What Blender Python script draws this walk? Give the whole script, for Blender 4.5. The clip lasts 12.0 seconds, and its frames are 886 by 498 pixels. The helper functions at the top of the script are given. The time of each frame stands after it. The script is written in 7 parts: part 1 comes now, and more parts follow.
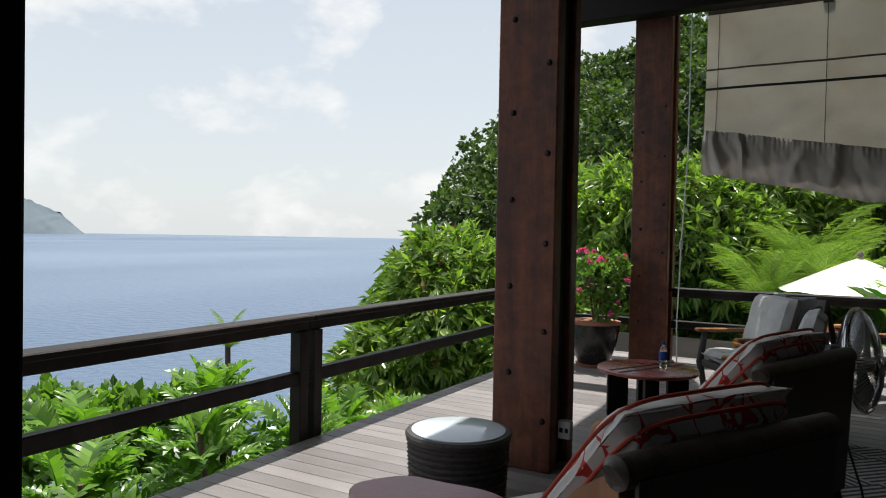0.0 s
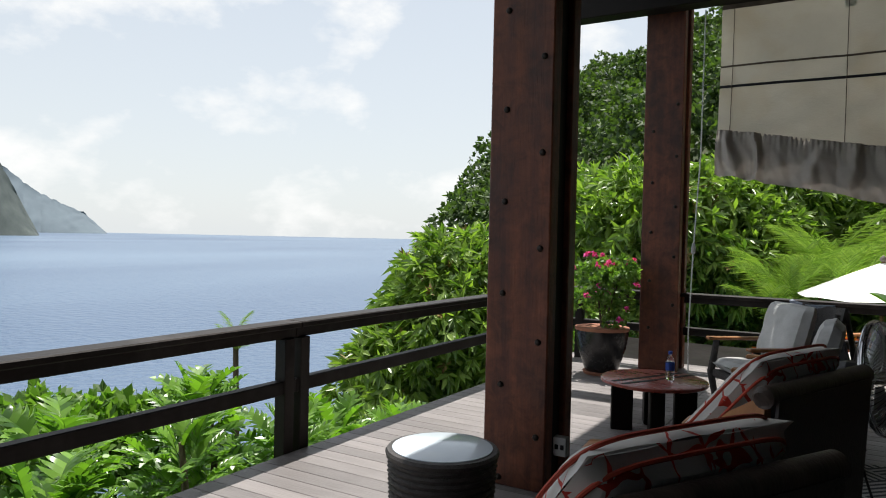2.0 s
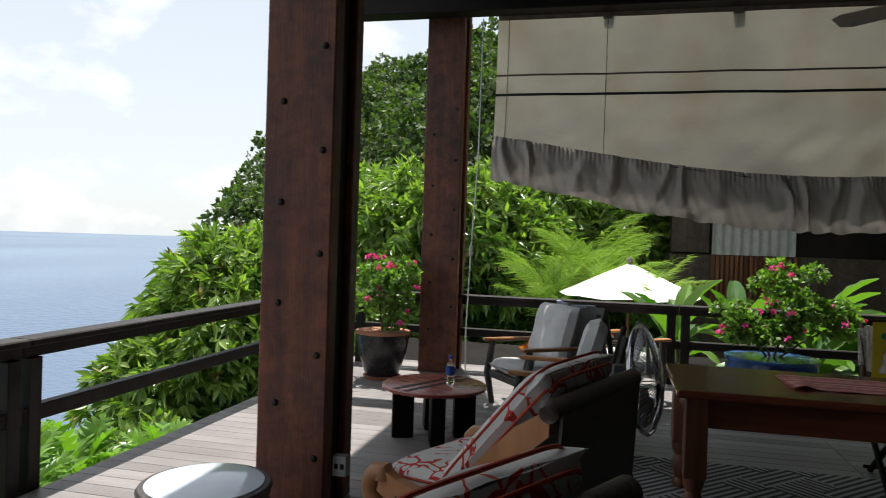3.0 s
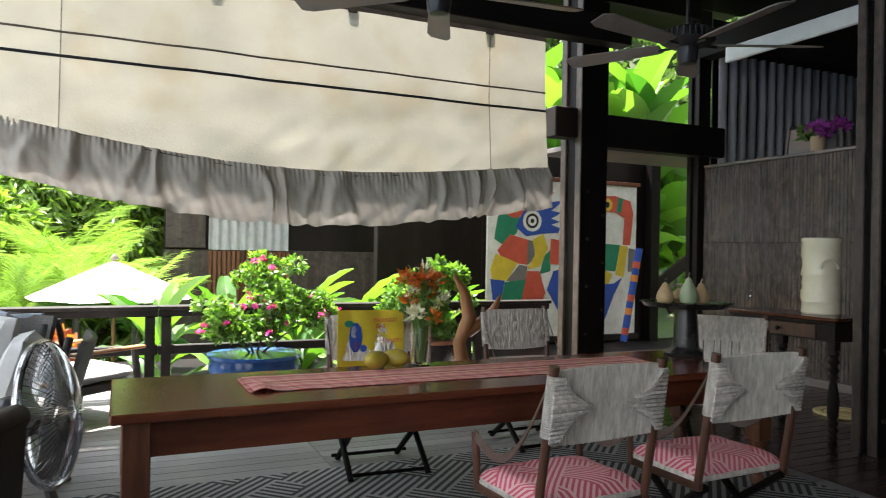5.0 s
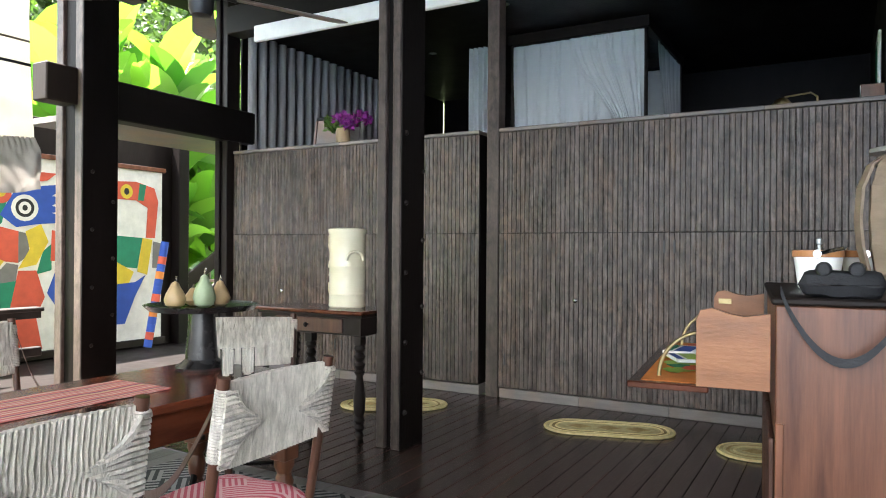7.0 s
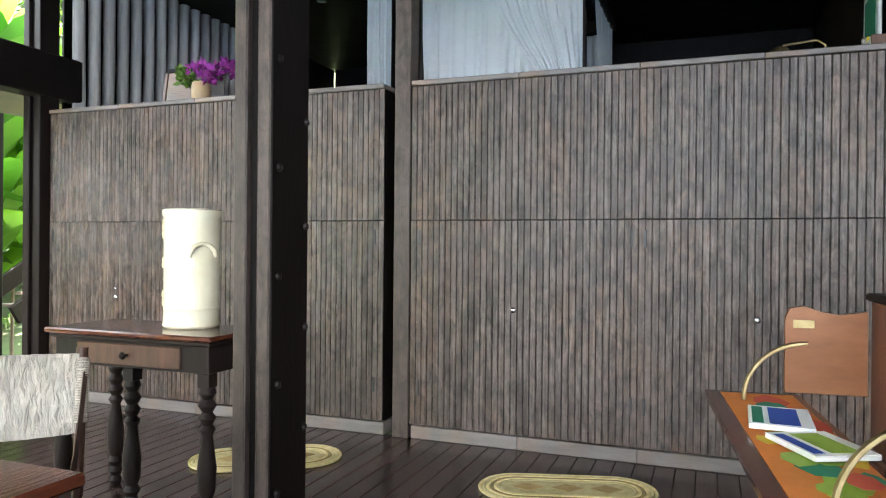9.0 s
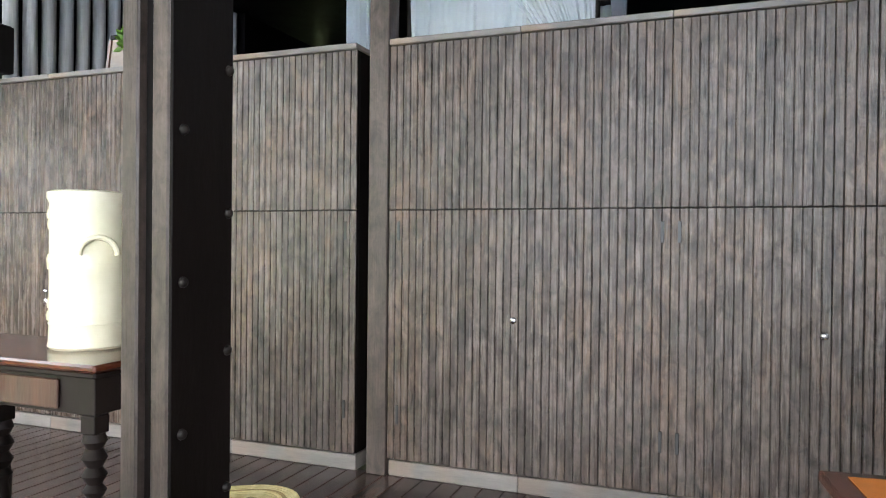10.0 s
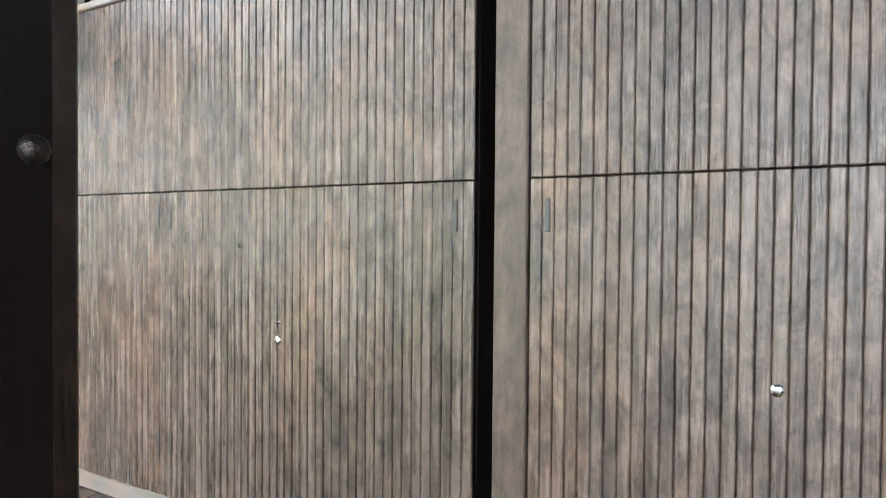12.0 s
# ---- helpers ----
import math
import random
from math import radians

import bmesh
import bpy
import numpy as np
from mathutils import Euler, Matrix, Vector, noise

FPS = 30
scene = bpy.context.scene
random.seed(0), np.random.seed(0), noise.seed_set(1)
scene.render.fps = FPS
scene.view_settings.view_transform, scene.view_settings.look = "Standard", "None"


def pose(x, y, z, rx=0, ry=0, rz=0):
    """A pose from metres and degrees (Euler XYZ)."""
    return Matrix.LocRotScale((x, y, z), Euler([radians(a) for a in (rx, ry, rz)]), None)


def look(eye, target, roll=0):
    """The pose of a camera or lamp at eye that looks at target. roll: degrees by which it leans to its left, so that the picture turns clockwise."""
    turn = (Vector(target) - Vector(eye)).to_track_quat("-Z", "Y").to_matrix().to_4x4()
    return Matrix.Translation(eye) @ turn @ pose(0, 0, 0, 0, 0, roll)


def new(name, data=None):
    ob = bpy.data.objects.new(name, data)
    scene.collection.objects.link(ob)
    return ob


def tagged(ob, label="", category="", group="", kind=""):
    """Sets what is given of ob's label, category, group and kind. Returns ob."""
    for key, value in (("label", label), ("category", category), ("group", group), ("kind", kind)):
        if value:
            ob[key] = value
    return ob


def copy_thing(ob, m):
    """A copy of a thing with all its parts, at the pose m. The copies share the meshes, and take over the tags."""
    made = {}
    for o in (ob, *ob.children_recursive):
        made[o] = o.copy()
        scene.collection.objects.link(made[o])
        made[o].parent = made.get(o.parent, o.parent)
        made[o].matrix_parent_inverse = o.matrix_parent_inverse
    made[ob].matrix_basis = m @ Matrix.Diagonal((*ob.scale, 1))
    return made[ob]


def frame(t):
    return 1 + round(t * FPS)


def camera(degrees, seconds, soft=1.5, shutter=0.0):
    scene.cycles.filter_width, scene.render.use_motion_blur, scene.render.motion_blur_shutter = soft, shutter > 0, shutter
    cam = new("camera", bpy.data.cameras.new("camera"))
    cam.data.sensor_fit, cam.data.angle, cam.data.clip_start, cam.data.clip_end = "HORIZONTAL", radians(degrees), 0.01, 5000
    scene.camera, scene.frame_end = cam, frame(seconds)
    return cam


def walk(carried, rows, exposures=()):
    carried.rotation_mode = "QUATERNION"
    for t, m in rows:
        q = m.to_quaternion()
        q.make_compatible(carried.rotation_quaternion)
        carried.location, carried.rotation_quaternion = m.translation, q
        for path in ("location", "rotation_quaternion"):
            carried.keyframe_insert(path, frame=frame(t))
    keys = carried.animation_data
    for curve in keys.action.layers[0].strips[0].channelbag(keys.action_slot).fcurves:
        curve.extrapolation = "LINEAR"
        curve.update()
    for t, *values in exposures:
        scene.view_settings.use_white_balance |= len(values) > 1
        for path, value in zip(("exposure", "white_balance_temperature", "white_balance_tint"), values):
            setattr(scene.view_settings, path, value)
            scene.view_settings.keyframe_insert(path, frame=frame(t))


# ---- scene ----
cam = camera(64.1, 12.0, soft=1.0, shutter=0.1)
# seconds, eye x y z, yaw, pitch, roll
PATH = [
    (0.0, 2.507, 3.626, 1.500, 29.49, -1.10, -1.06),
    (0.5, 2.525, 3.699, 1.518, 33.18, -1.13, -1.19),
    (1.0, 2.561, 3.732, 1.527, 33.44, -1.14, -1.23),
    (1.5, 2.589, 3.810, 1.528, 33.20, -1.14, -1.19),
    (2.0, 2.539, 3.935, 1.522, 30.99, -1.06, -1.29),
    (2.5, 2.435, 4.088, 1.555, 23.73, -1.00, -1.72),
    (3.0, 2.425, 4.216, 1.555, 13.37, -0.69, -1.86),
    (3.2, 2.440, 4.266, 1.547, 9.24, -0.57, -1.72),
    (4.8, 2.785, 4.820, 1.529, -20.30, 0.05, -0.94),
    (5.0, 2.830, 4.901, 1.522, -24.55, 0.10, -1.06),
    (5.5, 2.933, 5.062, 1.541, -38.73, 0.22, -0.73),
    (6.0, 3.093, 5.242, 1.512, -51.54, 0.15, -0.54),
    (6.5, 3.352, 5.367, 1.518, -57.94, 0.22, -0.53),
    (7.0, 3.620, 5.514, 1.509, -60.47, 0.13, -0.42),
    (7.5, 3.932, 5.740, 1.519, -62.67, 0.09, -0.40),
    (7.7, 4.074, 5.816, 1.509, -64.27, 0.07, -0.34),
    (9.3, 5.496, 6.528, 1.491, -69.65, -0.31, -0.55),
    (9.5, 5.696, 6.563, 1.494, -69.73, -0.39, -0.55),
    (10.0, 6.167, 6.686, 1.485, -69.21, -0.46, -0.59),
    (10.5, 6.621, 6.860, 1.504, -68.99, -0.65, -0.72),
    (11.0, 7.066, 7.045, 1.507, -68.22, -0.92, -0.92),
    (11.5, 7.525, 7.224, 1.478, -61.85, -0.97, -0.53),
    (12.0, 7.917, 7.505, 1.490, -57.77, -1.23, -0.46),
]
EXPOSURES = [(0.0, 0.5), (3.0, 0.74), (5.0, 2.75), (5.5, 3.15), (6.0, 3.65), (7.0, 4.25), (9.5, 4.95), (10.5, 5.17), (12.0, 5.58)]
walk(cam, [(t, pose(x, y, z, 90 + pitch, roll, yaw)) for t, x, y, z, yaw, pitch, roll in PATH], EXPOSURES)

# ---- world and light ----
SUN_DIR = Vector((-0.13, 0.33, 0.93)).normalized()
world = bpy.data.worlds.new("sky")
scene.world = world
world.use_nodes = True
wn, wl = world.node_tree.nodes, world.node_tree.links
wn.clear()
sky = wn.new("ShaderNodeTexSky")
sky.sky_type, sky.sun_disc = "NISHITA", False
sky.sun_elevation = math.asin(SUN_DIR.z)
sky.sun_rotation = math.atan2(SUN_DIR.x, SUN_DIR.y)
sky.air_density, sky.dust_density, sky.ozone_density = 1.0, 1.2, 1.0
wtc = wn.new("ShaderNodeTexCoord")
wmap = wn.new("ShaderNodeMapping")
wmap.inputs["Scale"].default_value = (1.7, 1.7, 3.0)
wnoise = wn.new("ShaderNodeTexNoise")
wnoise.inputs["Scale"].default_value, wnoise.inputs["Detail"].default_value = 2.5, 10.0
wnoise.inputs["Roughness"].default_value = 0.58
wramp = wn.new("ShaderNodeValToRGB")
wramp.color_ramp.elements[0].position, wramp.color_ramp.elements[1].position = 0.50, 0.64
haze = wn.new("ShaderNodeMapRange")
haze.inputs["From Min"].default_value, haze.inputs["From Max"].default_value = 0.0, 0.4
haze.inputs["To Min"].default_value, haze.inputs["To Max"].default_value = 0.85, 0.62
wsep = wn.new("ShaderNodeSeparateXYZ")
wmix = wn.new("ShaderNodeMix")
wmix.data_type = "RGBA"
wmix.inputs["B"].default_value = (8.2, 8.2, 8.1, 1)
whaze = wn.new("ShaderNodeMix")
whaze.data_type = "RGBA"
whaze.inputs["B"].default_value = (6.8, 7.15, 7.3, 1)
wbg = wn.new("ShaderNodeBackground")
wbg.inputs["Strength"].default_value = 0.085
wout = wn.new("ShaderNodeOutputWorld")
wl.new(wtc.outputs["Generated"], wmap.inputs["Vector"])
wl.new(wmap.outputs["Vector"], wnoise.inputs["Vector"])
wl.new(wnoise.outputs["Fac"], wramp.inputs["Fac"])
wl.new(wtc.outputs["Generated"], wsep.inputs["Vector"])
wl.new(wsep.outputs["Z"], haze.inputs["Value"])
wl.new(haze.outputs["Result"], whaze.inputs["Factor"])
wl.new(sky.outputs["Color"], whaze.inputs["A"])
wl.new(whaze.outputs["Result"], wmix.inputs["A"])
wl.new(wramp.outputs["Color"], wmix.inputs["Factor"])
wl.new(wmix.outputs["Result"], wbg.inputs["Color"])
wl.new(wbg.outputs["Background"], wout.inputs["Surface"])

sun = new("sun", bpy.data.lights.new("sun", "SUN"))
sun.data.energy, sun.data.angle, sun.data.color = 5.0, radians(0.6), (1.0, 0.96, 0.9)
sun.matrix_world = look(SUN_DIR * 50, (0, 0, 0))


# ---- materials ----
def nodes_of(name):
    m = bpy.data.materials.new(name)
    m.use_nodes = True
    return m, m.node_tree.nodes, m.node_tree.links, m.node_tree.nodes["Principled BSDF"]


def rgba(c):
    return (c[0], c[1], c[2], 1.0)


def surface(name, c1, c2, scale=(4, 4, 4), rough=0.6, bump=0.15, metal=0.0, c3=None, spot=0.6, vary=0.25, fine=40.0, ior=1.45, rough_var=0.15, sheen=0.0, broad=False, smudge=0.0):
    """Two-scale noise colour with grain bump; scale sets the stretch of the grain."""
    m, n, l, b = nodes_of(name)
    tc, mp = n.new("ShaderNodeTexCoord"), n.new("ShaderNodeMapping")
    mp.inputs["Scale"].default_value = scale
    info = n.new("ShaderNodeObjectInfo")
    off = n.new("ShaderNodeVectorMath")
    off.operation = "MULTIPLY_ADD"
    off.inputs[1].default_value = (7.0, 11.0, 5.0)
    comb = n.new("ShaderNodeCombineXYZ")
    for i in range(3):
        l.new(info.outputs["Random"], comb.inputs[i])
    l.new(comb.outputs["Vector"], off.inputs[0])
    l.new(tc.outputs["Object"], mp.inputs["Vector"])
    l.new(mp.outputs["Vector"], off.inputs[2])
    a = n.new("ShaderNodeTexNoise")
    a.inputs["Scale"].default_value, a.inputs["Detail"].default_value, a.inputs["Roughness"].default_value = 1.0, 6.0, 0.65
    l.new(off.outputs["Vector"], a.inputs["Vector"])
    r = n.new("ShaderNodeValToRGB")
    r.color_ramp.elements[0].position, r.color_ramp.elements[1].position = 0.32, 0.68
    r.color_ramp.elements[0].color, r.color_ramp.elements[1].color = rgba(c1), rgba(c2)
    l.new(a.outputs["Fac"], r.inputs["Fac"])
    col = r.outputs["Color"]
    if c3:
        s = n.new("ShaderNodeTexNoise")
        s.inputs["Scale"].default_value, s.inputs["Detail"].default_value = 1.7, 4.0
        if broad:
            bm_ = n.new("ShaderNodeMapping")
            bm_.inputs["Scale"].default_value = (1.0, 1.9, 0.75)
            l.new(n.new("ShaderNodeNewGeometry").outputs["Position"], bm_.inputs["Vector"])
            l.new(bm_.outputs["Vector"], s.inputs["Vector"])
            s.inputs["Detail"].default_value, s.inputs["Roughness"].default_value = 9.0, 0.62
        else:
            l.new(tc.outputs["Object"], s.inputs["Vector"])
        sr = n.new("ShaderNodeMapRange")
        sr.inputs["From Min"].default_value, sr.inputs["From Max"].default_value, sr.inputs["To Max"].default_value = 0.48, 0.68, spot
        l.new(s.outputs["Fac"], sr.inputs["Value"])
        mx = n.new("ShaderNodeMix")
        mx.data_type = "RGBA"
        mx.inputs["B"].default_value = rgba(c3)
        l.new(sr.outputs["Result"], mx.inputs["Factor"])
        l.new(col, mx.inputs["A"])
        col = mx.outputs["Result"]
    if smudge:
        q_, qr = n.new("ShaderNodeTexNoise"), n.new("ShaderNodeMapRange")
        qm = n.new("ShaderNodeMapping")
        qm.inputs["Scale"].default_value = (1.5, 2.6, 1.5)
        q_.inputs["Detail"].default_value, q_.inputs["Roughness"].default_value, q_.inputs["Distortion"].default_value = 9.0, 0.72, 0.6
        qr.inputs["From Min"].default_value, qr.inputs["From Max"].default_value = 0.36, 0.66
        qr.inputs["To Min"].default_value, qr.inputs["To Max"].default_value = 1.0 + smudge * 0.45, 1.0 - smudge
        l.new(n.new("ShaderNodeNewGeometry").outputs["Position"], qm.inputs["Vector"])
        l.new(qm.outputs["Vector"], q_.inputs["Vector"])
        l.new(q_.outputs["Fac"], qr.inputs["Value"])
        qh = n.new("ShaderNodeHueSaturation")
        l.new(qr.outputs["Result"], qh.inputs["Value"])
        l.new(col, qh.inputs["Color"])
        col = qh.outputs["Color"]
    if vary:
        vr = n.new("ShaderNodeMapRange")
        vr.inputs["To Min"].default_value, vr.inputs["To Max"].default_value = 1 - vary, 1 + vary
        l.new(info.outputs["Random"], vr.inputs["Value"])
        hv = n.new("ShaderNodeHueSaturation")
        l.new(vr.outputs["Result"], hv.inputs["Value"])
        l.new(col, hv.inputs["Color"])
        col = hv.outputs["Color"]
    l.new(col, b.inputs["Base Color"])
    fn = n.new("ShaderNodeTexNoise")
    fn.inputs["Scale"].default_value, fn.inputs["Detail"].default_value = fine / 4.0, 4.0
    l.new(mp.outputs["Vector"], fn.inputs["Vector"])
    rr = n.new("ShaderNodeMapRange")
    rr.inputs["To Min"].default_value, rr.inputs["To Max"].default_value = max(0.02, rough - rough_var), min(1.0, rough + rough_var)
    l.new(a.outputs["Fac"], rr.inputs["Value"])
    l.new(rr.outputs["Result"], b.inputs["Roughness"])
    if bump:
        bp = n.new("ShaderNodeBump")
        bp.inputs["Strength"].default_value, bp.inputs["Distance"].default_value = bump, 0.01
        l.new(fn.outputs["Fac"], bp.inputs["Height"])
        l.new(bp.outputs["Normal"], b.inputs["Normal"])
    b.inputs["Metallic"].default_value = metal
    b.inputs["IOR"].default_value = ior
    if sheen:
        b.inputs["Sheen Weight"].default_value = sheen
    return m


def leafy(name, c1, c2, rough=0.4, through_light=0.35):
    """Leaves: colour varies from leaf to leaf, and light comes through them."""
    m, n, l, b = nodes_of(name)
    g = n.new("ShaderNodeNewGeometry")
    info = n.new("ShaderNodeObjectInfo")
    ad = n.new("ShaderNodeMath")
    ad.operation = "ADD"
    fr = n.new("ShaderNodeMath")
    fr.operation = "FRACT"
    l.new(g.outputs["Random Per Island"], ad.inputs[0])
    l.new(info.outputs["Random"], ad.inputs[1])
    l.new(ad.outputs["Value"], fr.inputs[0])
    r = n.new("ShaderNodeValToRGB")
    r.color_ramp.elements[0].color, r.color_ramp.elements[1].color = rgba(c1), rgba(c2)
    l.new(fr.outputs["Value"], r.inputs["Fac"])
    l.new(r.outputs["Color"], b.inputs["Base Color"])
    b.inputs["Roughness"].default_value = rough
    t = n.new("ShaderNodeBsdfTranslucent")
    tint = n.new("ShaderNodeMix")
    tint.data_type, tint.blend_type = "RGBA", "MULTIPLY"
    tint.inputs["Factor"].default_value = 1.0
    tint.inputs["B"].default_value = (1.4, 1.7, 0.5, 1)
    l.new(r.outputs["Color"], tint.inputs["A"])
    l.new(tint.outputs["Result"], t.inputs["Color"])
    mx = n.new("ShaderNodeMixShader")
    mx.inputs["Fac"].default_value = through_light
    l.new(b.outputs["BSDF"], mx.inputs[1])
    l.new(t.outputs["BSDF"], mx.inputs[2])
    l.new(mx.outputs["Shader"], n["Material Output"].inputs["Surface"])
    return m


def glassy(name, color=(1, 1, 1), rough=0.0, ior=1.45):
    m, n, l, b = nodes_of(name)
    b.inputs["Base Color"].default_value = rgba(color)
    b.inputs["Transmission Weight"].default_value = 1.0
    b.inputs["Roughness"].default_value, b.inputs["IOR"].default_value = rough, ior
    return m


def stripes(name, colors, axis, width, rough=0.85):
    """Woven stripes of the given colours across one axis."""
    m, n, l, b = nodes_of(name)
    tc, sep = n.new("ShaderNodeTexCoord"), n.new("ShaderNodeSeparateXYZ")
    l.new(tc.outputs["Object"], sep.inputs["Vector"])
    mu = n.new("ShaderNodeMath")
    mu.operation = "MULTIPLY"
    mu.inputs[1].default_value = 1.0 / width
    fr = n.new("ShaderNodeMath")
    fr.operation = "FRACT"
    l.new(sep.outputs[axis], mu.inputs[0])
    l.new(mu.outputs["Value"], fr.inputs[0])
    r = n.new("ShaderNodeValToRGB")
    r.color_ramp.interpolation = "CONSTANT"
    for i, c in enumerate(colors):
        e = r.color_ramp.elements[i] if i < 2 else r.color_ramp.elements.new(i / len(colors))
        e.position, e.color = i / len(colors), rgba(c)
    l.new(fr.outputs["Value"], r.inputs["Fac"])
    l.new(r.outputs["Color"], b.inputs["Base Color"])
    b.inputs["Roughness"].default_value = rough
    return m


DARK = surface("dark_stained_wood", (0.008, 0.006, 0.005), (0.020, 0.014, 0.012), (2, 2, 0.6), 0.5, 0.2, ior=1.25)
DARKX = surface("dark_beam_wood", (0.005, 0.004, 0.0035), (0.013, 0.010, 0.009), (0.6, 2, 2), 0.55, 0.2, ior=1.25)
BROWNPOST = surface("grey_brown_post_wood", (0.040, 0.028, 0.023), (0.095, 0.070, 0.058), (9, 9, 0.7), 0.5, 0.3, smudge=0.5)
POST = surface("red_brown_post_wood", (0.085, 0.022, 0.011), (0.22, 0.066, 0.030), (9, 9, 0.7), 0.55, 0.35, c3=(0.035, 0.016, 0.012), spot=0.85, broad=True, smudge=0.5)
SLAT = surface("weathered_dark_slat_wood", (0.055, 0.040, 0.034), (0.128, 0.096, 0.081), (26, 26, 1.4), 0.27, 0.4, c3=(0.150, 0.088, 0.056), spot=0.55, vary=0.12, fine=30, broad=True, smudge=0.7)
GREYWOOD = surface("grey_worn_plinth_wood", (0.13, 0.115, 0.105), (0.23, 0.20, 0.185), (5, 1.2, 8), 0.5, 0.3, c3=(0.27, 0.17, 0.11), spot=0.7)
FLOOR = surface("dark_polished_floor_wood", (0.042, 0.026, 0.022), (0.076, 0.048, 0.040), (0.7, 6, 6), 0.22, 0.12, c3=(0.05, 0.022, 0.017), spot=0.4, rough_var=0.07)
DECK = surface("grey_brown_deck_board", (0.150, 0.136, 0.132), (0.225, 0.205, 0.200), (0.8, 10, 10), 0.5, 0.4, c3=(0.27, 0.248, 0.242), spot=0.5)
RAIL = surface("dark_rail_wood", (0.008, 0.0065, 0.006), (0.022, 0.017, 0.015), (3, 0.8, 3), 0.55, 0.3, c3=(0.10, 0.09, 0.085), spot=0.2, broad=True, ior=1.3)
MAHOG = surface("polished_mahogany", (0.065, 0.016, 0.009), (0.15, 0.042, 0.020), (1.0, 7, 7), 0.17, 0.10, c3=(0.04, 0.014, 0.01), spot=0.5, rough_var=0.08)
MAHOGV = surface("reddish_cabinet_wood", (0.070, 0.024, 0.013), (0.21, 0.082, 0.042), (9, 9, 0.7), 0.35, 0.15)
TEAK = surface("oiled_teak", (0.26, 0.10, 0.035), (0.42, 0.19, 0.075), (6, 6, 1.2), 0.38, 0.2)
HONEY = surface("honey_brown_wood", (0.20, 0.076, 0.030), (0.33, 0.135, 0.056), (2, 2, 9), 0.4, 0.12)
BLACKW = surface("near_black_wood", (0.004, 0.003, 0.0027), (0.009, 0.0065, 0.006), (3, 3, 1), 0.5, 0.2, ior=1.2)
WICKER = surface("dark_woven_wicker", (0.020, 0.017, 0.016), (0.055, 0.048, 0.045), (30, 30, 30), 0.5, 0.6)
CANVAS = surface("cream_canvas_blind", (0.60, 0.545, 0.44), (0.68, 0.63, 0.52), (1.2, 1, 1.5), 0.9, 0.3, c3=(0.55, 0.43, 0.26), spot=0.45, vary=0.04, fine=160)


def let_light(m, share):
    """Makes a cloth pass part of the light that falls on its other side."""
    n, l = m.node_tree.nodes, m.node_tree.links
    b = n["Principled BSDF"]
    t = n.new("ShaderNodeBsdfTranslucent")
    l.new(b.inputs["Base Color"].links[0].from_socket, t.inputs["Color"])
    mx = n.new("ShaderNodeMixShader")
    mx.inputs["Fac"].default_value = share
    l.new(b.outputs["BSDF"], mx.inputs[1])
    l.new(t.outputs["BSDF"], mx.inputs[2])
    l.new(mx.outputs["Shader"], n["Material Output"].inputs["Surface"])


let_light(CANVAS, 0.2)
VALANCE = surface("grey_canvas_valance", (0.32, 0.285, 0.25), (0.40, 0.36, 0.32), (2, 2, 3), 0.9, 0.3, vary=0.05, fine=160)
let_light(VALANCE, 0.1)
TAPE = surface("brown_webbing_tape", (0.10, 0.075, 0.055), (0.17, 0.13, 0.10), (9, 9, 9), 0.9, 0.2)
ROPE = surface("undyed_rush_cord", (0.44, 0.40, 0.34), (0.80, 0.74, 0.66), (40, 40, 9), 0.95, 0.8, c3=(0.36, 0.30, 0.24), spot=0.5)
STRAW = surface("plaited_straw", (0.56, 0.44, 0.18), (0.78, 0.67, 0.36), (20, 20, 20), 0.8, 0.7)
STRAWD = surface("darker_plaited_straw", (0.30, 0.20, 0.07), (0.45, 0.32, 0.12), (20, 20, 20), 0.8, 0.7)
CERAM = surface("cream_glazed_stoneware", (0.66, 0.60, 0.42), (0.76, 0.71, 0.55), (3, 3, 3), 0.18, 0.05, vary=0.02)
CERAMD = surface("cream_glaze_relief", (0.55, 0.48, 0.30), (0.68, 0.60, 0.42), (5, 5, 5), 0.2, 0.05, vary=0.02)
BLACKCLAY = surface("black_glazed_clay", (0.012, 0.011, 0.012), (0.03, 0.028, 0.028), (6, 6, 6), 0.25, 0.1)
TERRA = surface("terracotta", (0.26, 0.10, 0.06), (0.38, 0.17, 0.10), (6, 6, 6), 0.85, 0.3)
BLUEGL = surface("blue_glazed_pottery", (0.010, 0.030, 0.11), (0.03, 0.09, 0.25), (5, 5, 5), 0.15, 0.1, c3=(0.10, 0.14, 0.25), spot=0.5)
CHROME = surface("brushed_chrome", (0.55, 0.55, 0.56), (0.72, 0.72, 0.73), (8, 8, 8), 0.2, 0.03, metal=1.0)
BLACKMET = surface("black_painted_metal", (0.012, 0.012, 0.013), (0.028, 0.027, 0.028), (8, 8, 8), 0.38, 0.1)
IRON = surface("dark_iron_bolt", (0.018, 0.015, 0.013), (0.04, 0.034, 0.03), (20, 20, 20), 0.4, 0.3, metal=0.7)
BRASS = surface("aged_brass", (0.26, 0.20, 0.10), (0.40, 0.32, 0.17), (20, 20, 20), 0.42, 0.1, metal=1.0)
WHITEP = surface("white_plastic", (0.72, 0.72, 0.70), (0.8, 0.8, 0.78), (4, 4, 4), 0.4, 0.03)
WHITECL = surface("white_woven_cloth", (0.66, 0.67, 0.66), (0.80, 0.80, 0.78), (5, 5, 5), 0.95, 0.25)
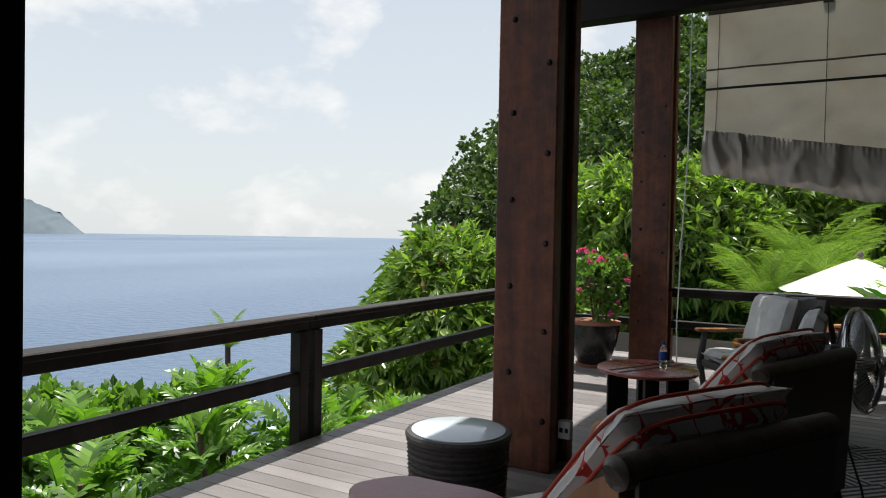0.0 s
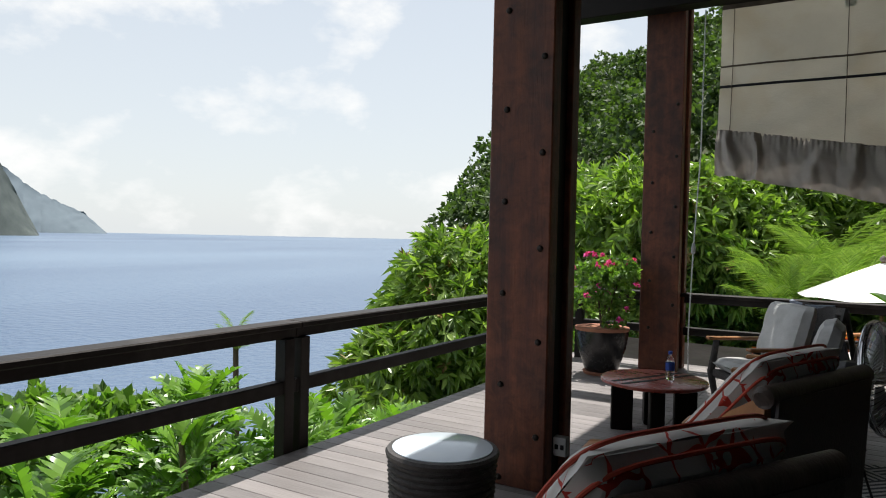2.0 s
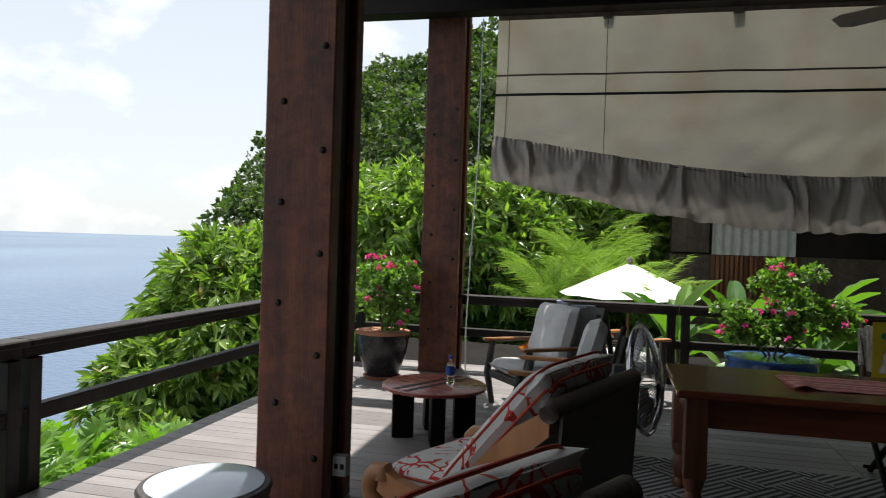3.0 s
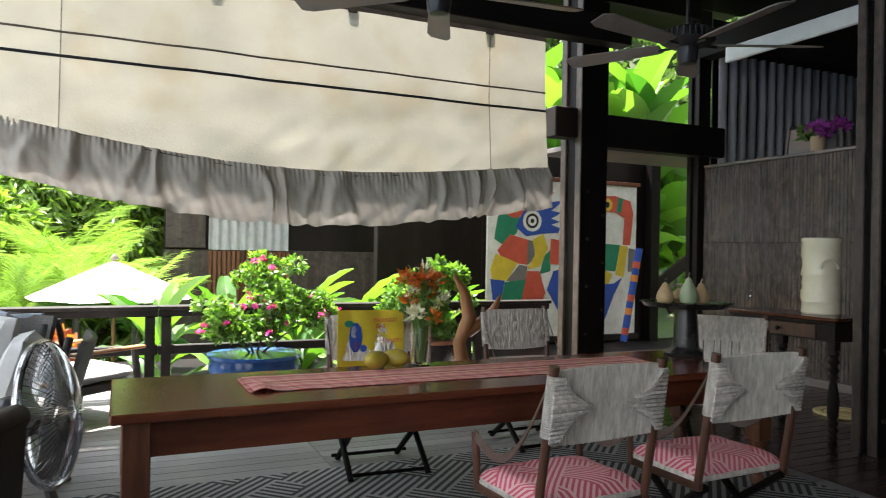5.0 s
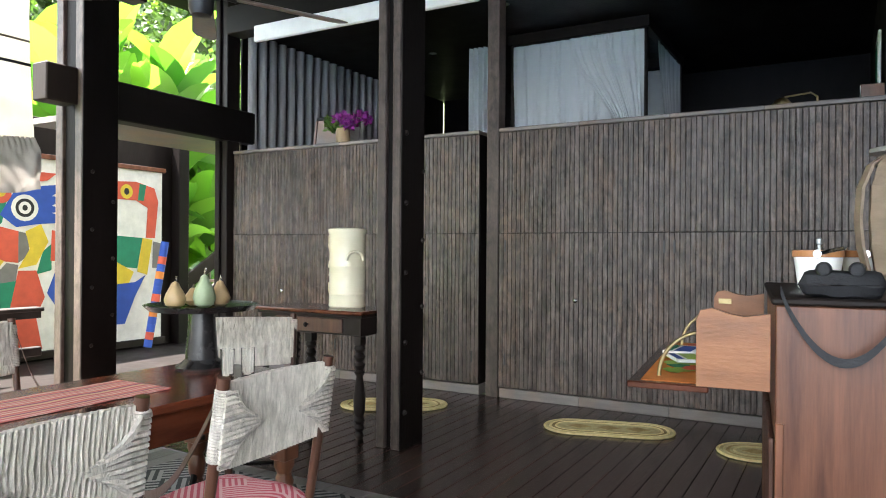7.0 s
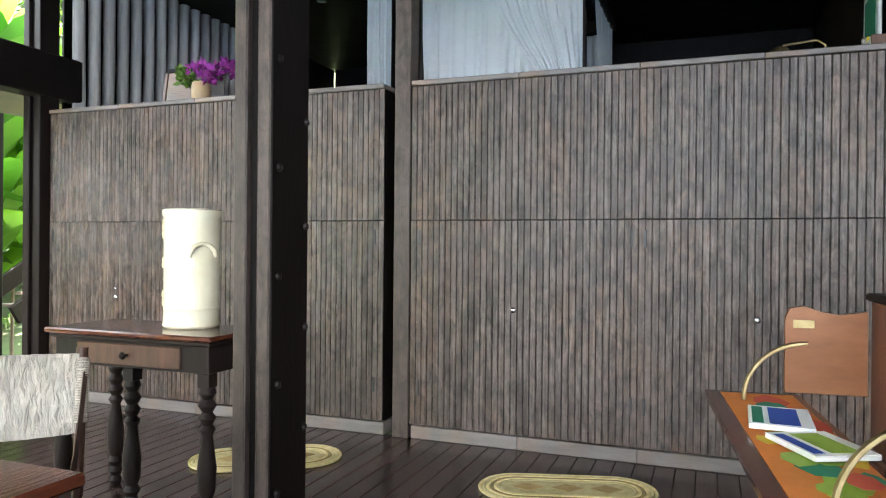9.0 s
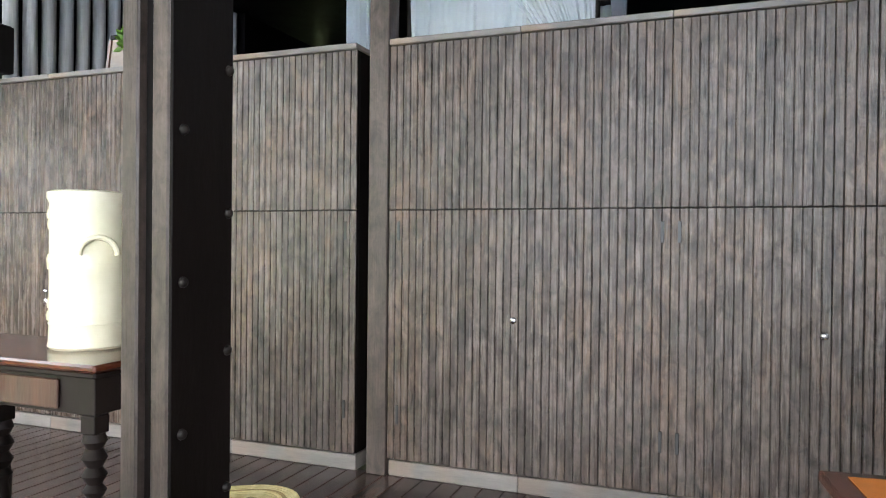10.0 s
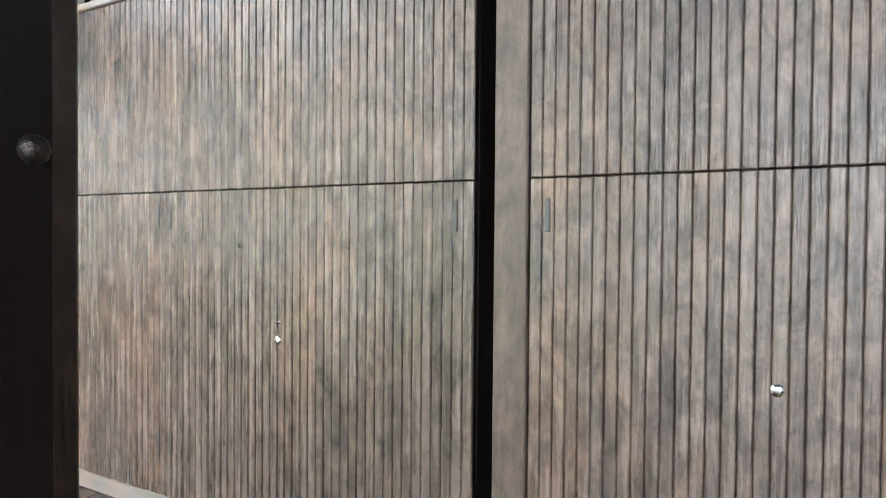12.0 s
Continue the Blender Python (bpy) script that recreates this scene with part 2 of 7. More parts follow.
UMBR = surface("white_parasol_cloth", (0.74, 0.75, 0.72), (0.82, 0.83, 0.80), (3, 3, 3), 0.9, 0.1)
GREYCUSH = surface("pale_grey_cushion_cloth", (0.40, 0.40, 0.39), (0.52, 0.52, 0.51), (6, 6, 6), 0.95, 0.25, sheen=0.2)
GREYCUSHD = surface("blue_grey_woven_cloth", (0.13, 0.15, 0.19), (0.22, 0.25, 0.30), (30, 30, 30), 0.95, 0.3)
BLACKCL = surface("black_nylon", (0.008, 0.008, 0.010), (0.022, 0.022, 0.025), (9, 9, 9), 0.7, 0.3)
LEATHER = surface("dark_brown_leather_strap", (0.045, 0.025, 0.018), (0.09, 0.05, 0.035), (9, 9, 9), 0.5, 0.2)
MAUVE = surface("mauve_pink_stained_wood", (0.20, 0.085, 0.095), (0.30, 0.14, 0.15), (3, 6, 6), 0.35, 0.15, c3=(0.36, 0.20, 0.20), spot=0.4)
REDTOP = surface("red_brown_lacquered_top", (0.20, 0.040, 0.030), (0.30, 0.075, 0.055), (3, 9, 9), 0.28, 0.1)
MIRRORGL = surface("frosted_table_glass", (0.55, 0.62, 0.68), (0.62, 0.69, 0.74), (2, 2, 2), 0.08, 0.0, vary=0.0, rough_var=0.04)
SOIL = surface("dark_soil", (0.02, 0.014, 0.009), (0.05, 0.035, 0.024), (12, 12, 12), 0.95, 0.8)
BARK = surface("grey_brown_bark", (0.07, 0.05, 0.035), (0.16, 0.12, 0.09), (9, 9, 2), 0.95, 0.9)
GROUND = surface("overgrown_slope", (0.020, 0.035, 0.010), (0.05, 0.08, 0.02), (0.4, 0.4, 0.4), 0.95, 0.8, c3=(0.07, 0.05, 0.03), spot=0.6)
# Distance haze is mixed into the base colours of headland and cliff.
FARLAND = surface("haze_tinted_far_slope", (0.095, 0.125, 0.15), (0.115, 0.15, 0.175), (0.012, 0.012, 0.012), 1.0, 0.0, vary=0.0)
CLIFF = surface("haze_tinted_green_cliff", (0.045, 0.058, 0.062), (0.085, 0.10, 0.10), (0.02, 0.02, 0.008), 1.0, 0.0, c3=(0.03, 0.055, 0.03), spot=0.9, vary=0.0)
STEELGREY = surface("galvanised_strip", (0.30, 0.31, 0.31), (0.42, 0.43, 0.43), (4, 4, 4), 0.45, 0.1, metal=0.6)
PAPER = surface("white_paper", (0.72, 0.72, 0.70), (0.82, 0.82, 0.80), (4, 4, 4), 0.7, 0.02)
LEAF_MANGO = leafy("mango_leaf", (0.075, 0.145, 0.028), (0.26, 0.36, 0.085), 0.38, 0.35)
LEAF_HILL = leafy("hill_tree_leaf", (0.025, 0.050, 0.018), (0.11, 0.17, 0.045), 0.7, 0.25)
LEAF_BIG = leafy("broad_lobed_leaf", (0.045, 0.11, 0.020), (0.21, 0.38, 0.06), 0.30, 0.34)
LEAF_BUSH = leafy("small_bush_leaf", (0.06, 0.13, 0.025), (0.20, 0.32, 0.08), 0.5, 0.4)
LEAF_BANANA = leafy("banana_leaf", (0.030, 0.10, 0.016), (0.15, 0.27, 0.05), 0.35, 0.34)
LEAF_PALM = leafy("palm_frond_leaf", (0.14, 0.24, 0.05), (0.36, 0.46, 0.14), 0.4, 0.40)
PETAL = leafy("magenta_petal", (0.62, 0.02, 0.30), (0.85, 0.12, 0.50), 0.6, 0.25)
PETAL_W = leafy("white_petal", (0.62, 0.58, 0.48), (0.78, 0.75, 0.66), 0.6, 0.35)
PETAL_O = leafy("orange_petal", (0.50, 0.09, 0.015), (0.68, 0.20, 0.03), 0.6, 0.35)
PETAL_P = leafy("purple_petal", (0.25, 0.02, 0.30), (0.42, 0.06, 0.42), 0.6, 0.35)
CLEAR = glassy("clear_glass")
RUNNER = stripes("striped_table_runner", [(0.60, 0.17, 0.15), (0.74, 0.42, 0.36), (0.55, 0.12, 0.14), (0.72, 0.46, 0.30), (0.32, 0.08, 0.16), (0.68, 0.25, 0.22), (0.62, 0.15, 0.12), (0.78, 0.55, 0.46)], "Y", 0.13)
CHAIRWOOD = surface("dark_reddish_chair_wood", (0.045, 0.018, 0.011), (0.105, 0.042, 0.024), (9, 9, 1), 0.4, 0.2)
SLING = surface("dark_brown_sling_leather", (0.024, 0.018, 0.015), (0.050, 0.038, 0.032), (8, 8, 8), 0.45, 0.2)
RIBWOOD = surface("grey_brown_bent_rib", (0.20, 0.145, 0.10), (0.33, 0.25, 0.18), (3, 3, 9), 0.6, 0.25)


def coral_cloth():
    """Grey-white cushion cloth with red branching coral lines."""
    m, n, l, b = nodes_of("coral_print_cloth")
    tc = n.new("ShaderNodeTexCoord")
    nz = n.new("ShaderNodeTexNoise")
    nz.inputs["Scale"].default_value = 5.0
    ad = n.new("ShaderNodeMix")
    ad.data_type = "RGBA"
    ad.inputs["Factor"].default_value = 0.16
    v = n.new("ShaderNodeTexVoronoi")
    v.feature, v.inputs["Scale"].default_value = "DISTANCE_TO_EDGE", 13.0
    l.new(tc.outputs["Object"], nz.inputs["Vector"])
    l.new(tc.outputs["Object"], ad.inputs["A"])
    l.new(nz.outputs["Color"], ad.inputs["B"])
    l.new(ad.outputs["Result"], v.inputs["Vector"])
    gap = n.new("ShaderNodeTexNoise")
    gap.inputs["Scale"].default_value = 6.5
    l.new(tc.outputs["Object"], gap.inputs["Vector"])
    gm = n.new("ShaderNodeMapRange")
    gm.inputs["From Min"].default_value, gm.inputs["From Max"].default_value = 0.47, 0.60
    gm.inputs["To Min"].default_value, gm.inputs["To Max"].default_value = 0.0, 0.085
    l.new(gap.outputs["Fac"], gm.inputs["Value"])
    lt = n.new("ShaderNodeMath")
    lt.operation = "LESS_THAN"
    l.new(v.outputs["Distance"], lt.inputs[0])
    l.new(gm.outputs["Result"], lt.inputs[1])
    mx = n.new("ShaderNodeMix")
    mx.data_type = "RGBA"
    mx.inputs["A"].default_value, mx.inputs["B"].default_value = (0.55, 0.53, 0.50, 1), (0.42, 0.035, 0.022, 1)
    l.new(lt.outputs["Value"], mx.inputs["Factor"])
    l.new(mx.outputs["Result"], b.inputs["Base Color"])
    b.inputs["Roughness"].default_value = 0.9
    return m


def maze_cloth(name, ca, cb, scale, rough=0.9):
    """Nested diagonal squares, as on a printed seat pad or a woven rug."""
    m, n, l, b = nodes_of(name)
    tc = n.new("ShaderNodeTexCoord")
    mp = n.new("ShaderNodeMapping")
    mp.inputs["Scale"].default_value = (scale, scale, scale)
    mp.inputs["Rotation"].default_value = (0, 0, radians(45))
    l.new(tc.outputs["Object"], mp.inputs["Vector"])
    fl = n.new("ShaderNodeVectorMath")
    fl.operation = "FLOOR"
    fc = n.new("ShaderNodeVectorMath")
    fc.operation = "FRACTION"
    l.new(mp.outputs["Vector"], fl.inputs[0])
    l.new(mp.outputs["Vector"], fc.inputs[0])
    wt = n.new("ShaderNodeTexWhiteNoise")
    wt.noise_dimensions = "2D"
    l.new(fl.outputs["Vector"], wt.inputs["Vector"])
    sp = n.new("ShaderNodeSeparateXYZ")
    l.new(fc.outputs["Vector"], sp.inputs["Vector"])
    pick = n.new("ShaderNodeMath")
    pick.operation = "GREATER_THAN"
    pick.inputs[1].default_value = 0.5
    l.new(wt.outputs["Value"], pick.inputs[0])
    mz = n.new("ShaderNodeMix")
    l.new(pick.outputs["Value"], mz.inputs["Factor"])
    l.new(sp.outputs["X"], mz.inputs["A"])
    l.new(sp.outputs["Y"], mz.inputs["B"])
    mu = n.new("ShaderNodeMath")
    mu.operation = "MULTIPLY"
    mu.inputs[1].default_value = 4.0
    l.new(mz.outputs["Result"], mu.inputs[0])
    fr = n.new("ShaderNodeMath")
    fr.operation = "FRACT"
    l.new(mu.outputs["Value"], fr.inputs[0])
    gt = n.new("ShaderNodeMath")
    gt.operation = "GREATER_THAN"
    gt.inputs[1].default_value = 0.5
    l.new(fr.outputs["Value"], gt.inputs[0])
    nz = n.new("ShaderNodeTexNoise")
    nz.inputs["Scale"].default_value = 60.0
    l.new(tc.outputs["Object"], nz.inputs["Vector"])
    mx = n.new("ShaderNodeMix")
    mx.data_type = "RGBA"
    mx.inputs["A"].default_value, mx.inputs["B"].default_value = rgba(ca), rgba(cb)
    l.new(gt.outputs["Value"], mx.inputs["Factor"])
    l.new(mx.outputs["Result"], b.inputs["Base Color"])
    b.inputs["Roughness"].default_value = rough
    bp = n.new("ShaderNodeBump")
    bp.inputs["Strength"].default_value, bp.inputs["Distance"].default_value = 0.4, 0.004
    l.new(nz.outputs["Fac"], bp.inputs["Height"])
    l.new(bp.outputs["Normal"], b.inputs["Normal"])
    return m


def sea_water():
    m, n, l, b = nodes_of("sea_water")
    tc = n.new("ShaderNodeTexCoord")
    mp = n.new("ShaderNodeMapping")
    mp.inputs["Scale"].default_value = (0.0035, 0.0011, 1)
    mp.inputs["Rotation"].default_value = (0, 0, radians(-28))
    nz = n.new("ShaderNodeTexNoise")
    nz.inputs["Scale"].default_value, nz.inputs["Detail"].default_value = 1.0, 6.0
    l.new(tc.outputs["Object"], mp.inputs["Vector"])
    l.new(mp.outputs["Vector"], nz.inputs["Vector"])
    r = n.new("ShaderNodeValToRGB")
    r.color_ramp.elements[0].position, r.color_ramp.elements[1].position = 0.35, 0.65
    r.color_ramp.elements[0].color, r.color_ramp.elements[1].color = (0.045, 0.085, 0.155, 1), (0.10, 0.155, 0.23, 1)
    l.new(nz.outputs["Fac"], r.inputs["Fac"])
    l.new(r.outputs["Color"], b.inputs["Base Color"])
    b.inputs["Roughness"].default_value = 0.35
    w = n.new("ShaderNodeTexNoise")
    w.inputs["Scale"].default_value, w.inputs["Detail"].default_value = 0.35, 7.0
    l.new(tc.outputs["Object"], w.inputs["Vector"])
    bp = n.new("ShaderNodeBump")
    bp.inputs["Strength"].default_value, bp.inputs["Distance"].default_value = 0.7, 1.2
    l.new(w.outputs["Fac"], bp.inputs["Height"])
    l.new(bp.outputs["Normal"], b.inputs["Normal"])
    return m


def sheer_net():
    m, n, l, b = nodes_of("sheer_white_net")
    b.inputs["Base Color"].default_value = (0.82, 0.86, 0.90, 1)
    b.inputs["Roughness"].default_value = 0.9
    t = n.new("ShaderNodeBsdfTransparent")
    mx = n.new("ShaderNodeMixShader")
    mx.inputs["Fac"].default_value = 0.42
    l.new(b.outputs["BSDF"], mx.inputs[1])
    l.new(t.outputs["BSDF"], mx.inputs[2])
    l.new(mx.outputs["Shader"], n["Material Output"].inputs["Surface"])
    return m


def plain(name, c, rough=0.7):
    return surface(name, tuple(k * 0.85 for k in c), tuple(min(1, k * 1.12) for k in c), (5, 5, 5), rough, 0.15, vary=0.0)


CORAL = coral_cloth()
PINKPAD = maze_cloth("pink_maze_print_cloth", (0.62, 0.11, 0.15), (0.78, 0.46, 0.46), 10.0)
CARPET = maze_cloth("grey_maze_woven_carpet", (0.035, 0.036, 0.040), (0.32, 0.31, 0.30), 4.6)
SEA = sea_water()
NET = sheer_net()
REDPIPE = plain("orange_red_piping", (0.36, 0.045, 0.022))
P_RED, P_BLUE, P_YEL = plain("paint_red", (0.55, 0.09, 0.05), 0.8), plain("paint_blue", (0.03, 0.08, 0.36), 0.8), plain("paint_yellow", (0.62, 0.46, 0.04), 0.8)
P_GRN, P_WHT, P_GRY = plain("paint_green", (0.02, 0.20, 0.11), 0.8), plain("paint_white", (0.70, 0.68, 0.63), 0.8), plain("paint_grey", (0.17, 0.16, 0.15), 0.8)
P_BLK, P_ORG = plain("paint_black", (0.02, 0.02, 0.02), 0.8), plain("paint_orange", (0.62, 0.20, 0.04), 0.8)
P_LIME = plain("paint_lime_green", (0.28, 0.42, 0.05), 0.5)
YELLOWCL = plain("yellow_printed_cloth", (0.62, 0.48, 0.03), 0.9)
PEARGRN, PEARBRN, MANGOY = plain("green_pear_skin", (0.30, 0.36, 0.22), 0.4), plain("golden_pear_skin", (0.42, 0.29, 0.15), 0.4), plain("mango_skin", (0.34, 0.26, 0.03), 0.4)
POOLW = plain("pool_blue", (0.10, 0.42, 0.62), 0.1)


# ---- mesh helpers ----
class Mesh:
    """Collects vertices and faces of one part."""

    def __init__(self):
        self.v, self.f, self.smooth = [], [], False

    def add(self, verts, faces):
        k = len(self.v)
        self.v += [tuple(p) for p in verts]
        self.f += [tuple(i + k for i in q) for q in faces]
        return self

    def box(self, x0, x1, y0, y1, z0, z1, c=0.004, m=None):
        """A box with chamfered edges."""
        lo, hi = (x0, y0, z0), (x1, y1, z1)
        c = min(c, 0.3 * min(x1 - x0, y1 - y0, z1 - z0))
        vs, idx = [], {}
        for sx in (0, 1):
            for sy in (0, 1):
                for sz in (0, 1):
                    s = (sx, sy, sz)
                    for a in range(3):
                        p = [(hi[i] - (0 if i == a else c)) if s[i] else (lo[i] + (0 if i == a else c)) for i in range(3)]
                        idx[s, a] = len(vs)
                        vs.append(Vector(p))
        fs = []
        for a in range(3):
            b, d = (a + 1) % 3, (a + 2) % 3
            for sa in (0, 1):
                q = []
                for sb, sd in ((0, 0), (1, 0), (1, 1), (0, 1)):
                    s = [0, 0, 0]
                    s[a], s[b], s[d] = sa, sb, sd
                    q.append(idx[tuple(s), a])
                fs.append(q if sa else q[::-1])
            for sb in (0, 1):
                for sd in (0, 1):
                    s0, s1 = [0, 0, 0], [0, 0, 0]
                    s0[b] = s1[b] = sb
                    s0[d] = s1[d] = sd
                    s0[a], s1[a] = 0, 1
                    q = [idx[tuple(s0), b], idx[tuple(s1), b], idx[tuple(s1), d], idx[tuple(s0), d]]
                    fs.append(q if sb == sd else q[::-1])
        for s in [(i, j, k) for i in (0, 1) for j in (0, 1) for k in (0, 1)]:
            q = [idx[s, 0], idx[s, 1], idx[s, 2]]
            fs.append(q if sum(s) % 2 else q[::-1])
        if m is not None:
            vs = [m @ p for p in vs]
        return self.add(vs, fs)

    def rings(self, rings, caps=True, close=False):
        """Joins rings of equal length."""
        k, n = len(self.v), len(rings[0])
        for r in rings:
            self.v += [tuple(p) for p in r]
        m = len(rings)
        for i in range(m if close else m - 1):
            j = (i + 1) % m
            for a in range(n):
                b = (a + 1) % n
                self.f.append((k + i * n + a, k + i * n + b, k + j * n + b, k + j * n + a))
        if caps and not close:
            self.f.append(tuple(k + a for a in range(n))[::-1])
            self.f.append(tuple(k + (m - 1) * n + a for a in range(n)))
        return self

    def tube(self, pts, r, n=8, caps=True):
        """A round bar along points; r one radius or one a point."""
        pts = [Vector(p) for p in pts]
        rad = r if isinstance(r, (list, tuple)) else [r] * len(pts)
        up, rings = None, []
        for i, p in enumerate(pts):
            d = (pts[min(i + 1, len(pts) - 1)] - pts[max(i - 1, 0)]).normalized()
            if up is None:
                up = d.cross((0, 0, 1) if abs(d.z) < 0.9 else (1, 0, 0)).normalized()
            up = (up - d * up.dot(d)).normalized()
            w = d.cross(up)
            rings.append([p + (up * math.cos(2 * math.pi * a / n) + w * math.sin(2 * math.pi * a / n)) * rad[i] for a in range(n)])
        self.smooth = True
        return self.rings(rings, caps)

    def lathe(self, prof, n=24, at=(0, 0, 0), caps=True):
        """Turned shape from (radius, height) pairs."""
        self.smooth = True
        return self.rings([[(at[0] + r * math.cos(2 * math.pi * a / n), at[1] + r * math.sin(2 * math.pi * a / n), at[2] + z) for a in range(n)] for r, z in prof], caps)

    def prism(self, outline, z0, z1, c=0.004, m=None):
        """An outline in x and y raised from z0 to z1 with softened rims."""
        cx = sum(p[0] for p in outline) / len(outline)
        cy = sum(p[1] for p in outline) / len(outline)
        R = max(math.hypot(p[0] - cx, p[1] - cy) for p in outline)
        k = 1 - c / R
        rs = []
        for s, z in ((k, z0), (1, z0 + c), (1, z1 - c), (k, z1)):
            r = [Vector((cx + (x - cx) * s, cy + (y - cy) * s, z)) for x, y in outline]
            rs.append([m @ p for p in r] if m is not None else r)
        return self.rings(rs)

    def sheet(self, fn, nu, nv, thick=0.0):
        """A grid fn(u, v) with u, v from 0 to 1; with thickness it gets a back."""
        self.smooth = True
        k = len(self.v)
        P = [[Vector(fn(i / nu, j / nv)) for j in range(nv + 1)] for i in range(nu + 1)]
        w = nv + 1
        self.v += [tuple(P[i][j]) for i in range(nu + 1) for j in range(w)]
        for i in range(nu):
            for j in range(nv):
                self.f.append((k + i * w + j, k + (i + 1) * w + j, k + (i + 1) * w + j + 1, k + i * w + j + 1))
        if thick:
            k2 = len(self.v)
            for i in range(nu + 1):
                for j in range(w):
                    du = P[min(i + 1, nu)][j] - P[max(i - 1, 0)][j]
                    dv = P[i][min(j + 1, nv)] - P[i][max(j - 1, 0)]
                    nrm = du.cross(dv)
                    nrm = nrm.normalized() if nrm.length > 1e-9 else Vector((0, 0, 1))
                    self.v.append(tuple(P[i][j] - nrm * thick))
            for i in range(nu):
                for j in range(nv):
                    self.f.append((k2 + i * w + j, k2 + i * w + j + 1, k2 + (i + 1) * w + j + 1, k2 + (i + 1) * w + j))
            rim = [(i, 0) for i in range(nu)] + [(nu, j) for j in range(nv)] + [(i, nv) for i in range(nu, 0, -1)] + [(0, j) for j in range(nv, 0, -1)]
            for a in range(len(rim)):
                b = rim[(a + 1) % len(rim)]
                a_ = rim[a]
                self.f.append((k + a_[0] * w + a_[1], k + b[0] * w + b[1], k2 + b[0] * w + b[1], k2 + a_[0] * w + a_[1])[::-1])
        return self

    def data(self, name, mat):
        d = bpy.data.meshes.new(name)
        d.from_pydata(self.v, [], self.f)
        if mat:
            d.materials.append(mat)
        if self.smooth:
            d.polygons.foreach_set("use_smooth", [True] * len(d.polygons))
            d.set_sharp_from_angle(angle=radians(40))
        return d


def part(name, mesh, mat, parent=None, label=""):
    """One mesh object; under a parent it is that thing's part."""
    ob = new(name, mesh.data(name, mat))
    if parent is not None:
        ob.parent = parent
    if label:
        ob["label"] = label
    return ob


def shared(name, data, parent, m=None):
    """A further object on mesh data that exists already."""
    ob = new(name, data)
    ob.parent = parent
    if m is not None:
        ob.matrix_basis = m
    return ob


def thing(name, label, category, at=None, group=""):
    ob = new(name)
    ob.empty_display_size = 0.1
    if at is not None:
        ob.matrix_basis = at
    return tagged(ob, label, category, group)


def structure(name, mesh, mat, label, category):
    return tagged(part(name, mesh, mat), label, category, "", "structure")


def arc(c, r, a0, a1, n, axis="z"):
    out = []
    for i in range(n + 1):
        a = radians(a0 + (a1 - a0) * i / n)
        u, v = r * math.cos(a), r * math.sin(a)
        out.append((c[0] + u, c[1] + v, c[2]) if axis == "z" else (c[0] + u, c[1], c[2] + v) if axis == "y" else (c[0], c[1] + u, c[2] + v))
    return out


rnd = random.Random(5)

# ---- setting: floors, posts, beams, roof ----
EAST = 10.25          # face of the slatted storage wall
TOP = 2.77            # its height
FLOOR_EDGE = 7.25     # where the deck boards meet the dark inner floor

structure("floor", Mesh().box(-0.85, 13.5, 2.0, 15.2, -0.30, -0.035, 0.01), BLACKW, "dark timber floor structure under the deck boards", "floor")
structure("ceiling", Mesh().box(0.15, 10.9, 2.2, 12.4, 4.95, 5.1, 0.01), DARKX, "dark timber boarded pavilion ceiling under the roof", "ceiling")
rafters = Mesh()
for i in range(9):
    rafters.box(0.2, 9.95, 2.6 + i * 1.2, 2.72 + i * 1.2, 4.72, 4.945, 0.006)
structure("ceiling_rafters", rafters, DARKX, "dark timber rafters below the boarded ceiling", "ceiling rafters")
# The second slab is an added overhang that keeps stray sun off the wall.
structure("roof", Mesh().box(-0.05, 16.0, 2.0, 12.45, 5.11, 5.2, 0.01).box(7.7, 11.2, 12.451, 14.2, 5.11, 5.2, 0.01), BLACKW, "dark shingled pavilion roof slab seen from below, with added sun-blocking overhang", "roof")

BOLT = Mesh().lathe([(0.020, 0.0), (0.020, 0.006), (0.016, 0.014), (0.008, 0.018), (0.001, 0.019)], 10).data("bolt", IRON)


def built_post(name, x0, x1, y0, y1, z1, mat, bolts_left, bolts_right, label, wide=0.0, inset=(0.11, 0.06)):
    """A post of a front and a back board bolted on a narrower core; wide lets the back board stand out."""
    p = thing(name, label, "post", pose(x0, y0, 0))
    w, d = x1 - x0, y1 - y0
    t = min(0.12, d * 0.36)
    part("front_board", Mesh().box(0, w, 0, t, 0, z1, 0.008), mat, p)
    part("core", Mesh().box(0.035, w - 0.035, t + 0.001, d - t - 0.001, 0, z1, 0.005), BLACKW, p)
    part("back_board", Mesh().box(0, w + wide, d - t, d, 0, z1, 0.008), mat if not wide else BROWNPOST, p)
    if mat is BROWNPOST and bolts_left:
        # Added near-black plate puts the shade of the south face into colour.
        part("face_board", Mesh().box(0.003, w - 0.003, -0.014, -0.0005, 0, z1, 0.003), BLACKW, p, "thin near-black plate painting the shaded south face")
    for x, zs in ((inset[0], bolts_left), (w - inset[1], bolts_right)):
        for z in zs:
            shared("bolt", BOLT, p, pose(x, -0.014 if mat is BROWNPOST else 0, z, 90, 0, 0))
    tagged(p, kind="structure")
    return p


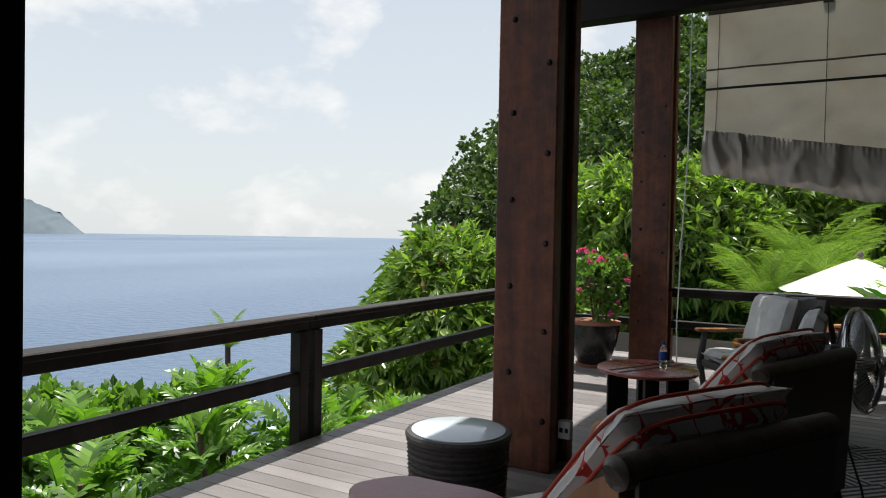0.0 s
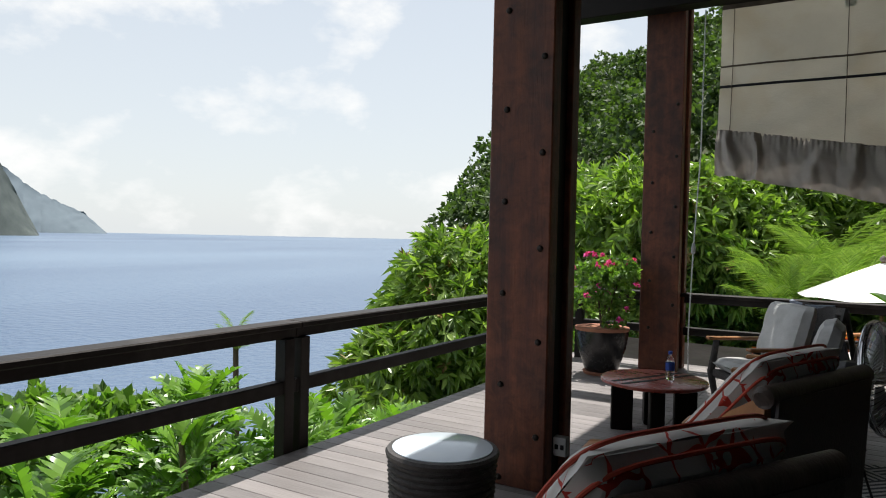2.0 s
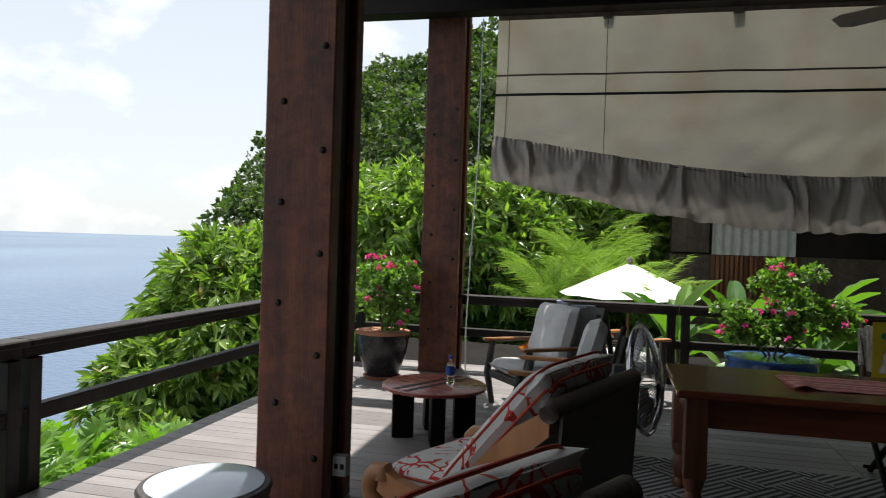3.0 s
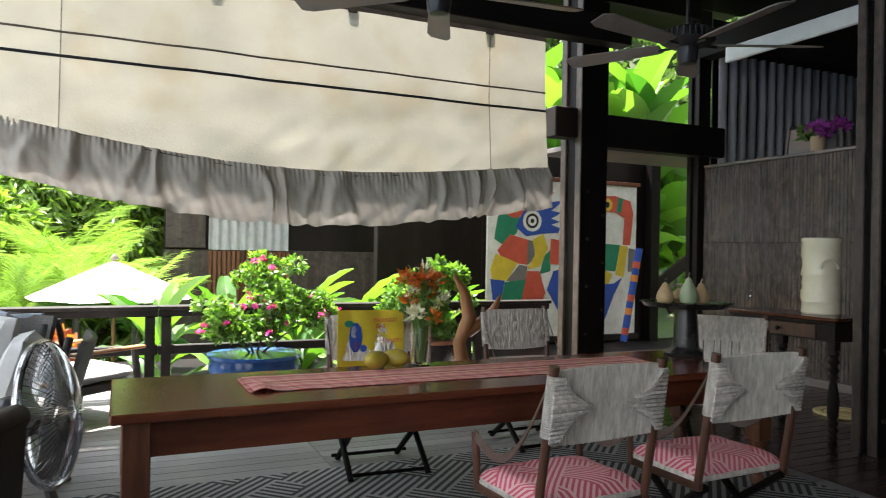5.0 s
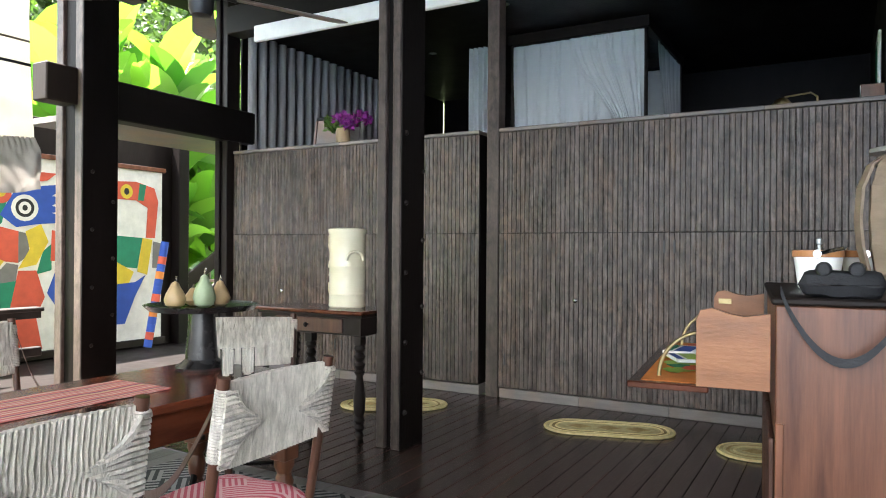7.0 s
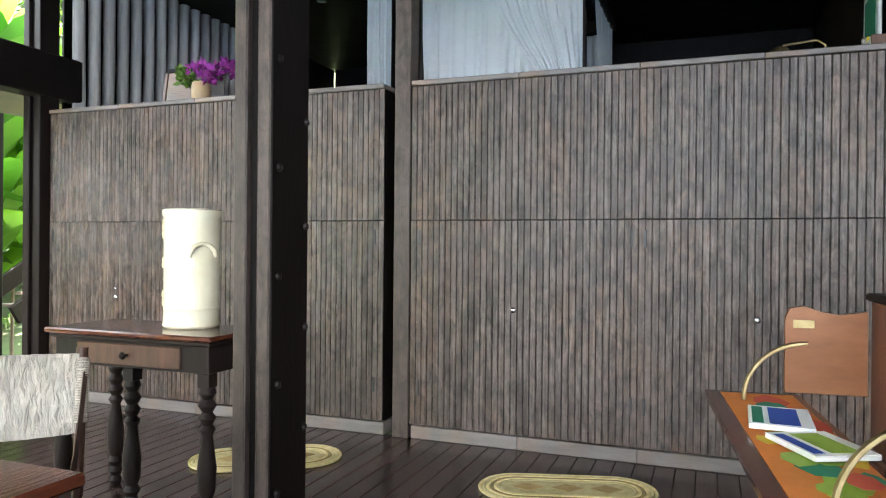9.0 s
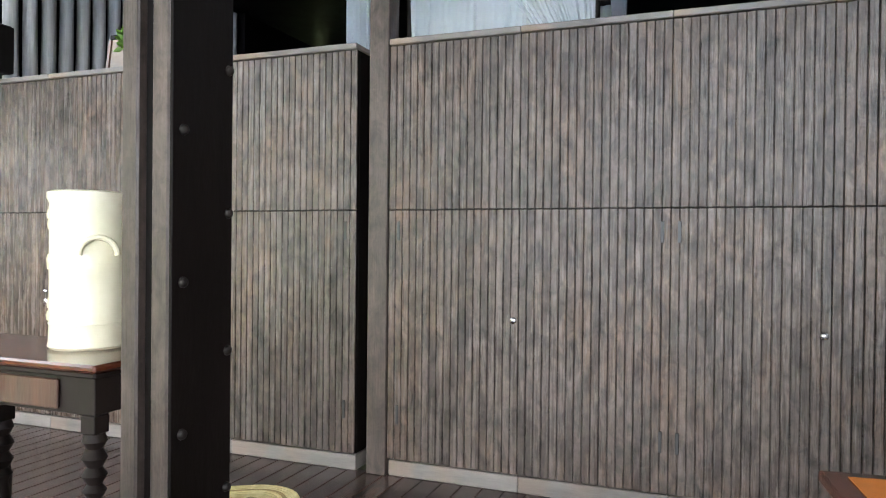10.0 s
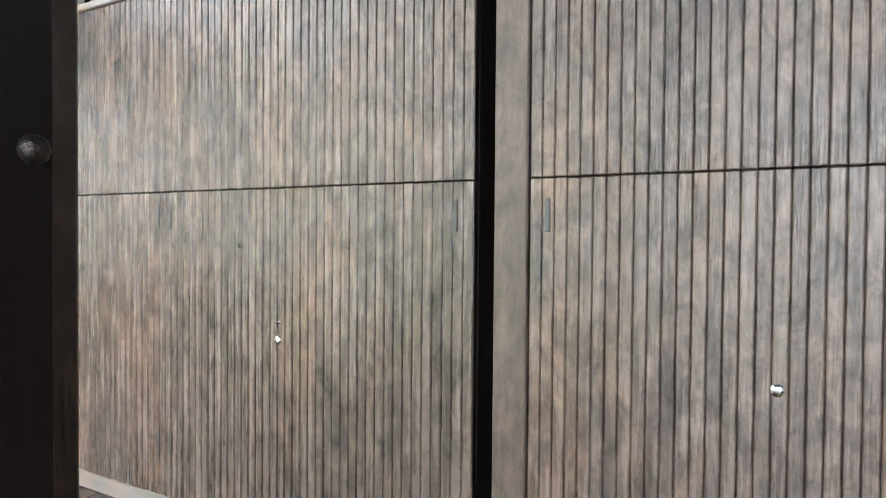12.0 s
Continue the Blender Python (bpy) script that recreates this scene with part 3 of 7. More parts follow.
built_post("post_1", 0.52, 0.93, 7.84, 8.27, 4.72, POST, [0.05, 0.62, 1.18, 1.74, 2.30, 2.9], [0.33, 0.90, 1.46, 2.03, 2.6, 3.2], "red-brown weathered timber post with iron bolts on the deck")
built_post("post_2", 0.24, 0.68, 12.32, 12.75, 4.72, POST, [0.5, 1.05, 1.62, 2.2, 2.8], [0.78, 1.34, 1.92, 2.5, 3.1], "red-brown timber post with iron bolts beside the far railing")
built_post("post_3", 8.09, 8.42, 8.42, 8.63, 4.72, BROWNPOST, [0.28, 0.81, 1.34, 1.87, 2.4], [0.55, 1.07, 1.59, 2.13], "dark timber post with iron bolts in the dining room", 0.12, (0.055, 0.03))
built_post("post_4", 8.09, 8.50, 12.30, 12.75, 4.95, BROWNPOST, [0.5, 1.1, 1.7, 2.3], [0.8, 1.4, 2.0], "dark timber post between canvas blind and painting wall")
structure("post_5", Mesh().box(10.243, 10.40, 8.613, 8.75, 0, 4.72, 0.006), BROWNPOST, "dark timber post between two storage wall units", "post")
built_post("post_6", 10.14, 10.36, 12.40, 12.62, 4.95, DARK, [], [], "dark timber post at the end of the storage wall")
built_post("post_7", 10.14, 10.36, 4.96, 5.17, 4.72, DARK, [], [], "dark timber corner post beside the storage wall")

structure("beam_north", Mesh().box(-0.55, 8.6, 11.96, 12.20, 4.12, 4.45, 0.01), DARKX, "dark timber beam above the canvas blind", "beam")
structure("beam_west", Mesh().box(0.56, 0.86, 2.2, 12.30, 4.505, 4.72, 0.01), DARKX, "dark timber beam along the deck side", "beam")
structure("beam_gallery", Mesh().box(8.502, 10.6, 12.36, 12.60, 2.90, 3.32, 0.012), DARKX, "dark timber beam between post and storage wall", "beam")
structure("beam_bracket", Mesh().box(7.75, 8.088, 12.36, 12.60, 2.98, 3.36, 0.012), DARK, "short dark timber beam end under the blind", "beam")
structure("beam_east", Mesh().box(10.10, 10.36, 5.18, 12.39, 4.25, 4.60, 0.01), DARKX, "dark timber beam above the gallery opening", "beam")
# Broad flat white-grey fascia board below the east beam.
structure("trim_blind", Mesh().box(10.03, 10.09, 8.76, 11.85, 4.06, 4.26, 0.012), WHITEP, "broad flat white fascia board under the beam", "blind")
structure("wall_north", Mesh().box(6.4, 8.2, 15.12, 15.3, -0.3, 3.0, 0.01).box(8.2, 11.6, 15.12, 15.3, -0.3, 3.3, 0.01), DARK, "dark timber outer wall behind the painting", "wall")
# Both walls are unseen, added to close the south and cut its light.
structure("wall_south", Mesh().box(0.95, 10.4, 1.8, 2.0, 0, 4.9, 0.01), DARK, "plain dark wall, unseen, added behind the walker to cut south light", "wall")
structure("wall_southeast", Mesh().box(10.36, 10.5, 2.0, 4.95, 0, 4.7, 0.01), DARK, "plain dark wall, unseen, added to close the southeast corner", "wall")
structure("ceiling_passage", Mesh().box(8.46, 11.6, 12.62, 13.9, 2.95, 3.02, 0.005), GREYWOOD, "pale boarded soffit over the passage", "ceiling")

# gallery bedroom behind the storage wall
structure("floor_gallery", Mesh().box(10.75, 15.6, 5.2, 12.3, 1.75, 1.85, 0.005), FLOOR, "dark floor of the raised sleeping gallery", "floor")
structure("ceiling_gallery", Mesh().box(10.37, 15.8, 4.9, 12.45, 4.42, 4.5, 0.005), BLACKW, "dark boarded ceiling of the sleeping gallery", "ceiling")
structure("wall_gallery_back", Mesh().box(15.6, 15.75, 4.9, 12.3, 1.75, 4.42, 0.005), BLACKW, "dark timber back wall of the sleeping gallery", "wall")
structure("wall_gallery_side", Mesh().box(10.75, 15.59, 5.02, 5.19, 1.75, 4.42, 0.005), DARK, "dark timber side wall of the sleeping gallery", "wall")
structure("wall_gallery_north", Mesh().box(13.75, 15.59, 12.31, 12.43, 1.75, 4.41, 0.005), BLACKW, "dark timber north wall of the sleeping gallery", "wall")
# Near-black filler block stands in for the deep shade between the units.
structure("wall_gap", Mesh().box(10.45, 10.75, 8.605, 8.825, 0, TOP, 0.004), BLACKW, "near-black filler standing in for the shaded gap between storage units", "wall")
logs = thing("log_screen", "grey weathered upright log screen beside the sleeping gallery", "log screen", pose(10.5, 12.42, 2.0))
LOG = Mesh().tube([(0, 0, 0), (0.006, 0, 0.8), (-0.004, 0, 1.6), (0, 0, 2.38)], [0.062, 0.066, 0.060, 0.064], 12).data("log", surface("grey_log", (0.26, 0.245, 0.235), (0.46, 0.44, 0.42), (12, 12, 1), 0.8, 0.5))
# Near-black sheet added behind the logs to darken gaps and stop bright slits.
part("backing", Mesh().box(0.0, 4.2, 0.09, 0.12, 0, 2.9, 0.004), BLACKW, logs, "added near-black sheet that keeps the log gaps dark")
for i in range(17):
    shared("log", LOG, logs, pose(0.1 + i * 0.19, 0, 0, 0, 0, i * 37))

# slatted storage wall: cabinet units with lower doors and upper panels
SLATS = {}


def slat_mesh(h):
    if h not in SLATS:
        SLATS[h] = Mesh().box(-0.013, 0.0, -0.0222, 0.0222, 0, h, 0.004).data("slat", SLAT)
    return SLATS[h]


HINGE = Mesh().box(-0.006, 0, -0.009, 0.009, -0.06, 0.06, 0.002).data("hinge", BLACKMET)
LATCH = Mesh().tube([(0.0, -0.02, 0), (0, 0.012, 0.004)], [0.006, 0.004], 6).data("latch", CHROME)
LOCK = Mesh().lathe([(0.020, 0), (0.020, 0.006), (0.013, 0.011), (0.004, 0.012)], 14).data("lock", CHROME)


def storage_unit(y0, y1, lock_at, hinge_at):
    """One bay: body, plinth, door and upper panel, each faced with slats; y runs up from y0 to y1."""
    w = y1 - y0
    u = thing("storage_cabinet", "tall dark slatted timber storage cabinet with closed door", "cabinet", pose(EAST, y0, 0), "bays of the slatted storage wall")
    part("body", Mesh().box(0.030, 0.48, 0.002, w - 0.002, 0.11, TOP - 0.04, 0.003), BLACKW, u)
    part("plinth", Mesh().box(0.012, 0.46, 0.0, w, 0, 0.10, 0.006), GREYWOOD, u, "grey worn timber plinth")
    part("cap", Mesh().box(-0.03, 0.50, 0.0, w, TOP - 0.038, TOP, 0.006), GREYWOOD, u, "grey timber cap rail")
    door = part("door", Mesh().box(0.0005, 0.028, 0.003, w - 0.003, 0.115, 1.690, 0.002), BLACKW, u)
    panel = part("upper_panel", Mesh().box(0.0005, 0.028, 0.003, w - 0.003, 1.695, TOP - 0.042, 0.002), BLACKW, u)
    n = round(w / 0.0475)
    for i in range(n):
        y = (i + 0.5) * w / n
        shared("slat", slat_mesh(1.576), door, pose(0, y, 0.115))
        shared("slat", slat_mesh(round(TOP - 0.042 - 1.695, 3)), panel, pose(0, y, 1.695))
    if lock_at is not None:
        z = 1.0 if y0 > 8.7 else 1.03
        shared("lock", LOCK, door, pose(-0.013, lock_at - y0, z, 0, -90, 0))
        if y0 > 8.7:
            shared("latch", LATCH, door, pose(-0.019, lock_at - y0, z + 0.08))
    for z in (1.56, 0.40):
        shared("hinge", HINGE, door, pose(-0.013, hinge_at - y0, z))
    return u


for y0, y1, lk, hg in ((5.19, 6.11, None, 5.27), (6.11, 6.895, 6.14, 6.85), (6.895, 7.75, None, 6.94), (7.75, 8.60, 7.78, 8.53), (8.832, 9.81, None, 8.91), (9.81, 10.66, 9.85, 10.61), (10.66, 11.52, None, 10.71), (11.52, 12.38, 11.55, 12.33)):
    storage_unit(y0, y1, lk, hg)


# ---- railings ----
def railing(name, p0, p1, posts, label):
    """A rail with a sloped top board, a middle rail and double posts, along x or y."""
    r = thing(name, label, "railing", pose(p0[0], p0[1], 0))
    tagged(r, kind="structure")
    dx, dy = p1[0] - p0[0], p1[1] - p0[1]
    ln = math.hypot(dx, dy)
    m = pose(0, 0, 0, 0, 0, math.degrees(math.atan2(dy, dx)))
    cuts = [0] + [s for s in posts if 0.3 < s < ln - 0.3] + [ln]
    for a, b in zip(cuts, cuts[1:]):
        part("top_rail", Mesh().box(a + 0.002, b - 0.002, -0.085, 0.085, 0.862, 0.905, 0.008, m).box(a + 0.002, b - 0.002, -0.03, 0.03, 0.79, 0.861, 0.006, m), RAIL, r)
        part("middle_rail", Mesh().box(a + 0.002, b - 0.002, -0.04, 0.04, 0.405, 0.50, 0.008, m), RAIL, r)
    for s in posts:
        part("rail_post", Mesh().box(s - 0.125, s - 0.03, -0.05, 0.05, -0.3, 0.789, 0.006, m), RAIL, r)
        part("rail_post", Mesh().box(s + 0.03, s + 0.125, -0.05, 0.05, -0.3, 0.789, 0.006, m), RAIL, r)
    return r


railing("railing_west", (-0.90, 2.4), (-0.90, 12.60), [1.6, 5.25, 9.0], "dark worn timber deck railing above the sea")
railing("railing_north", (-0.80, 12.68), (7.9, 12.68), [0.1, 4.0, 7.6], "dark timber railing along the garden side")

# sliding louvre shutter beside the first step
shutter = thing("louvre_shutter", "dark louvred timber shutter standing open at the deck", "shutter", pose(1.49, 4.21, 0, 0, 0, 240))
tagged(shutter, kind="structure")
part("stile", Mesh().box(0, 0.05, -0.02, 0.02, 0.02, 2.8, 0.004), DARK, shutter)
part("stile", Mesh().box(0.75, 0.80, -0.02, 0.02, 0.02, 2.8, 0.004), DARK, shutter)
part("top_bar", Mesh().box(0.051, 0.749, -0.018, 0.018, 2.7, 2.8, 0.004), DARK, shutter)
part("bottom_bar", Mesh().box(0.051, 0.749, -0.018, 0.018, 0.02, 0.15, 0.004), DARK, shutter)
LOUV = Mesh().box(0.051, 0.749, -0.035, 0.035, -0.005, 0.005, 0.002).data("louvre", DARK)
for i in range(24):
    shared("louvre", LOUV, shutter, pose(0, 0, 0.2 + i * 0.104, 38, 0, 0))


# ---- canvas blind ----
def canvas_blind():
    b = thing("canvas_blind", "cream canvas roll-up blind with sagging grey valance hung from the beam", "blind", pose(0, 12.24, 0))
    x0, x1 = 1.09, 7.50

    def low(u):
        return 2.72 - 0.21 * u - 0.31 * math.sin(math.pi * u) ** 1.2

    def body(u, v):
        z = 4.14 + (low(u) - 4.14) * v
        x = x0 + (x1 - x0) * u
        return (x, -0.02 * math.sin(u * 21) * v - 0.10 * v * v + 0.018 * noise.noise((u * 14, v * 3, 2)) + 0.020 * noise.noise((u * 30 + v * 9, v * 5 - u * 6, 7)) * v, z)
    part("canvas", Mesh().sheet(body, 120, 24), CANVAS, b)

    def skirt(u, v):
        w = u * 15 + 2.6 * noise.noise((u * 6, 0, 3)) + 0.9 * noise.noise((u * 19, v * 0.8, 5)) + 0.5 * v * noise.noise((u * 12, 1.0, 8))
        drop = 0.50 + 0.08 * math.sin(math.pi * u) + 0.012 * math.sin(2 * math.pi * w)
        z = low(u) + 0.03 - drop * v
        amp = (0.25 + 1.6 * abs(noise.noise((u * 11, 4, 1)))) * (0.25 + 0.75 * math.sin(math.pi * min(1.0, 0.15 + 0.75 * v)))
        f = 0.055 * amp * (math.sin(2 * math.pi * w) + 0.45 * math.sin(4 * math.pi * w + 1.3)) + 0.045 * noise.noise((u * 34 + 3.0 * v, v * 1.8, 4)) * v ** 0.7 + 0.016 * noise.noise((u * 90 - 4.0 * v, v * 3.0, 9))
        puck = 0.010 * math.sin(2 * math.pi * u * 130 + 2 * noise.noise((u * 40, 0, 0))) * math.exp(-v * 7)
        hem = 0.012 if v > 0.93 else 0.0
        return (x0 + (x1 - x0) * u, -0.13 + f + puck - 0.07 * v - 0.07 * math.sin(math.pi * v) - hem, z)
    part("valance", Mesh().sheet(skirt, 620, 14), VALANCE, b, "loose gathered grey canvas valance")
    for k, (s, mat, h) in enumerate(((3.46, TAPE, 0.02), (3.24, BLACKCL, 0.028))):
        def band(u, v, s=s, h=h):
            p = Vector(body(u, (4.14 - s) / (4.14 - low(u))))
            return (p.x, p.y - 0.006, p.z - h * v)
        part("batten", Mesh().sheet(band, 60, 1, 0.004), mat, b, "dark sewn batten strip")
    def head(u, v):
        p = Vector(body(u, 0))
        return (p.x, p.y - 0.008, p.z + 0.03 - 0.09 * v)
    part("heading_tape", Mesh().sheet(head, 60, 1, 0.004), TAPE, b, "brown webbing heading tape")
    for u in (0.02, 0.19, 0.88):
        pts = [Vector(body(u, v / 8)) + Vector((0, -0.012, 0)) for v in range(9)]
        part("cord", Mesh().tube(pts, 0.004, 5), TAPE, b)
    for u in (0.19, 0.40, 0.62, 0.88):
        p = Vector(body(u, 0))
        part("strap", Mesh().box(p.x - 0.05, p.x + 0.05, p.y - 0.018, p.y + 0.05, 4.06, 4.19, 0.004), TAPE, b)
    part("slack_cord", Mesh().tube([Vector(body(0.19 + 0.69 * i / 12, 0.985)) + Vector((0, -0.03, -0.05 * math.sin(math.pi * i / 12))) for i in range(13)], 0.004, 5), BLACKCL, b)
    return b


canvas_blind()
cord = thing("blind_cord", "thin white blind cord hanging beside the post", "cord", pose(0.86, 12.2, 0))
part("cord_line", Mesh().tube([(0.06, 0, 4.1), (0.05, 0, 2.5), (0.0, 0, 1.45), (-0.03, 0, 0.5), (-0.02, 0, 0.05)], 0.008, 6), WHITECL, cord)
part("toggle", Mesh().lathe([(0.004, -0.07), (0.022, -0.06), (0.024, 0.0), (0.016, 0.05), (0.004, 0.06)], 10, (0, 0, 1.45)), GREYCUSH, cord)


# ---- dining room ----
def dining_table():
    t = thing("dining_table", "long polished dark mahogany dining table on square legs", "table", pose(2.80, 8.22, 0))
    L, W = 4.05, 0.92
    part("tabletop", Mesh().box(0, L, 0, W, 0.745, 0.79, 0.010), MAHOG, t)
    part("front_apron", Mesh().box(0.10, L - 0.10, 0.05, 0.075, 0.585, 0.744, 0.004), MAHOG, t)
    part("back_apron", Mesh().box(0.10, L - 0.10, W - 0.075, W - 0.05, 0.585, 0.744, 0.004), MAHOG, t)
    part("end_apron", Mesh().box(0.075, 0.10, 0.075, W - 0.075, 0.585, 0.744, 0.004), MAHOG, t)
    part("end_apron", Mesh().box(L - 0.10, L - 0.075, 0.075, W - 0.075, 0.585, 0.744, 0.004), MAHOG, t)
    for x in (0.05, L - 0.18):
        for y in (0.04, W - 0.16):
            leg = Mesh().box(x, x + 0.12, y, y + 0.12, 0.30, 0.7445, 0.006)
            leg.lathe([(0.045, 0.0), (0.05, 0.03), (0.035, 0.06), (0.05, 0.10), (0.055, 0.16), (0.04, 0.21), (0.058, 0.25), (0.058, 0.302)], 16, (x + 0.06, y + 0.06, 0.012))
            part("leg", leg, MAHOGV, t)


dining_table()


def dining_chair():
    """Folding campaign armchair: rush back, strap arms, crossed legs, pink pad. It faces +y."""
    c = thing("dining_chair", "folding dark wood chair with woven rush back and pink pad", "chair", None, "chairs round the dining table")
    W, D = 0.30, 0.26
    for s in (-1, 1):
        part("back_post", Mesh().tube([(s * W, -0.20, 0.42), (s * W, -0.255, 0.75), (s * W, -0.30, 1.06)], [0.020, 0.021, 0.023], 10), CHAIRWOOD, c)
        part("front_post", Mesh().tube([(s * (W + 0.01), D, 0.40), (s * (W + 0.01), D + 0.03, 0.66)], 0.019, 10), CHAIRWOOD, c)
        part("side_bar", Mesh().box(s * W - 0.02, s * W + 0.02, -0.22, D + 0.02, 0.385, 0.425, 0.006), CHAIRWOOD, c)
        part("cross_leg", Mesh().tube([(s * (W - 0.03), -0.22, 0.40), (s * (W - 0.03), 0.28, 0.012)], 0.021, 8), BLACKW, c)
        part("cross_leg", Mesh().tube([(s * (W - 0.075), 0.26, 0.40), (s * (W - 0.075), -0.26, 0.012)], 0.021, 8), BLACKW, c)
        part("arm_strap", Mesh().sheet(lambda u, v, s=s: (s * (W + 0.015) + (v - 0.5) * 0.012, -0.285 + (D + 0.31) * u, 0.98 - 0.33 * u - 0.20 * math.sin(math.pi * u) + (v - 0.5) * 0.04), 12, 1, 0.004), LEATHER, c, "sagging dark leather arm strap")
        part("post_binding", Mesh().tube([(s * W, -0.256 - 0.042 * k / 52, 0.76 + 0.26 * k / 52) for k in range(53)], [0.031 if k % 2 else 0.026 for k in range(53)], 10), ROPE, c, "whipped pale cord binding")
    part("stretcher", Mesh().tube([(-W + 0.02, 0.24, 0.035), (W - 0.02, 0.24, 0.035)], 0.013, 8), BLACKW, c)
    part("stretcher", Mesh().tube([(-W + 0.02, -0.22, 0.045), (W - 0.02, -0.22, 0.045)], 0.013, 8), BLACKW, c)

    def weave(u, v):
        x = (u - 0.5) * 2 * (W - 0.005)
        z = 0.72 + 0.315 * v
        y = -0.262 - 0.13 * (z - 0.75) + 0.02 * math.sin(math.pi * u) - 0.0060 * math.sin(u * 210 + 1.2 * noise.noise((u * 20, v * 6, 1))) - 0.003 * noise.noise((u * 55, v * 7, 5)) - 0.010 * math.exp(-((v - 0.5) / 0.06) ** 2) * (abs(u - 0.5) < 0.3)
        return (x, y, z + 0.012 * math.sin(math.pi * u) * (-1 if v < 0.5 else 0.4))
    back = part("backrest", Mesh().sheet(weave, 240, 8, 0.022), ROPE, c, "woven undyed rush backrest")
    for s in (-1, 1):
        for k in range(15):
            f = k / 14.0
            z = 0.745 + 0.26 * f
            reach = 0.17 * (1 - abs(f - 0.5) * 1.7) + 0.03
            y = -0.275 - 0.13 * (z - 0.75)
            part("cord", Mesh().tube([(s * (W + 0.012), y - 0.012, z), (s * (W - reach * 0.5), y - 0.022, z + 0.004), (s * (W - reach), y - 0.008, 0.875 + (z - 0.875) * 0.55)], 0.0095, 5), ROPE, back)
    part("seat", Mesh().box(-W - 0.01, W + 0.01, -0.20, D, 0.415, 0.45, 0.012), ROPE, c, "rush-wrapped seat frame")

    def pad(u, v):
        x, y = (u - 0.5) * 2, (v - 0.5) * 2
        k = max(0.0, 1 - abs(x) ** 5) * max(0.0, 1 - abs(y) ** 5)
        return (x * (W + 0.01), 0.035 + y * 0.24, 0.452 + 0.062 * k ** 0.5 + 0.006 * noise.noise((x * 3, y * 3, 1)))
    part("seat_pad", Mesh().sheet(pad, 18, 18, 0.003), PINKPAD, c, "pink and red maze-patterned seat pad")
    return c


chair = dining_chair()
chair.matrix_basis = pose(4.72, 7.64, 0, 0, 0, 4)
copy_thing(chair, pose(5.68, 7.70, 0, 0, 0, 2))
copy_thing(chair, pose(7.00, 8.92, 0, 0, 0, 128))
copy_thing(chair, pose(5.88, 9.78, 0, 0, 0, 182))
copy_thing(chair, pose(4.50, 9.58, 0, 0, 0, 178))

rugc = thing("carpet", "dark grey carpet with pale maze pattern under the dining table", "carpet", pose(1.95, 4.9, 0))
part("carpet_sheet", Mesh().box(0, 5.15, 0, 4.74, 0.001, 0.011, 0.004), CARPET, rugc)

runner = thing("table_runner", "red and orange striped woven runner lying along the table", "table runner", pose(3.45, 8.50, 0.7915))


def runner_cloth(u, v):
    x, y = 2.62 * u, 0.40 * v
    return (x, y, 0.004 + 0.006 * abs(noise.noise((x * 5, y * 3, 0))) + (0.018 * math.exp(-((x - 0.05) / 0.05) ** 2) if v < 0.5 else 0.006))


part("cloth", Mesh().sheet(runner_cloth, 90, 14, 0.003), RUNNER, runner)
tassel = Mesh()
for i in range(24):
    tassel.tube([(0.0, 0.01 + i * 0.0165, 0.004), (-0.022, 0.01 + i * 0.0165 + rnd.uniform(-0.004, 0.004), 0.004)], 0.003, 4)
    tassel.tube([(2.62, 0.01 + i * 0.0165, 0.004), (2.642, 0.01 + i * 0.0165 + rnd.uniform(-0.004, 0.004), 0.004)], 0.003, 4)
part("fringe", tassel, RUNNER, runner, "short knotted fringe")


# side table with turned legs, and the stoneware jar on it
def side_table():
    t = thing("side_table", "dark wood side table with turned legs and a shallow drawer", "side table", pose(8.14, 8.80, 0))
    W, L, H = 0.53, 1.15, 1.02
    part("tabletop", Mesh().box(0, W, 0, L, H - 0.03, H, 0.010), MAHOG, t)
    part("moulding", Mesh().box(0.02, W - 0.02, 0.02, L - 0.02, H - 0.055, H - 0.031, 0.006), DARK, t)
    part("apron", Mesh().box(0.045, W - 0.045, 0.045, L - 0.045, H - 0.20, H - 0.056, 0.004), DARK, t)
    dr = part("drawer", Mesh().box(0.030, 0.044, 0.22, L - 0.22, H - 0.185, H - 0.07, 0.005), CHAIRWOOD, t, "reddish drawer front")
    part("knob", Mesh().tube([(0.030, L / 2, H - 0.128), (0.012, L / 2, H - 0.128), (0.0, L / 2, H - 0.128), (-0.012, L / 2, H - 0.128)], [0.008, 0.010, 0.022, 0.012], 12), BLACKW, dr)
    prof = [(0.022, 0), (0.030, 0.03), (0.020, 0.06), (0.034, 0.09), (0.022, 0.12), (0.036, 0.15), (0.024, 0.18), (0.034, 0.21), (0.038, 0.33), (0.026, 0.45), (0.020, 0.50), (0.034, 0.53), (0.020, 0.555), (0.036, 0.59), (0.021, 0.62), (0.037, 0.655), (0.022, 0.69), (0.036, 0.72), (0.028, 0.75)]
    for x in (0.075, W - 0.075):
        for y in (0.075, L / 2 if x < 0.1 else None, L - 0.075):
            if y is None:
                continue
            leg = Mesh().lathe([(r * 1.3, z) for r, z in prof], 14, (x, y, 0))
            leg.box(x - 0.036, x + 0.036, y - 0.036, y + 0.036, 0.75, H - 0.2005, 0.004)
            part("leg", leg, DARK, t)


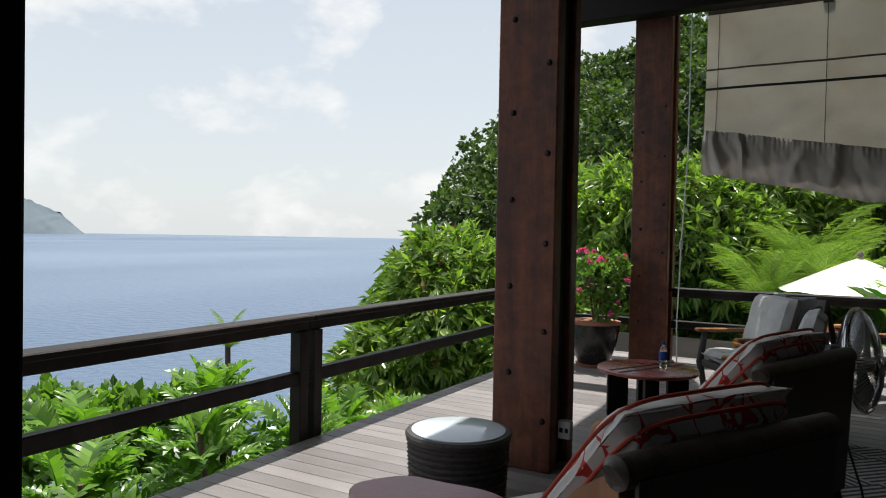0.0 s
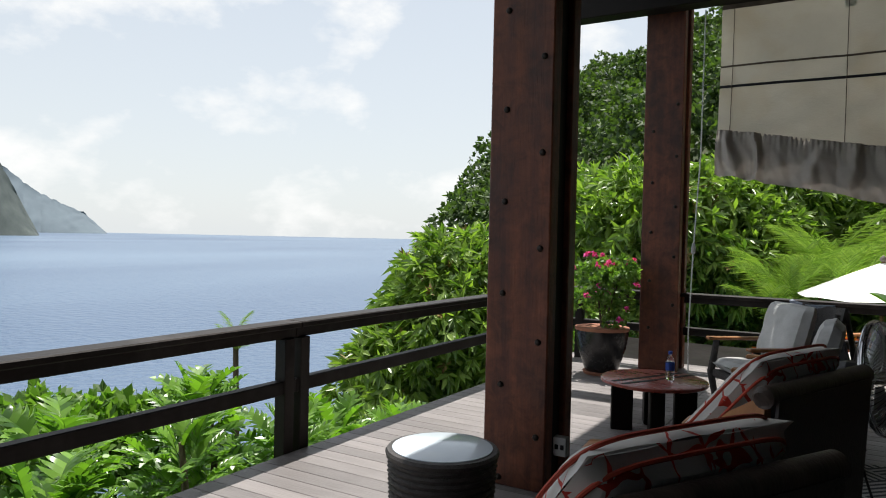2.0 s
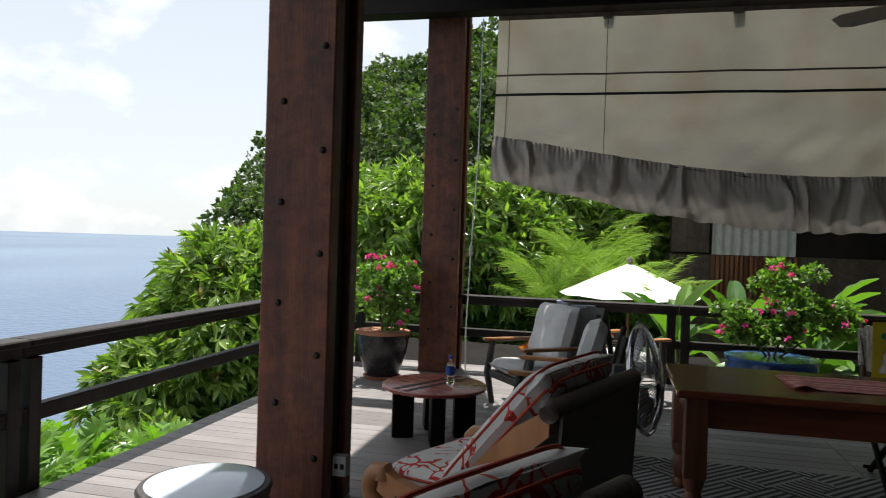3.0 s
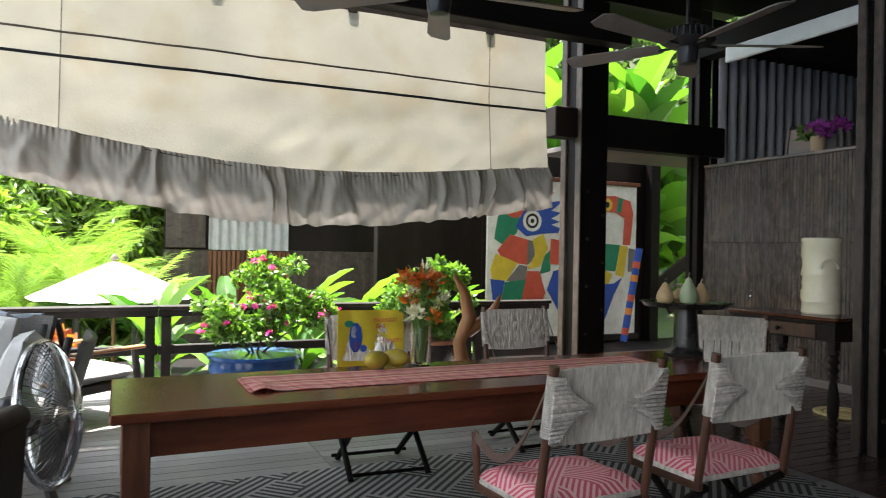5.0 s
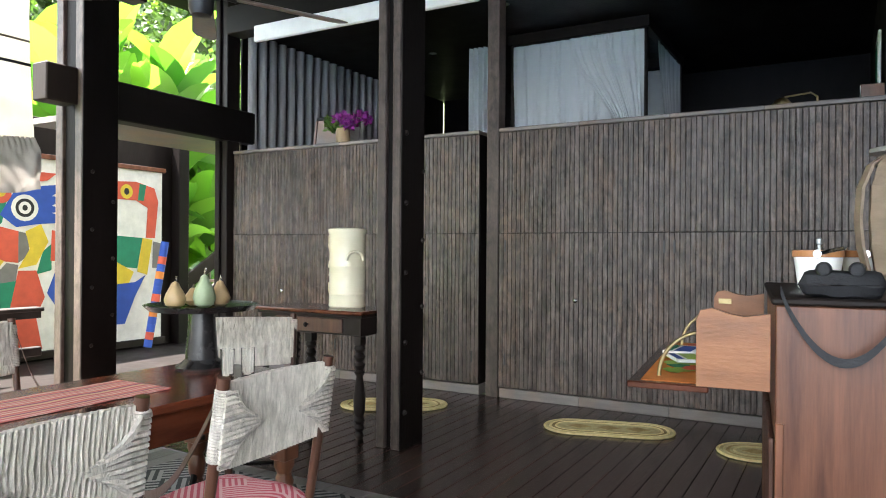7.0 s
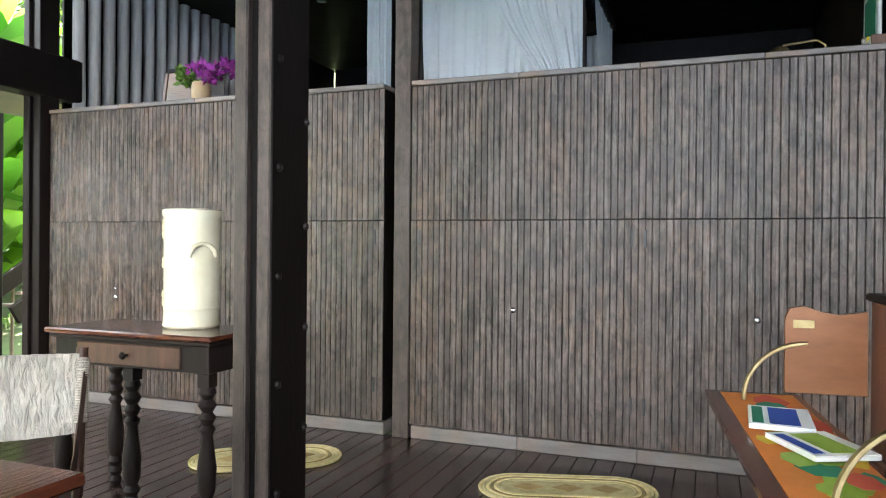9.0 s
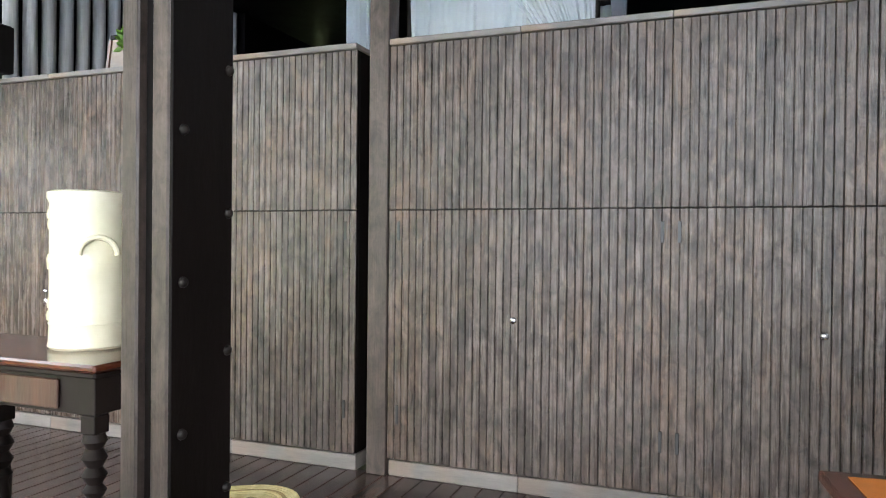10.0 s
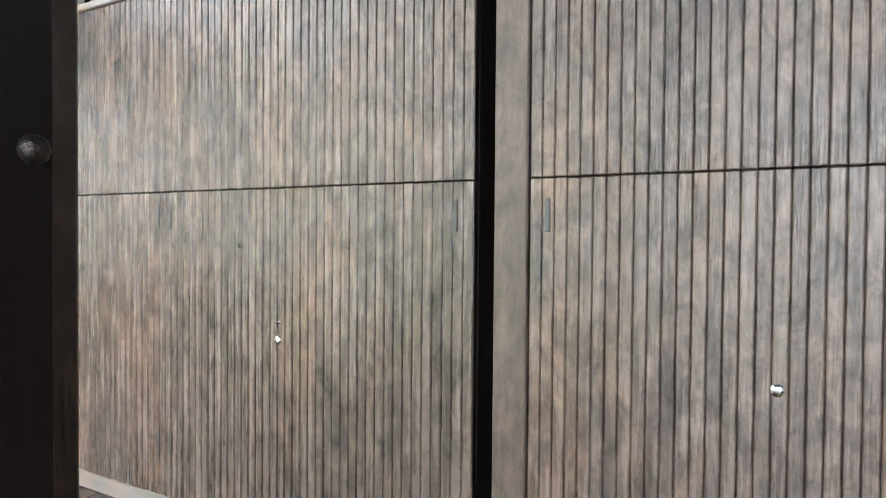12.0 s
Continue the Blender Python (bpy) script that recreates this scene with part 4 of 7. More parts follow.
side_table()
jar = thing("stoneware_jar", "tall cream glazed stoneware water filter jar with relief bands", "stoneware jar", pose(8.50, 9.22, 1.0205))
part("jar_body", Mesh().lathe([(0.150, 0), (0.160, 0.012), (0.156, 0.03), (0.154, 0.10), (0.157, 0.108), (0.154, 0.116), (0.154, 0.34), (0.157, 0.35), (0.154, 0.36), (0.154, 0.62), (0.164, 0.64), (0.164, 0.665), (0.150, 0.672), (0.140, 0.66), (0.14, 0.62)], 40), CERAM, jar)
for a in (240, 60):
    c_, s_ = math.cos(radians(a)), math.sin(radians(a))
    pts = [(c_ * 0.163 - s_ * 0.075 * math.cos(radians(k)), s_ * 0.163 + c_ * 0.075 * math.cos(radians(k)), 0.40 + 0.075 * math.sin(radians(k))) for k in range(0, 181, 18)]
    part("handle", Mesh().tube(pts, 0.013, 8), CERAM, jar)
relief = Mesh()
for i in range(34):
    a = radians(110 + rnd.uniform(-32, 32))
    z = rnd.uniform(0.13, 0.60)
    relief.lathe([(0.022, -0.02), (0.024, 0.0), (0.02, 0.02), (0.004, 0.03)], 6, (0.140 * math.cos(a), 0.140 * math.sin(a), z))
part("relief_leaves", relief, CERAMD, jar, "raised leaf relief")


# oval straw mats
def straw_mat(x, y, turn, L, W):
    m = thing("straw_mat", "oval plaited straw mat lying on the dark floor", "mat", pose(x, y, 0.002, 0, 0, turn), "straw mats along the storage wall")

    def oval(k):
        h, r = (L - W) / 2, W / 2 - 0.004 - k
        return [(h + r * math.cos(a), r * math.sin(a)) for a in [radians(-90 + i * 12) for i in range(16)]] + [(-h + r * math.cos(a), r * math.sin(a)) for a in [radians(90 + i * 12) for i in range(16)]]
    for i, k in enumerate((0.0, 0.024, 0.048, 0.072, 0.096, 0.120)):
        pts = [(px_, py_, 0.011) for px_, py_ in oval(k + 0.011)]
        ring = Mesh()
        ring.smooth = True
        rr = []
        n = len(pts)
        for j in range(n):
            p = Vector(pts[j])
            d = (Vector(pts[(j + 1) % n]) - Vector(pts[j - 1])).normalized()
            w = Vector((-d.y, d.x, 0))
            rr.append([p + w * 0.0115 * math.cos(b) + Vector((0, 0, 0.010 * math.sin(b))) for b in [k2 * math.pi / 3 for k2 in range(6)]])
        ring.rings(rr, False, True)
        part("braid", ring, STRAWD if i == 3 else STRAW, m)
    part("centre", Mesh().prism(oval(0.142), 0.001, 0.016, 0.004), STRAW, m)
    for s in (-0.24, 0, 0.24):
        part("diamond", Mesh().prism([(s - 0.10, 0), (s, -0.07), (s + 0.10, 0), (s, 0.07)], 0.0165, 0.019, 0.001), STRAWD, m, "darker woven diamond")
    return m


straw_mat(9.38, 9.31, -58, 1.05, 0.55)
straw_mat(9.53, 7.24, -74, 1.10, 0.52)
straw_mat(9.47, 5.85, -74, 1.05, 0.52)


# secretary desk with dropped leaf
def secretary():
    d = thing("secretary_desk", "reddish wood secretary desk with open drop leaf", "desk", pose(6.60, 5.74, 0, 0, 0, 6))
    L, D, H = 1.50, 0.62, 1.34
    part("body", Mesh().box(0, L, -D, 0, 0.03, H - 0.03, 0.006), MAHOGV, d)
    part("top", Mesh().box(-0.015, L + 0.015, -D - 0.01, 0.015, H - 0.029, H, 0.008), DARK, d)
    part("side_stile", Mesh().box(-0.012, -0.0005, -0.03, -0.001, 0.03, 0.86, 0.003), MAHOGV, d)
    part("foot", Mesh().box(0.02, L - 0.02, -D + 0.02, -0.02, 0, 0.03, 0.004), DARK, d)
    for x in (0.02, L / 2 + 0.005):
        part("door", Mesh().box(x, x + L / 2 - 0.025, 0.001, 0.022, 0.06, 0.80, 0.005), CHAIRWOOD, d)
    prof = [(0.0, 0.0), (0.27, 0.0), (0.27, 0.27), (0.255, 0.305), (0.21, 0.315), (0.15, 0.295), (0.09, 0.285), (0.0, 0.30)]
    for x in (0.0, L - 0.03):
        rot = Matrix.Translation((x + 0.03, 0.016, 0.975)) @ Matrix(((0, 0, -1, 0), (1, 0, 0, 0), (0, 1, 0, 0), (0, 0, 0, 1)))
        cheek = part("cheek", Mesh().prism(prof, 0, 0.028, 0.003, rot), HONEY, d, "honey-brown shaped cheek board")
        if x > 0.1:
            part("brass_plate", Mesh().box(x - 0.001, x + 0.0015, 0.19, 0.26, 1.21, 1.24, 0.0006), BRASS, cheek)
    leaf = part("drop_leaf", Mesh().box(0.035, L - 0.035, 0.24, 0.56, 0.945, 0.972, 0.005), MAHOG, d)
    part("map_inlay", Mesh().box(0.08, L - 0.08, 0.27, 0.51, 0.9725, 0.975, 0.0008), P_ORG, leaf, "bright painted leaf panel")
    for i in range(34):
        x, y = rnd.uniform(0.20, L - 0.20), rnd.uniform(0.30, 0.48)
        w = rnd.uniform(0.03, 0.10)
        part("painted_patch", Mesh().prism([(x + w * math.cos(a) * rnd.uniform(0.6, 1.2), max(0.272, min(0.508, y + 0.6 * w * math.sin(a)))) for a in [k * 0.9 for k in range(7)]], 0.9752 + i * 0.0003, 0.9756 + i * 0.0003, 0.0001), rnd.choice((P_RED, P_GRN, P_RED, P_LIME, P_YEL)), leaf)
    for x in (0.20, L - 0.20):
        part("quadrant_stay", Mesh().tube(arc((x, 0.25, 0.975), 0.20, 0, 90, 12, "x"), 0.008, 6), BRASS, d, "curved brass stay")


secretary()


# ---- outdoors: sea, land, hills ----
sea = Mesh()
sea.rings([[(r * math.cos(2 * math.pi * a / 96), r * math.sin(2 * math.pi * a / 96), -26.0) for a in range(96)] for r in (5, 60, 200, 600, 1500, 4950)], False)
structure("water", sea, SEA, "calm blue sea reaching to the horizon", "sea")


def land_z(x, y):
    """Height of the slope that carries the house."""
    w = -1.6 - 0.38 * max(0.0, -x - 1.0) - 0.0035 * max(0.0, -x - 1.0) ** 2
    n = 0.0
    if y > 14:
        n = -0.16 * min(y - 14, 24) if x < 6 else 0.0
    hill = 0.0
    if y > 34:
        s = max(0.0, min(1.0, (x + 32 + 0.5 * (y - 60)) / 6.5))
        hill = s * s * (3 - 2 * s) * min(1.0, (y - 34) / 45.0) ** 0.7 * 30.5
    east = max(0.0, x - 17) * 0.45 if y > -20 else 0.0
    base = max(-31.0, w + n)
    return base + hill + min(east, 30.0) + 0.7 * noise.noise((x * 0.08, y * 0.08, 0.3))


ground = Mesh()
NX, NY = 80, 90
gx = [-75 + 215 * i / NX for i in range(NX + 1)]
gy = [-60 + 230 * j / NY for j in range(NY + 1)]
ground.add([(x, y, land_z(x, y)) for x in gx for y in gy], [(i * (NY + 1) + j, (i + 1) * (NY + 1) + j, (i + 1) * (NY + 1) + j + 1, i * (NY + 1) + j + 1) for i in range(NX) for j in range(NY)])
ground.smooth = True
structure("ground", ground, GROUND, "overgrown green slope falling from the house to the sea", "ground")


def headland(name, az0, az1, dist, heights, mat, label):
    """A far ridge: heights along an arc of azimuths (degrees left of +y), falling to the sea on both sides."""
    m = Mesh()
    m.smooth = True
    n = len(heights)
    N = (n - 1) * 10
    cols = []
    for i in range(N + 1):
        f = i / N * (n - 1)
        k = min(int(f), n - 2)
        h = heights[k] + (heights[k + 1] - heights[k]) * (f - k)
        h *= 1 + 0.06 * noise.noise((i * 0.45, 3.3, dist)) + 0.03 * noise.noise((i * 1.7, 1.3, dist))
        a = radians(az0 + (az1 - az0) * i / N)
        col = []
        for j in range(14):
            v = j / 13
            d = dist - 0.10 * dist * (1 - v) ** 1.2 * (0.4 + h / max(heights)) + 0.004 * dist * noise.noise((i * 0.35, j * 0.5, 7.0))
            col.append((-d * math.sin(a), d * math.cos(a), -27 + (h + 1) * v ** 0.8))
        col.append((-(dist * 1.12) * math.sin(a), dist * 1.12 * math.cos(a), -27))
        cols.append(col)
    w = 15
    m.add([p for c in cols for p in c], [(i * w + j, (i + 1) * w + j, (i + 1) * w + j + 1, i * w + j + 1) for i in range(N) for j in range(w - 1)])
    ob = structure(name, m, mat, label, "headland")
    return ob


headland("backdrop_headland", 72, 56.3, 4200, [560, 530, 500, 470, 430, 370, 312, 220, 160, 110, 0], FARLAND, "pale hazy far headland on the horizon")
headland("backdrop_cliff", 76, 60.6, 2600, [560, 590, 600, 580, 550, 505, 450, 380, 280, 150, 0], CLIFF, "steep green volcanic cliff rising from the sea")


# ---- plants ----
def leaf_cloud(blobs, count, length, width, droop, seed, fold=0.25, tufts=1):
    """Many small pointed leaves over the shells of blobs (centre, radii), in drooping tufts."""
    g = np.random.default_rng(seed)
    vol = np.array([b[1][0] * b[1][1] + b[1][1] * b[1][2] + b[1][0] * b[1][2] for b in blobs])
    n_t = count // tufts
    pick = g.choice(len(blobs), n_t, p=vol / vol.sum())
    C = np.array([b[0] for b in blobs], float)[pick]
    R = np.array([b[1] for b in blobs], float)[pick]
    d = g.normal(size=(n_t, 3))
    d /= np.linalg.norm(d, axis=1)[:, None]
    d[:, 2] = np.where(d[:, 2] < -0.55, -d[:, 2], d[:, 2])
    bump = 1 + 0.16 * np.sin(d[:, 0] * 9 + pick) * np.sin(d[:, 1] * 8 + pick * 2) * np.cos(d[:, 2] * 7)
    rad = (0.80 + 0.24 * g.random(n_t) ** 0.6) * bump
    base = np.repeat(C + d * R * rad[:, None], tufts, axis=0)
    out = np.repeat(d, tufts, axis=0)
    n = len(base)
    a = out * 0.75 + g.normal(size=(n, 3)) * 0.65
    a[:, 2] -= droop
    a /= np.linalg.norm(a, axis=1)[:, None]
    s = np.cross(a, out + g.normal(size=(n, 3)) * 0.35)
    s /= np.linalg.norm(s, axis=1)[:, None] + 1e-9
    nr = np.cross(s, a)
    ln = (length * (0.65 + 0.7 * g.random(n)))[:, None]
    wd = (width * (0.7 + 0.6 * g.random(n)))[:, None]
    p0, p3 = base, base + a * ln - np.array([0, 0, 0.18 * droop]) * ln
    mid = base + a * ln * 0.5 + nr * ln * 0.06
    pl, pr = mid - s * wd - nr * wd * fold, mid + s * wd - nr * wd * fold
    V = np.stack([p0, pl, p3, pr], 1).reshape(-1, 3)
    k = np.arange(n) * 4
    F = np.concatenate([np.stack([k, k + 1, k + 2], 1), np.stack([k, k + 2, k + 3], 1)])
    return V, F


def np_mesh(name, V, F, mat):
    d = bpy.data.meshes.new(name)
    d.from_pydata(V.tolist(), [], F.tolist())
    d.materials.append(mat)
    return d


def tree(name, label, blobs, count, length, width, droop, mat, seed, foot, trunk_r=0.22, tufts=6, flowers=0):
    """A trunk with limbs to each clump of leaves."""
    t = thing(name, label, "tree", pose(foot[0], foot[1], foot[2]))
    off = Vector(foot)
    lo = [((Vector(c) - off), r) for c, r in blobs]
    V, F = leaf_cloud(lo, count, length, width, droop, seed, tufts=tufts)
    cr = new("crown", np_mesh("crown", V, F, mat))
    cr.parent = t
    cen = sum((c for c, r in lo), Vector()) / len(lo)
    top = Vector((cen.x * 0.4, cen.y * 0.4, cen.z * 0.55))
    part("trunk", Mesh().tube([(0, 0, -0.5), top * 0.3 + Vector((0.15, 0, 0)), top * 0.65, top], [trunk_r, trunk_r * 0.85, trunk_r * 0.7, trunk_r * 0.55], 10), BARK, t)
    for c, r in lo:
        part("limb", Mesh().tube([top * 0.8, (top + c) / 2 + Vector((0, 0, -0.1)), c + Vector((0, 0, r[2] * 0.4))], [trunk_r * 0.4, trunk_r * 0.25, trunk_r * 0.06], 6), BARK, t)
    if flowers:
        V, F = leaf_cloud([(c, (r[0] * 1.03, r[1] * 1.03, r[2] * 1.05)) for c, r in lo], flowers, length * 0.55, width * 0.7, -0.3, seed + 9, tufts=8)
        fl = new("new_growth", np_mesh("new_growth", V, F, surface("russet_shoots", (0.20, 0.15, 0.05), (0.32, 0.22, 0.08), (3, 3, 3), 0.7, 0.0, vary=0)))
        fl.parent = t
    return t


def clumps(c, r, n, seed, flat=0.8):
    """Blobs clustered round a centre for an uneven crown."""
    g = random.Random(seed)
    out = []
    for i in range(n):
        a, e = g.uniform(0, 6.283), g.uniform(-0.5, 1.0)
        q = g.uniform(0.45, 0.8)
        s = r * g.uniform(0.30, 0.48)
        out.append(((c[0] + r * q * math.cos(a) * math.cos(e), c[1] + r * q * math.sin(a) * math.cos(e), c[2] + r * flat * q * math.sin(e)), (s, s, s * g.uniform(0.75, 0.95))))
    return out


def mango(c, r, seed, count, n=12, label="dense dark green mango tree below the deck"):
    foot = (c[0], c[1], land_z(c[0], c[1]) - 0.2)
    return tree("mango_tree", label, clumps(c, r, n + 6, seed), count, 0.30, 0.042, 0.55, LEAF_MANGO, seed, foot, 0.25, 8, count // 30)


mango((-4.1, 17.5, -1.0), 3.3, 1, 60000, 16, "dense dark green mango tree beside the sea view")
mango((-1.6, 20.5, 0.2), 3.8, 2, 60000, 16, "dense mango tree with russet new shoots")
mango((1.3, 23.0, 0.2), 3.8, 3, 50000, 14, "dense mango tree with russet new shoots")
mango((-3.3, 14.3, -3.6), 2.6, 4, 40000, 12, "mango tree crown below the railing")
mango((4.6, 24.5, 0.2), 3.6, 5, 40000, 12, "tall mango tree behind the parasol")

# wooded hill behind, as one mass of foliage
hill_blobs = []
hg = random.Random(8)
for i in range(420):
    y = hg.uniform(38, 110)
    x = hg.uniform(-34, 62)
    z = land_z(x, y)
    if z < -8:
        continue
    s = hg.uniform(2.0, 4.2)
    hill_blobs.append(((x, y, z + s * 0.5), (s, s, s * 0.85)))
for i in range(60):
    x, y = hg.uniform(8, 26), hg.uniform(24, 38)
    s = hg.uniform(1.6, 3.0)
    hill_blobs.append(((x, y, land_z(x, y) + s * 0.8 + hg.uniform(0, 4)), (s, s, s)))
V, F = leaf_cloud(hill_blobs, 430000, 0.45, 0.17, 0.15, 21, tufts=6)
tagged(new("hill_woods", np_mesh("hill_woods", V, F, LEAF_HILL)), "dense green wood covering the steep hillside", "woods", "", "stuff")


def leaf_blade(L, W, lobes, curl, seed, bend=0.5):
    """A broad leaf along +x with a raised midrib; lobes cut its edge."""
    m = Mesh()
    m.smooth = True
    n = 32 if lobes else 12
    mid, lft, rgt = [], [], []
    for i in range(n + 1):
        s = i / n
        w = W * math.sin(math.pi * min(1, s * 0.93 + 0.05)) ** 0.7
        if lobes:
            w *= 0.26 + 0.74 * abs(math.sin(s * math.pi * lobes)) ** 0.8
        x, z = L * s * (1 - 0.12 * bend * s), -bend * L * s * s * 0.6 + 0.25 * L * s * (1 - s)
        sweep = 0.10 * L * (w / W)
        mid.append((x, 0, z))
        lft.append((x + sweep, w, z + curl * w + 0.012 * math.sin(s * 31)))
        rgt.append((x + sweep, -w, z + curl * w + 0.012 * math.cos(s * 29)))
    k = n + 1
    m.add(mid + lft + rgt, [(i, i + 1, k + i + 1, k + i) for i in range(n)] + [(i + 1, i, 2 * k + i, 2 * k + i + 1) for i in range(n)])
    return m


def lobed_leaf(L, W, seed, bend):
    """A breadfruit leaf along +x: a keeled midrib with forward-swept pointed fingers on both sides."""
    g = random.Random(seed)
    m = Mesh()
    m.smooth = True

    def rib(s):
        return Vector((L * s * (1 - 0.10 * bend * s), 0, 0.22 * L * s - 0.75 * bend * L * s * s))
    n = 6
    for side in (-1, 1):
        for k in range(n):
            a, b = 0.10 + 0.80 * k / n, 0.10 + 0.80 * (k + 1) / n
            w = W * math.sin(math.pi * (0.18 + 0.72 * (k + 0.5) / n)) ** 0.8 * g.uniform(0.9, 1.1)
            pa, pb = rib(a), rib(b)
            pm = (pa + pb) / 2
            up = 0.22 * w

            def out(p, r, fwd, lift):
                return p + Vector((fwd * w, side * r * w, lift * up))
            web_a, web_b = out(pa, 0.30, 0.16, 0.8), out(pb, 0.30, 0.16, 0.8)
            mid_a, mid_b = out(pa, 0.72, 0.46, 0.9), out(pb, 0.68, 0.30, 0.9)
            tip = out(pm, 1.02, 0.62, 0.35)
            ctr = out(pm, 0.55, 0.38, 1.25)
            f = [(0, 1, 3, 2), (2, 3, 7, 4), (3, 5, 7), (4, 7, 6), (7, 5, 6)]
            m.add([pa, pb, web_a, web_b, mid_a, mid_b, tip, ctr], [q if side > 0 else q[::-1] for q in f])
        pa, pe = rib(0.88), rib(1.08)
        m.add([rib(0.90), pe, rib(0.97) + Vector((0.02, side * 0.22 * W, 0.02))], [(0, 1, 2)] if side < 0 else [(0, 2, 1)])
    m.tube([rib(-0.12 + 1.1 * i / 8) for i in range(9)], [0.008 - 0.0008 * i for i in range(9)], 4)
    return m


BIGLEAF = [lobed_leaf(0.66, 0.27, i, 0.25 + 0.22 * i).data("leaf", LEAF_BIG) for i in range(4)]
BLADE = [leaf_blade(1.0, 0.11, 0, 0.35, i, 0.25 + 0.25 * i).data("leaf", LEAF_BANANA) for i in range(3)]
BANANA = [leaf_blade(1.25, 0.26, 0, 0.30, i, 0.3 + 0.25 * i).data("leaf", LEAF_BANANA) for i in range(3)]


def leafy_plant(name, label, at, n, kinds, scale, spread, height, seed, cat="shrub", lift=(10, 60)):
    """Stems with single large leaves set round them."""
    g = random.Random(seed)
    p = thing(name, label, cat, pose(*at))
    part("stem", Mesh().tube([(0, 0, -0.4), (0.05, 0.02, height * 0.5), (0, 0, height)], [0.04, 0.03, 0.02], 7), BARK, p)
    for i in range(n):
        a = i * 137.5 + g.uniform(-20, 20)
        h = height * (0.35 + 0.65 * (i + 1) / n)
        e = lift[0] + (lift[1] - lift[0]) * (i / n) + g.uniform(-12, 12)
        s = scale * g.uniform(0.75, 1.15)
        r = spread * g.uniform(0.1, 1.0) * (1 - 0.6 * i / n)
        m = pose(r * math.cos(radians(a)), r * math.sin(radians(a)), h) @ pose(0, 0, 0, g.uniform(-25, 25), -e, a) @ Matrix.Scale(s, 4)
        shared("leaf", kinds[i % len(kinds)], p, m)
    return p


pg = random.Random(12)
for i, (x, y, z) in enumerate(((-1.55, 4.6, -0.75), (-1.75, 5.5, -0.55), (-1.6, 6.35, -0.5), (-2.3, 6.0, -0.6), (-1.5, 7.2, -0.35), (-2.0, 7.7, -0.2), (-1.55, 8.3, -0.55), (-1.7, 9.1, -0.75), (-2.6, 7.0, -0.5), (-2.6, 8.4, -0.5), (-1.6, 10.0, -0.9), (-2.2, 4.9, -0.9), (-3.2, 7.8, -0.8), (-1.5, 3.8, -0.8), (-2.4, 9.6, -0.9))):
    leafy_plant("breadfruit_sapling", "young breadfruit plant with broad lobed leaves below the railing", (x, y, z - (0.6 if y > 6 else 0.95)), 38, BIGLEAF, pg.uniform(0.50, 0.68), 0.32, 1.0 if y > 6 else 0.7, 30 + i, "shrub", (-10, 65))

V, F = leaf_cloud(clumps((-4.6, 6.6, -1.0), 1.3, 8, 61) + clumps((-3.7, 7.8, -0.6), 1.0, 9, 65, 0.6) + clumps((-4.5, 7.2, -0.7), 1.0, 8, 66, 0.6) + clumps((-3.8, 5.2, -1.6), 1.3, 8, 62) + clumps((-3.4, 9.8, -1.9), 1.4, 8, 63), 30000, 0.13, 0.042, 0.1, 64, tufts=4)
bush = thing("sea_grape_bush", "small-leaved light green bush on the slope below the deck", "bush", pose(0, 0, 0))
cr = new("foliage", np_mesh("foliage", V, F, LEAF_BUSH))
cr.parent = bush
for a, b in (((-4.6, 6.6, -4.5), (-4.6, 6.6, -0.6)), ((-3.8, 5.2, -4.2), (-3.8, 5.2, -1.2)), ((-3.4, 9.8, -4.2), (-3.4, 9.8, -1.4))):
    part("branch", Mesh().tube([a, b], [0.07, 0.02], 6), BARK, bush)


def frond(L, W, n, sag, seed):
    """An arching feather frond along +x with long thin drooping leaflets."""
    g = random.Random(seed)
    m = Mesh()
    pts = [(L * (s - 0.28 * sag * s * s), 0, L * (0.12 * s - (0.25 + 0.65 * sag) * s ** 2.2)) for s in [i / 14 for i in range(15)]]
    m.tube(pts, [0.014 * (1 - 0.9 * i / 14) for i in range(15)], 5)
    m.smooth = False
    for i in range(n):
        s = 0.16 + 0.84 * i / n
        k = min(13, int(s * 14))
        p = Vector(pts[k]).lerp(Vector(pts[k + 1]), s * 14 - k)
        ln = W * (0.45 + 0.55 * math.sin(math.pi * min(1, s * 0.8 + 0.15))) * g.uniform(0.8, 1.15)
        for side in (-1, 1):
            d = Vector((0.62 + 0.25 * g.random(), side * (0.45 + 0.35 * g.random()), 0.10 - 0.25 * g.random())).normalized()
            q = Vector((0.0085, 0, 0.004))
            h = p + d * ln * 0.5
            e = p + d * ln * 0.86
            e.z -= (0.45 + 0.35 * g.random()) * ln
            m.add([p - q * 0.6, h - q, e, h + q, p + q * 0.6], [(0, 1, 3, 4), (1, 2, 3)])
    return m


FRONDS = [frond(2.0, 0.50, 46, 0.25 * i + 0.25, i).data("frond", LEAF_PALM) for i in range(4)]


def palm(at, n, scale, seed, trunk=2.0, label="feathery light green palm in the garden"):
    g = random.Random(seed)
    p = thing("palm_tree", label, "palm", pose(*at))
    part("trunk", Mesh().tube([(0, 0, -1.5), (0.06, 0, trunk * 0.5), (0, 0, trunk)], [0.10, 0.08, 0.06], 9), BARK, p)
    for i in range(n):
        shared("frond", FRONDS[i % 4], p, pose(0, 0, trunk - g.uniform(0, 0.3)) @ pose(0, 0, 0, 0, -(40 + 46 * math.sqrt(g.random())), i * 137.5) @ Matrix.Scale(scale * g.uniform(0.8, 1.1), 4))


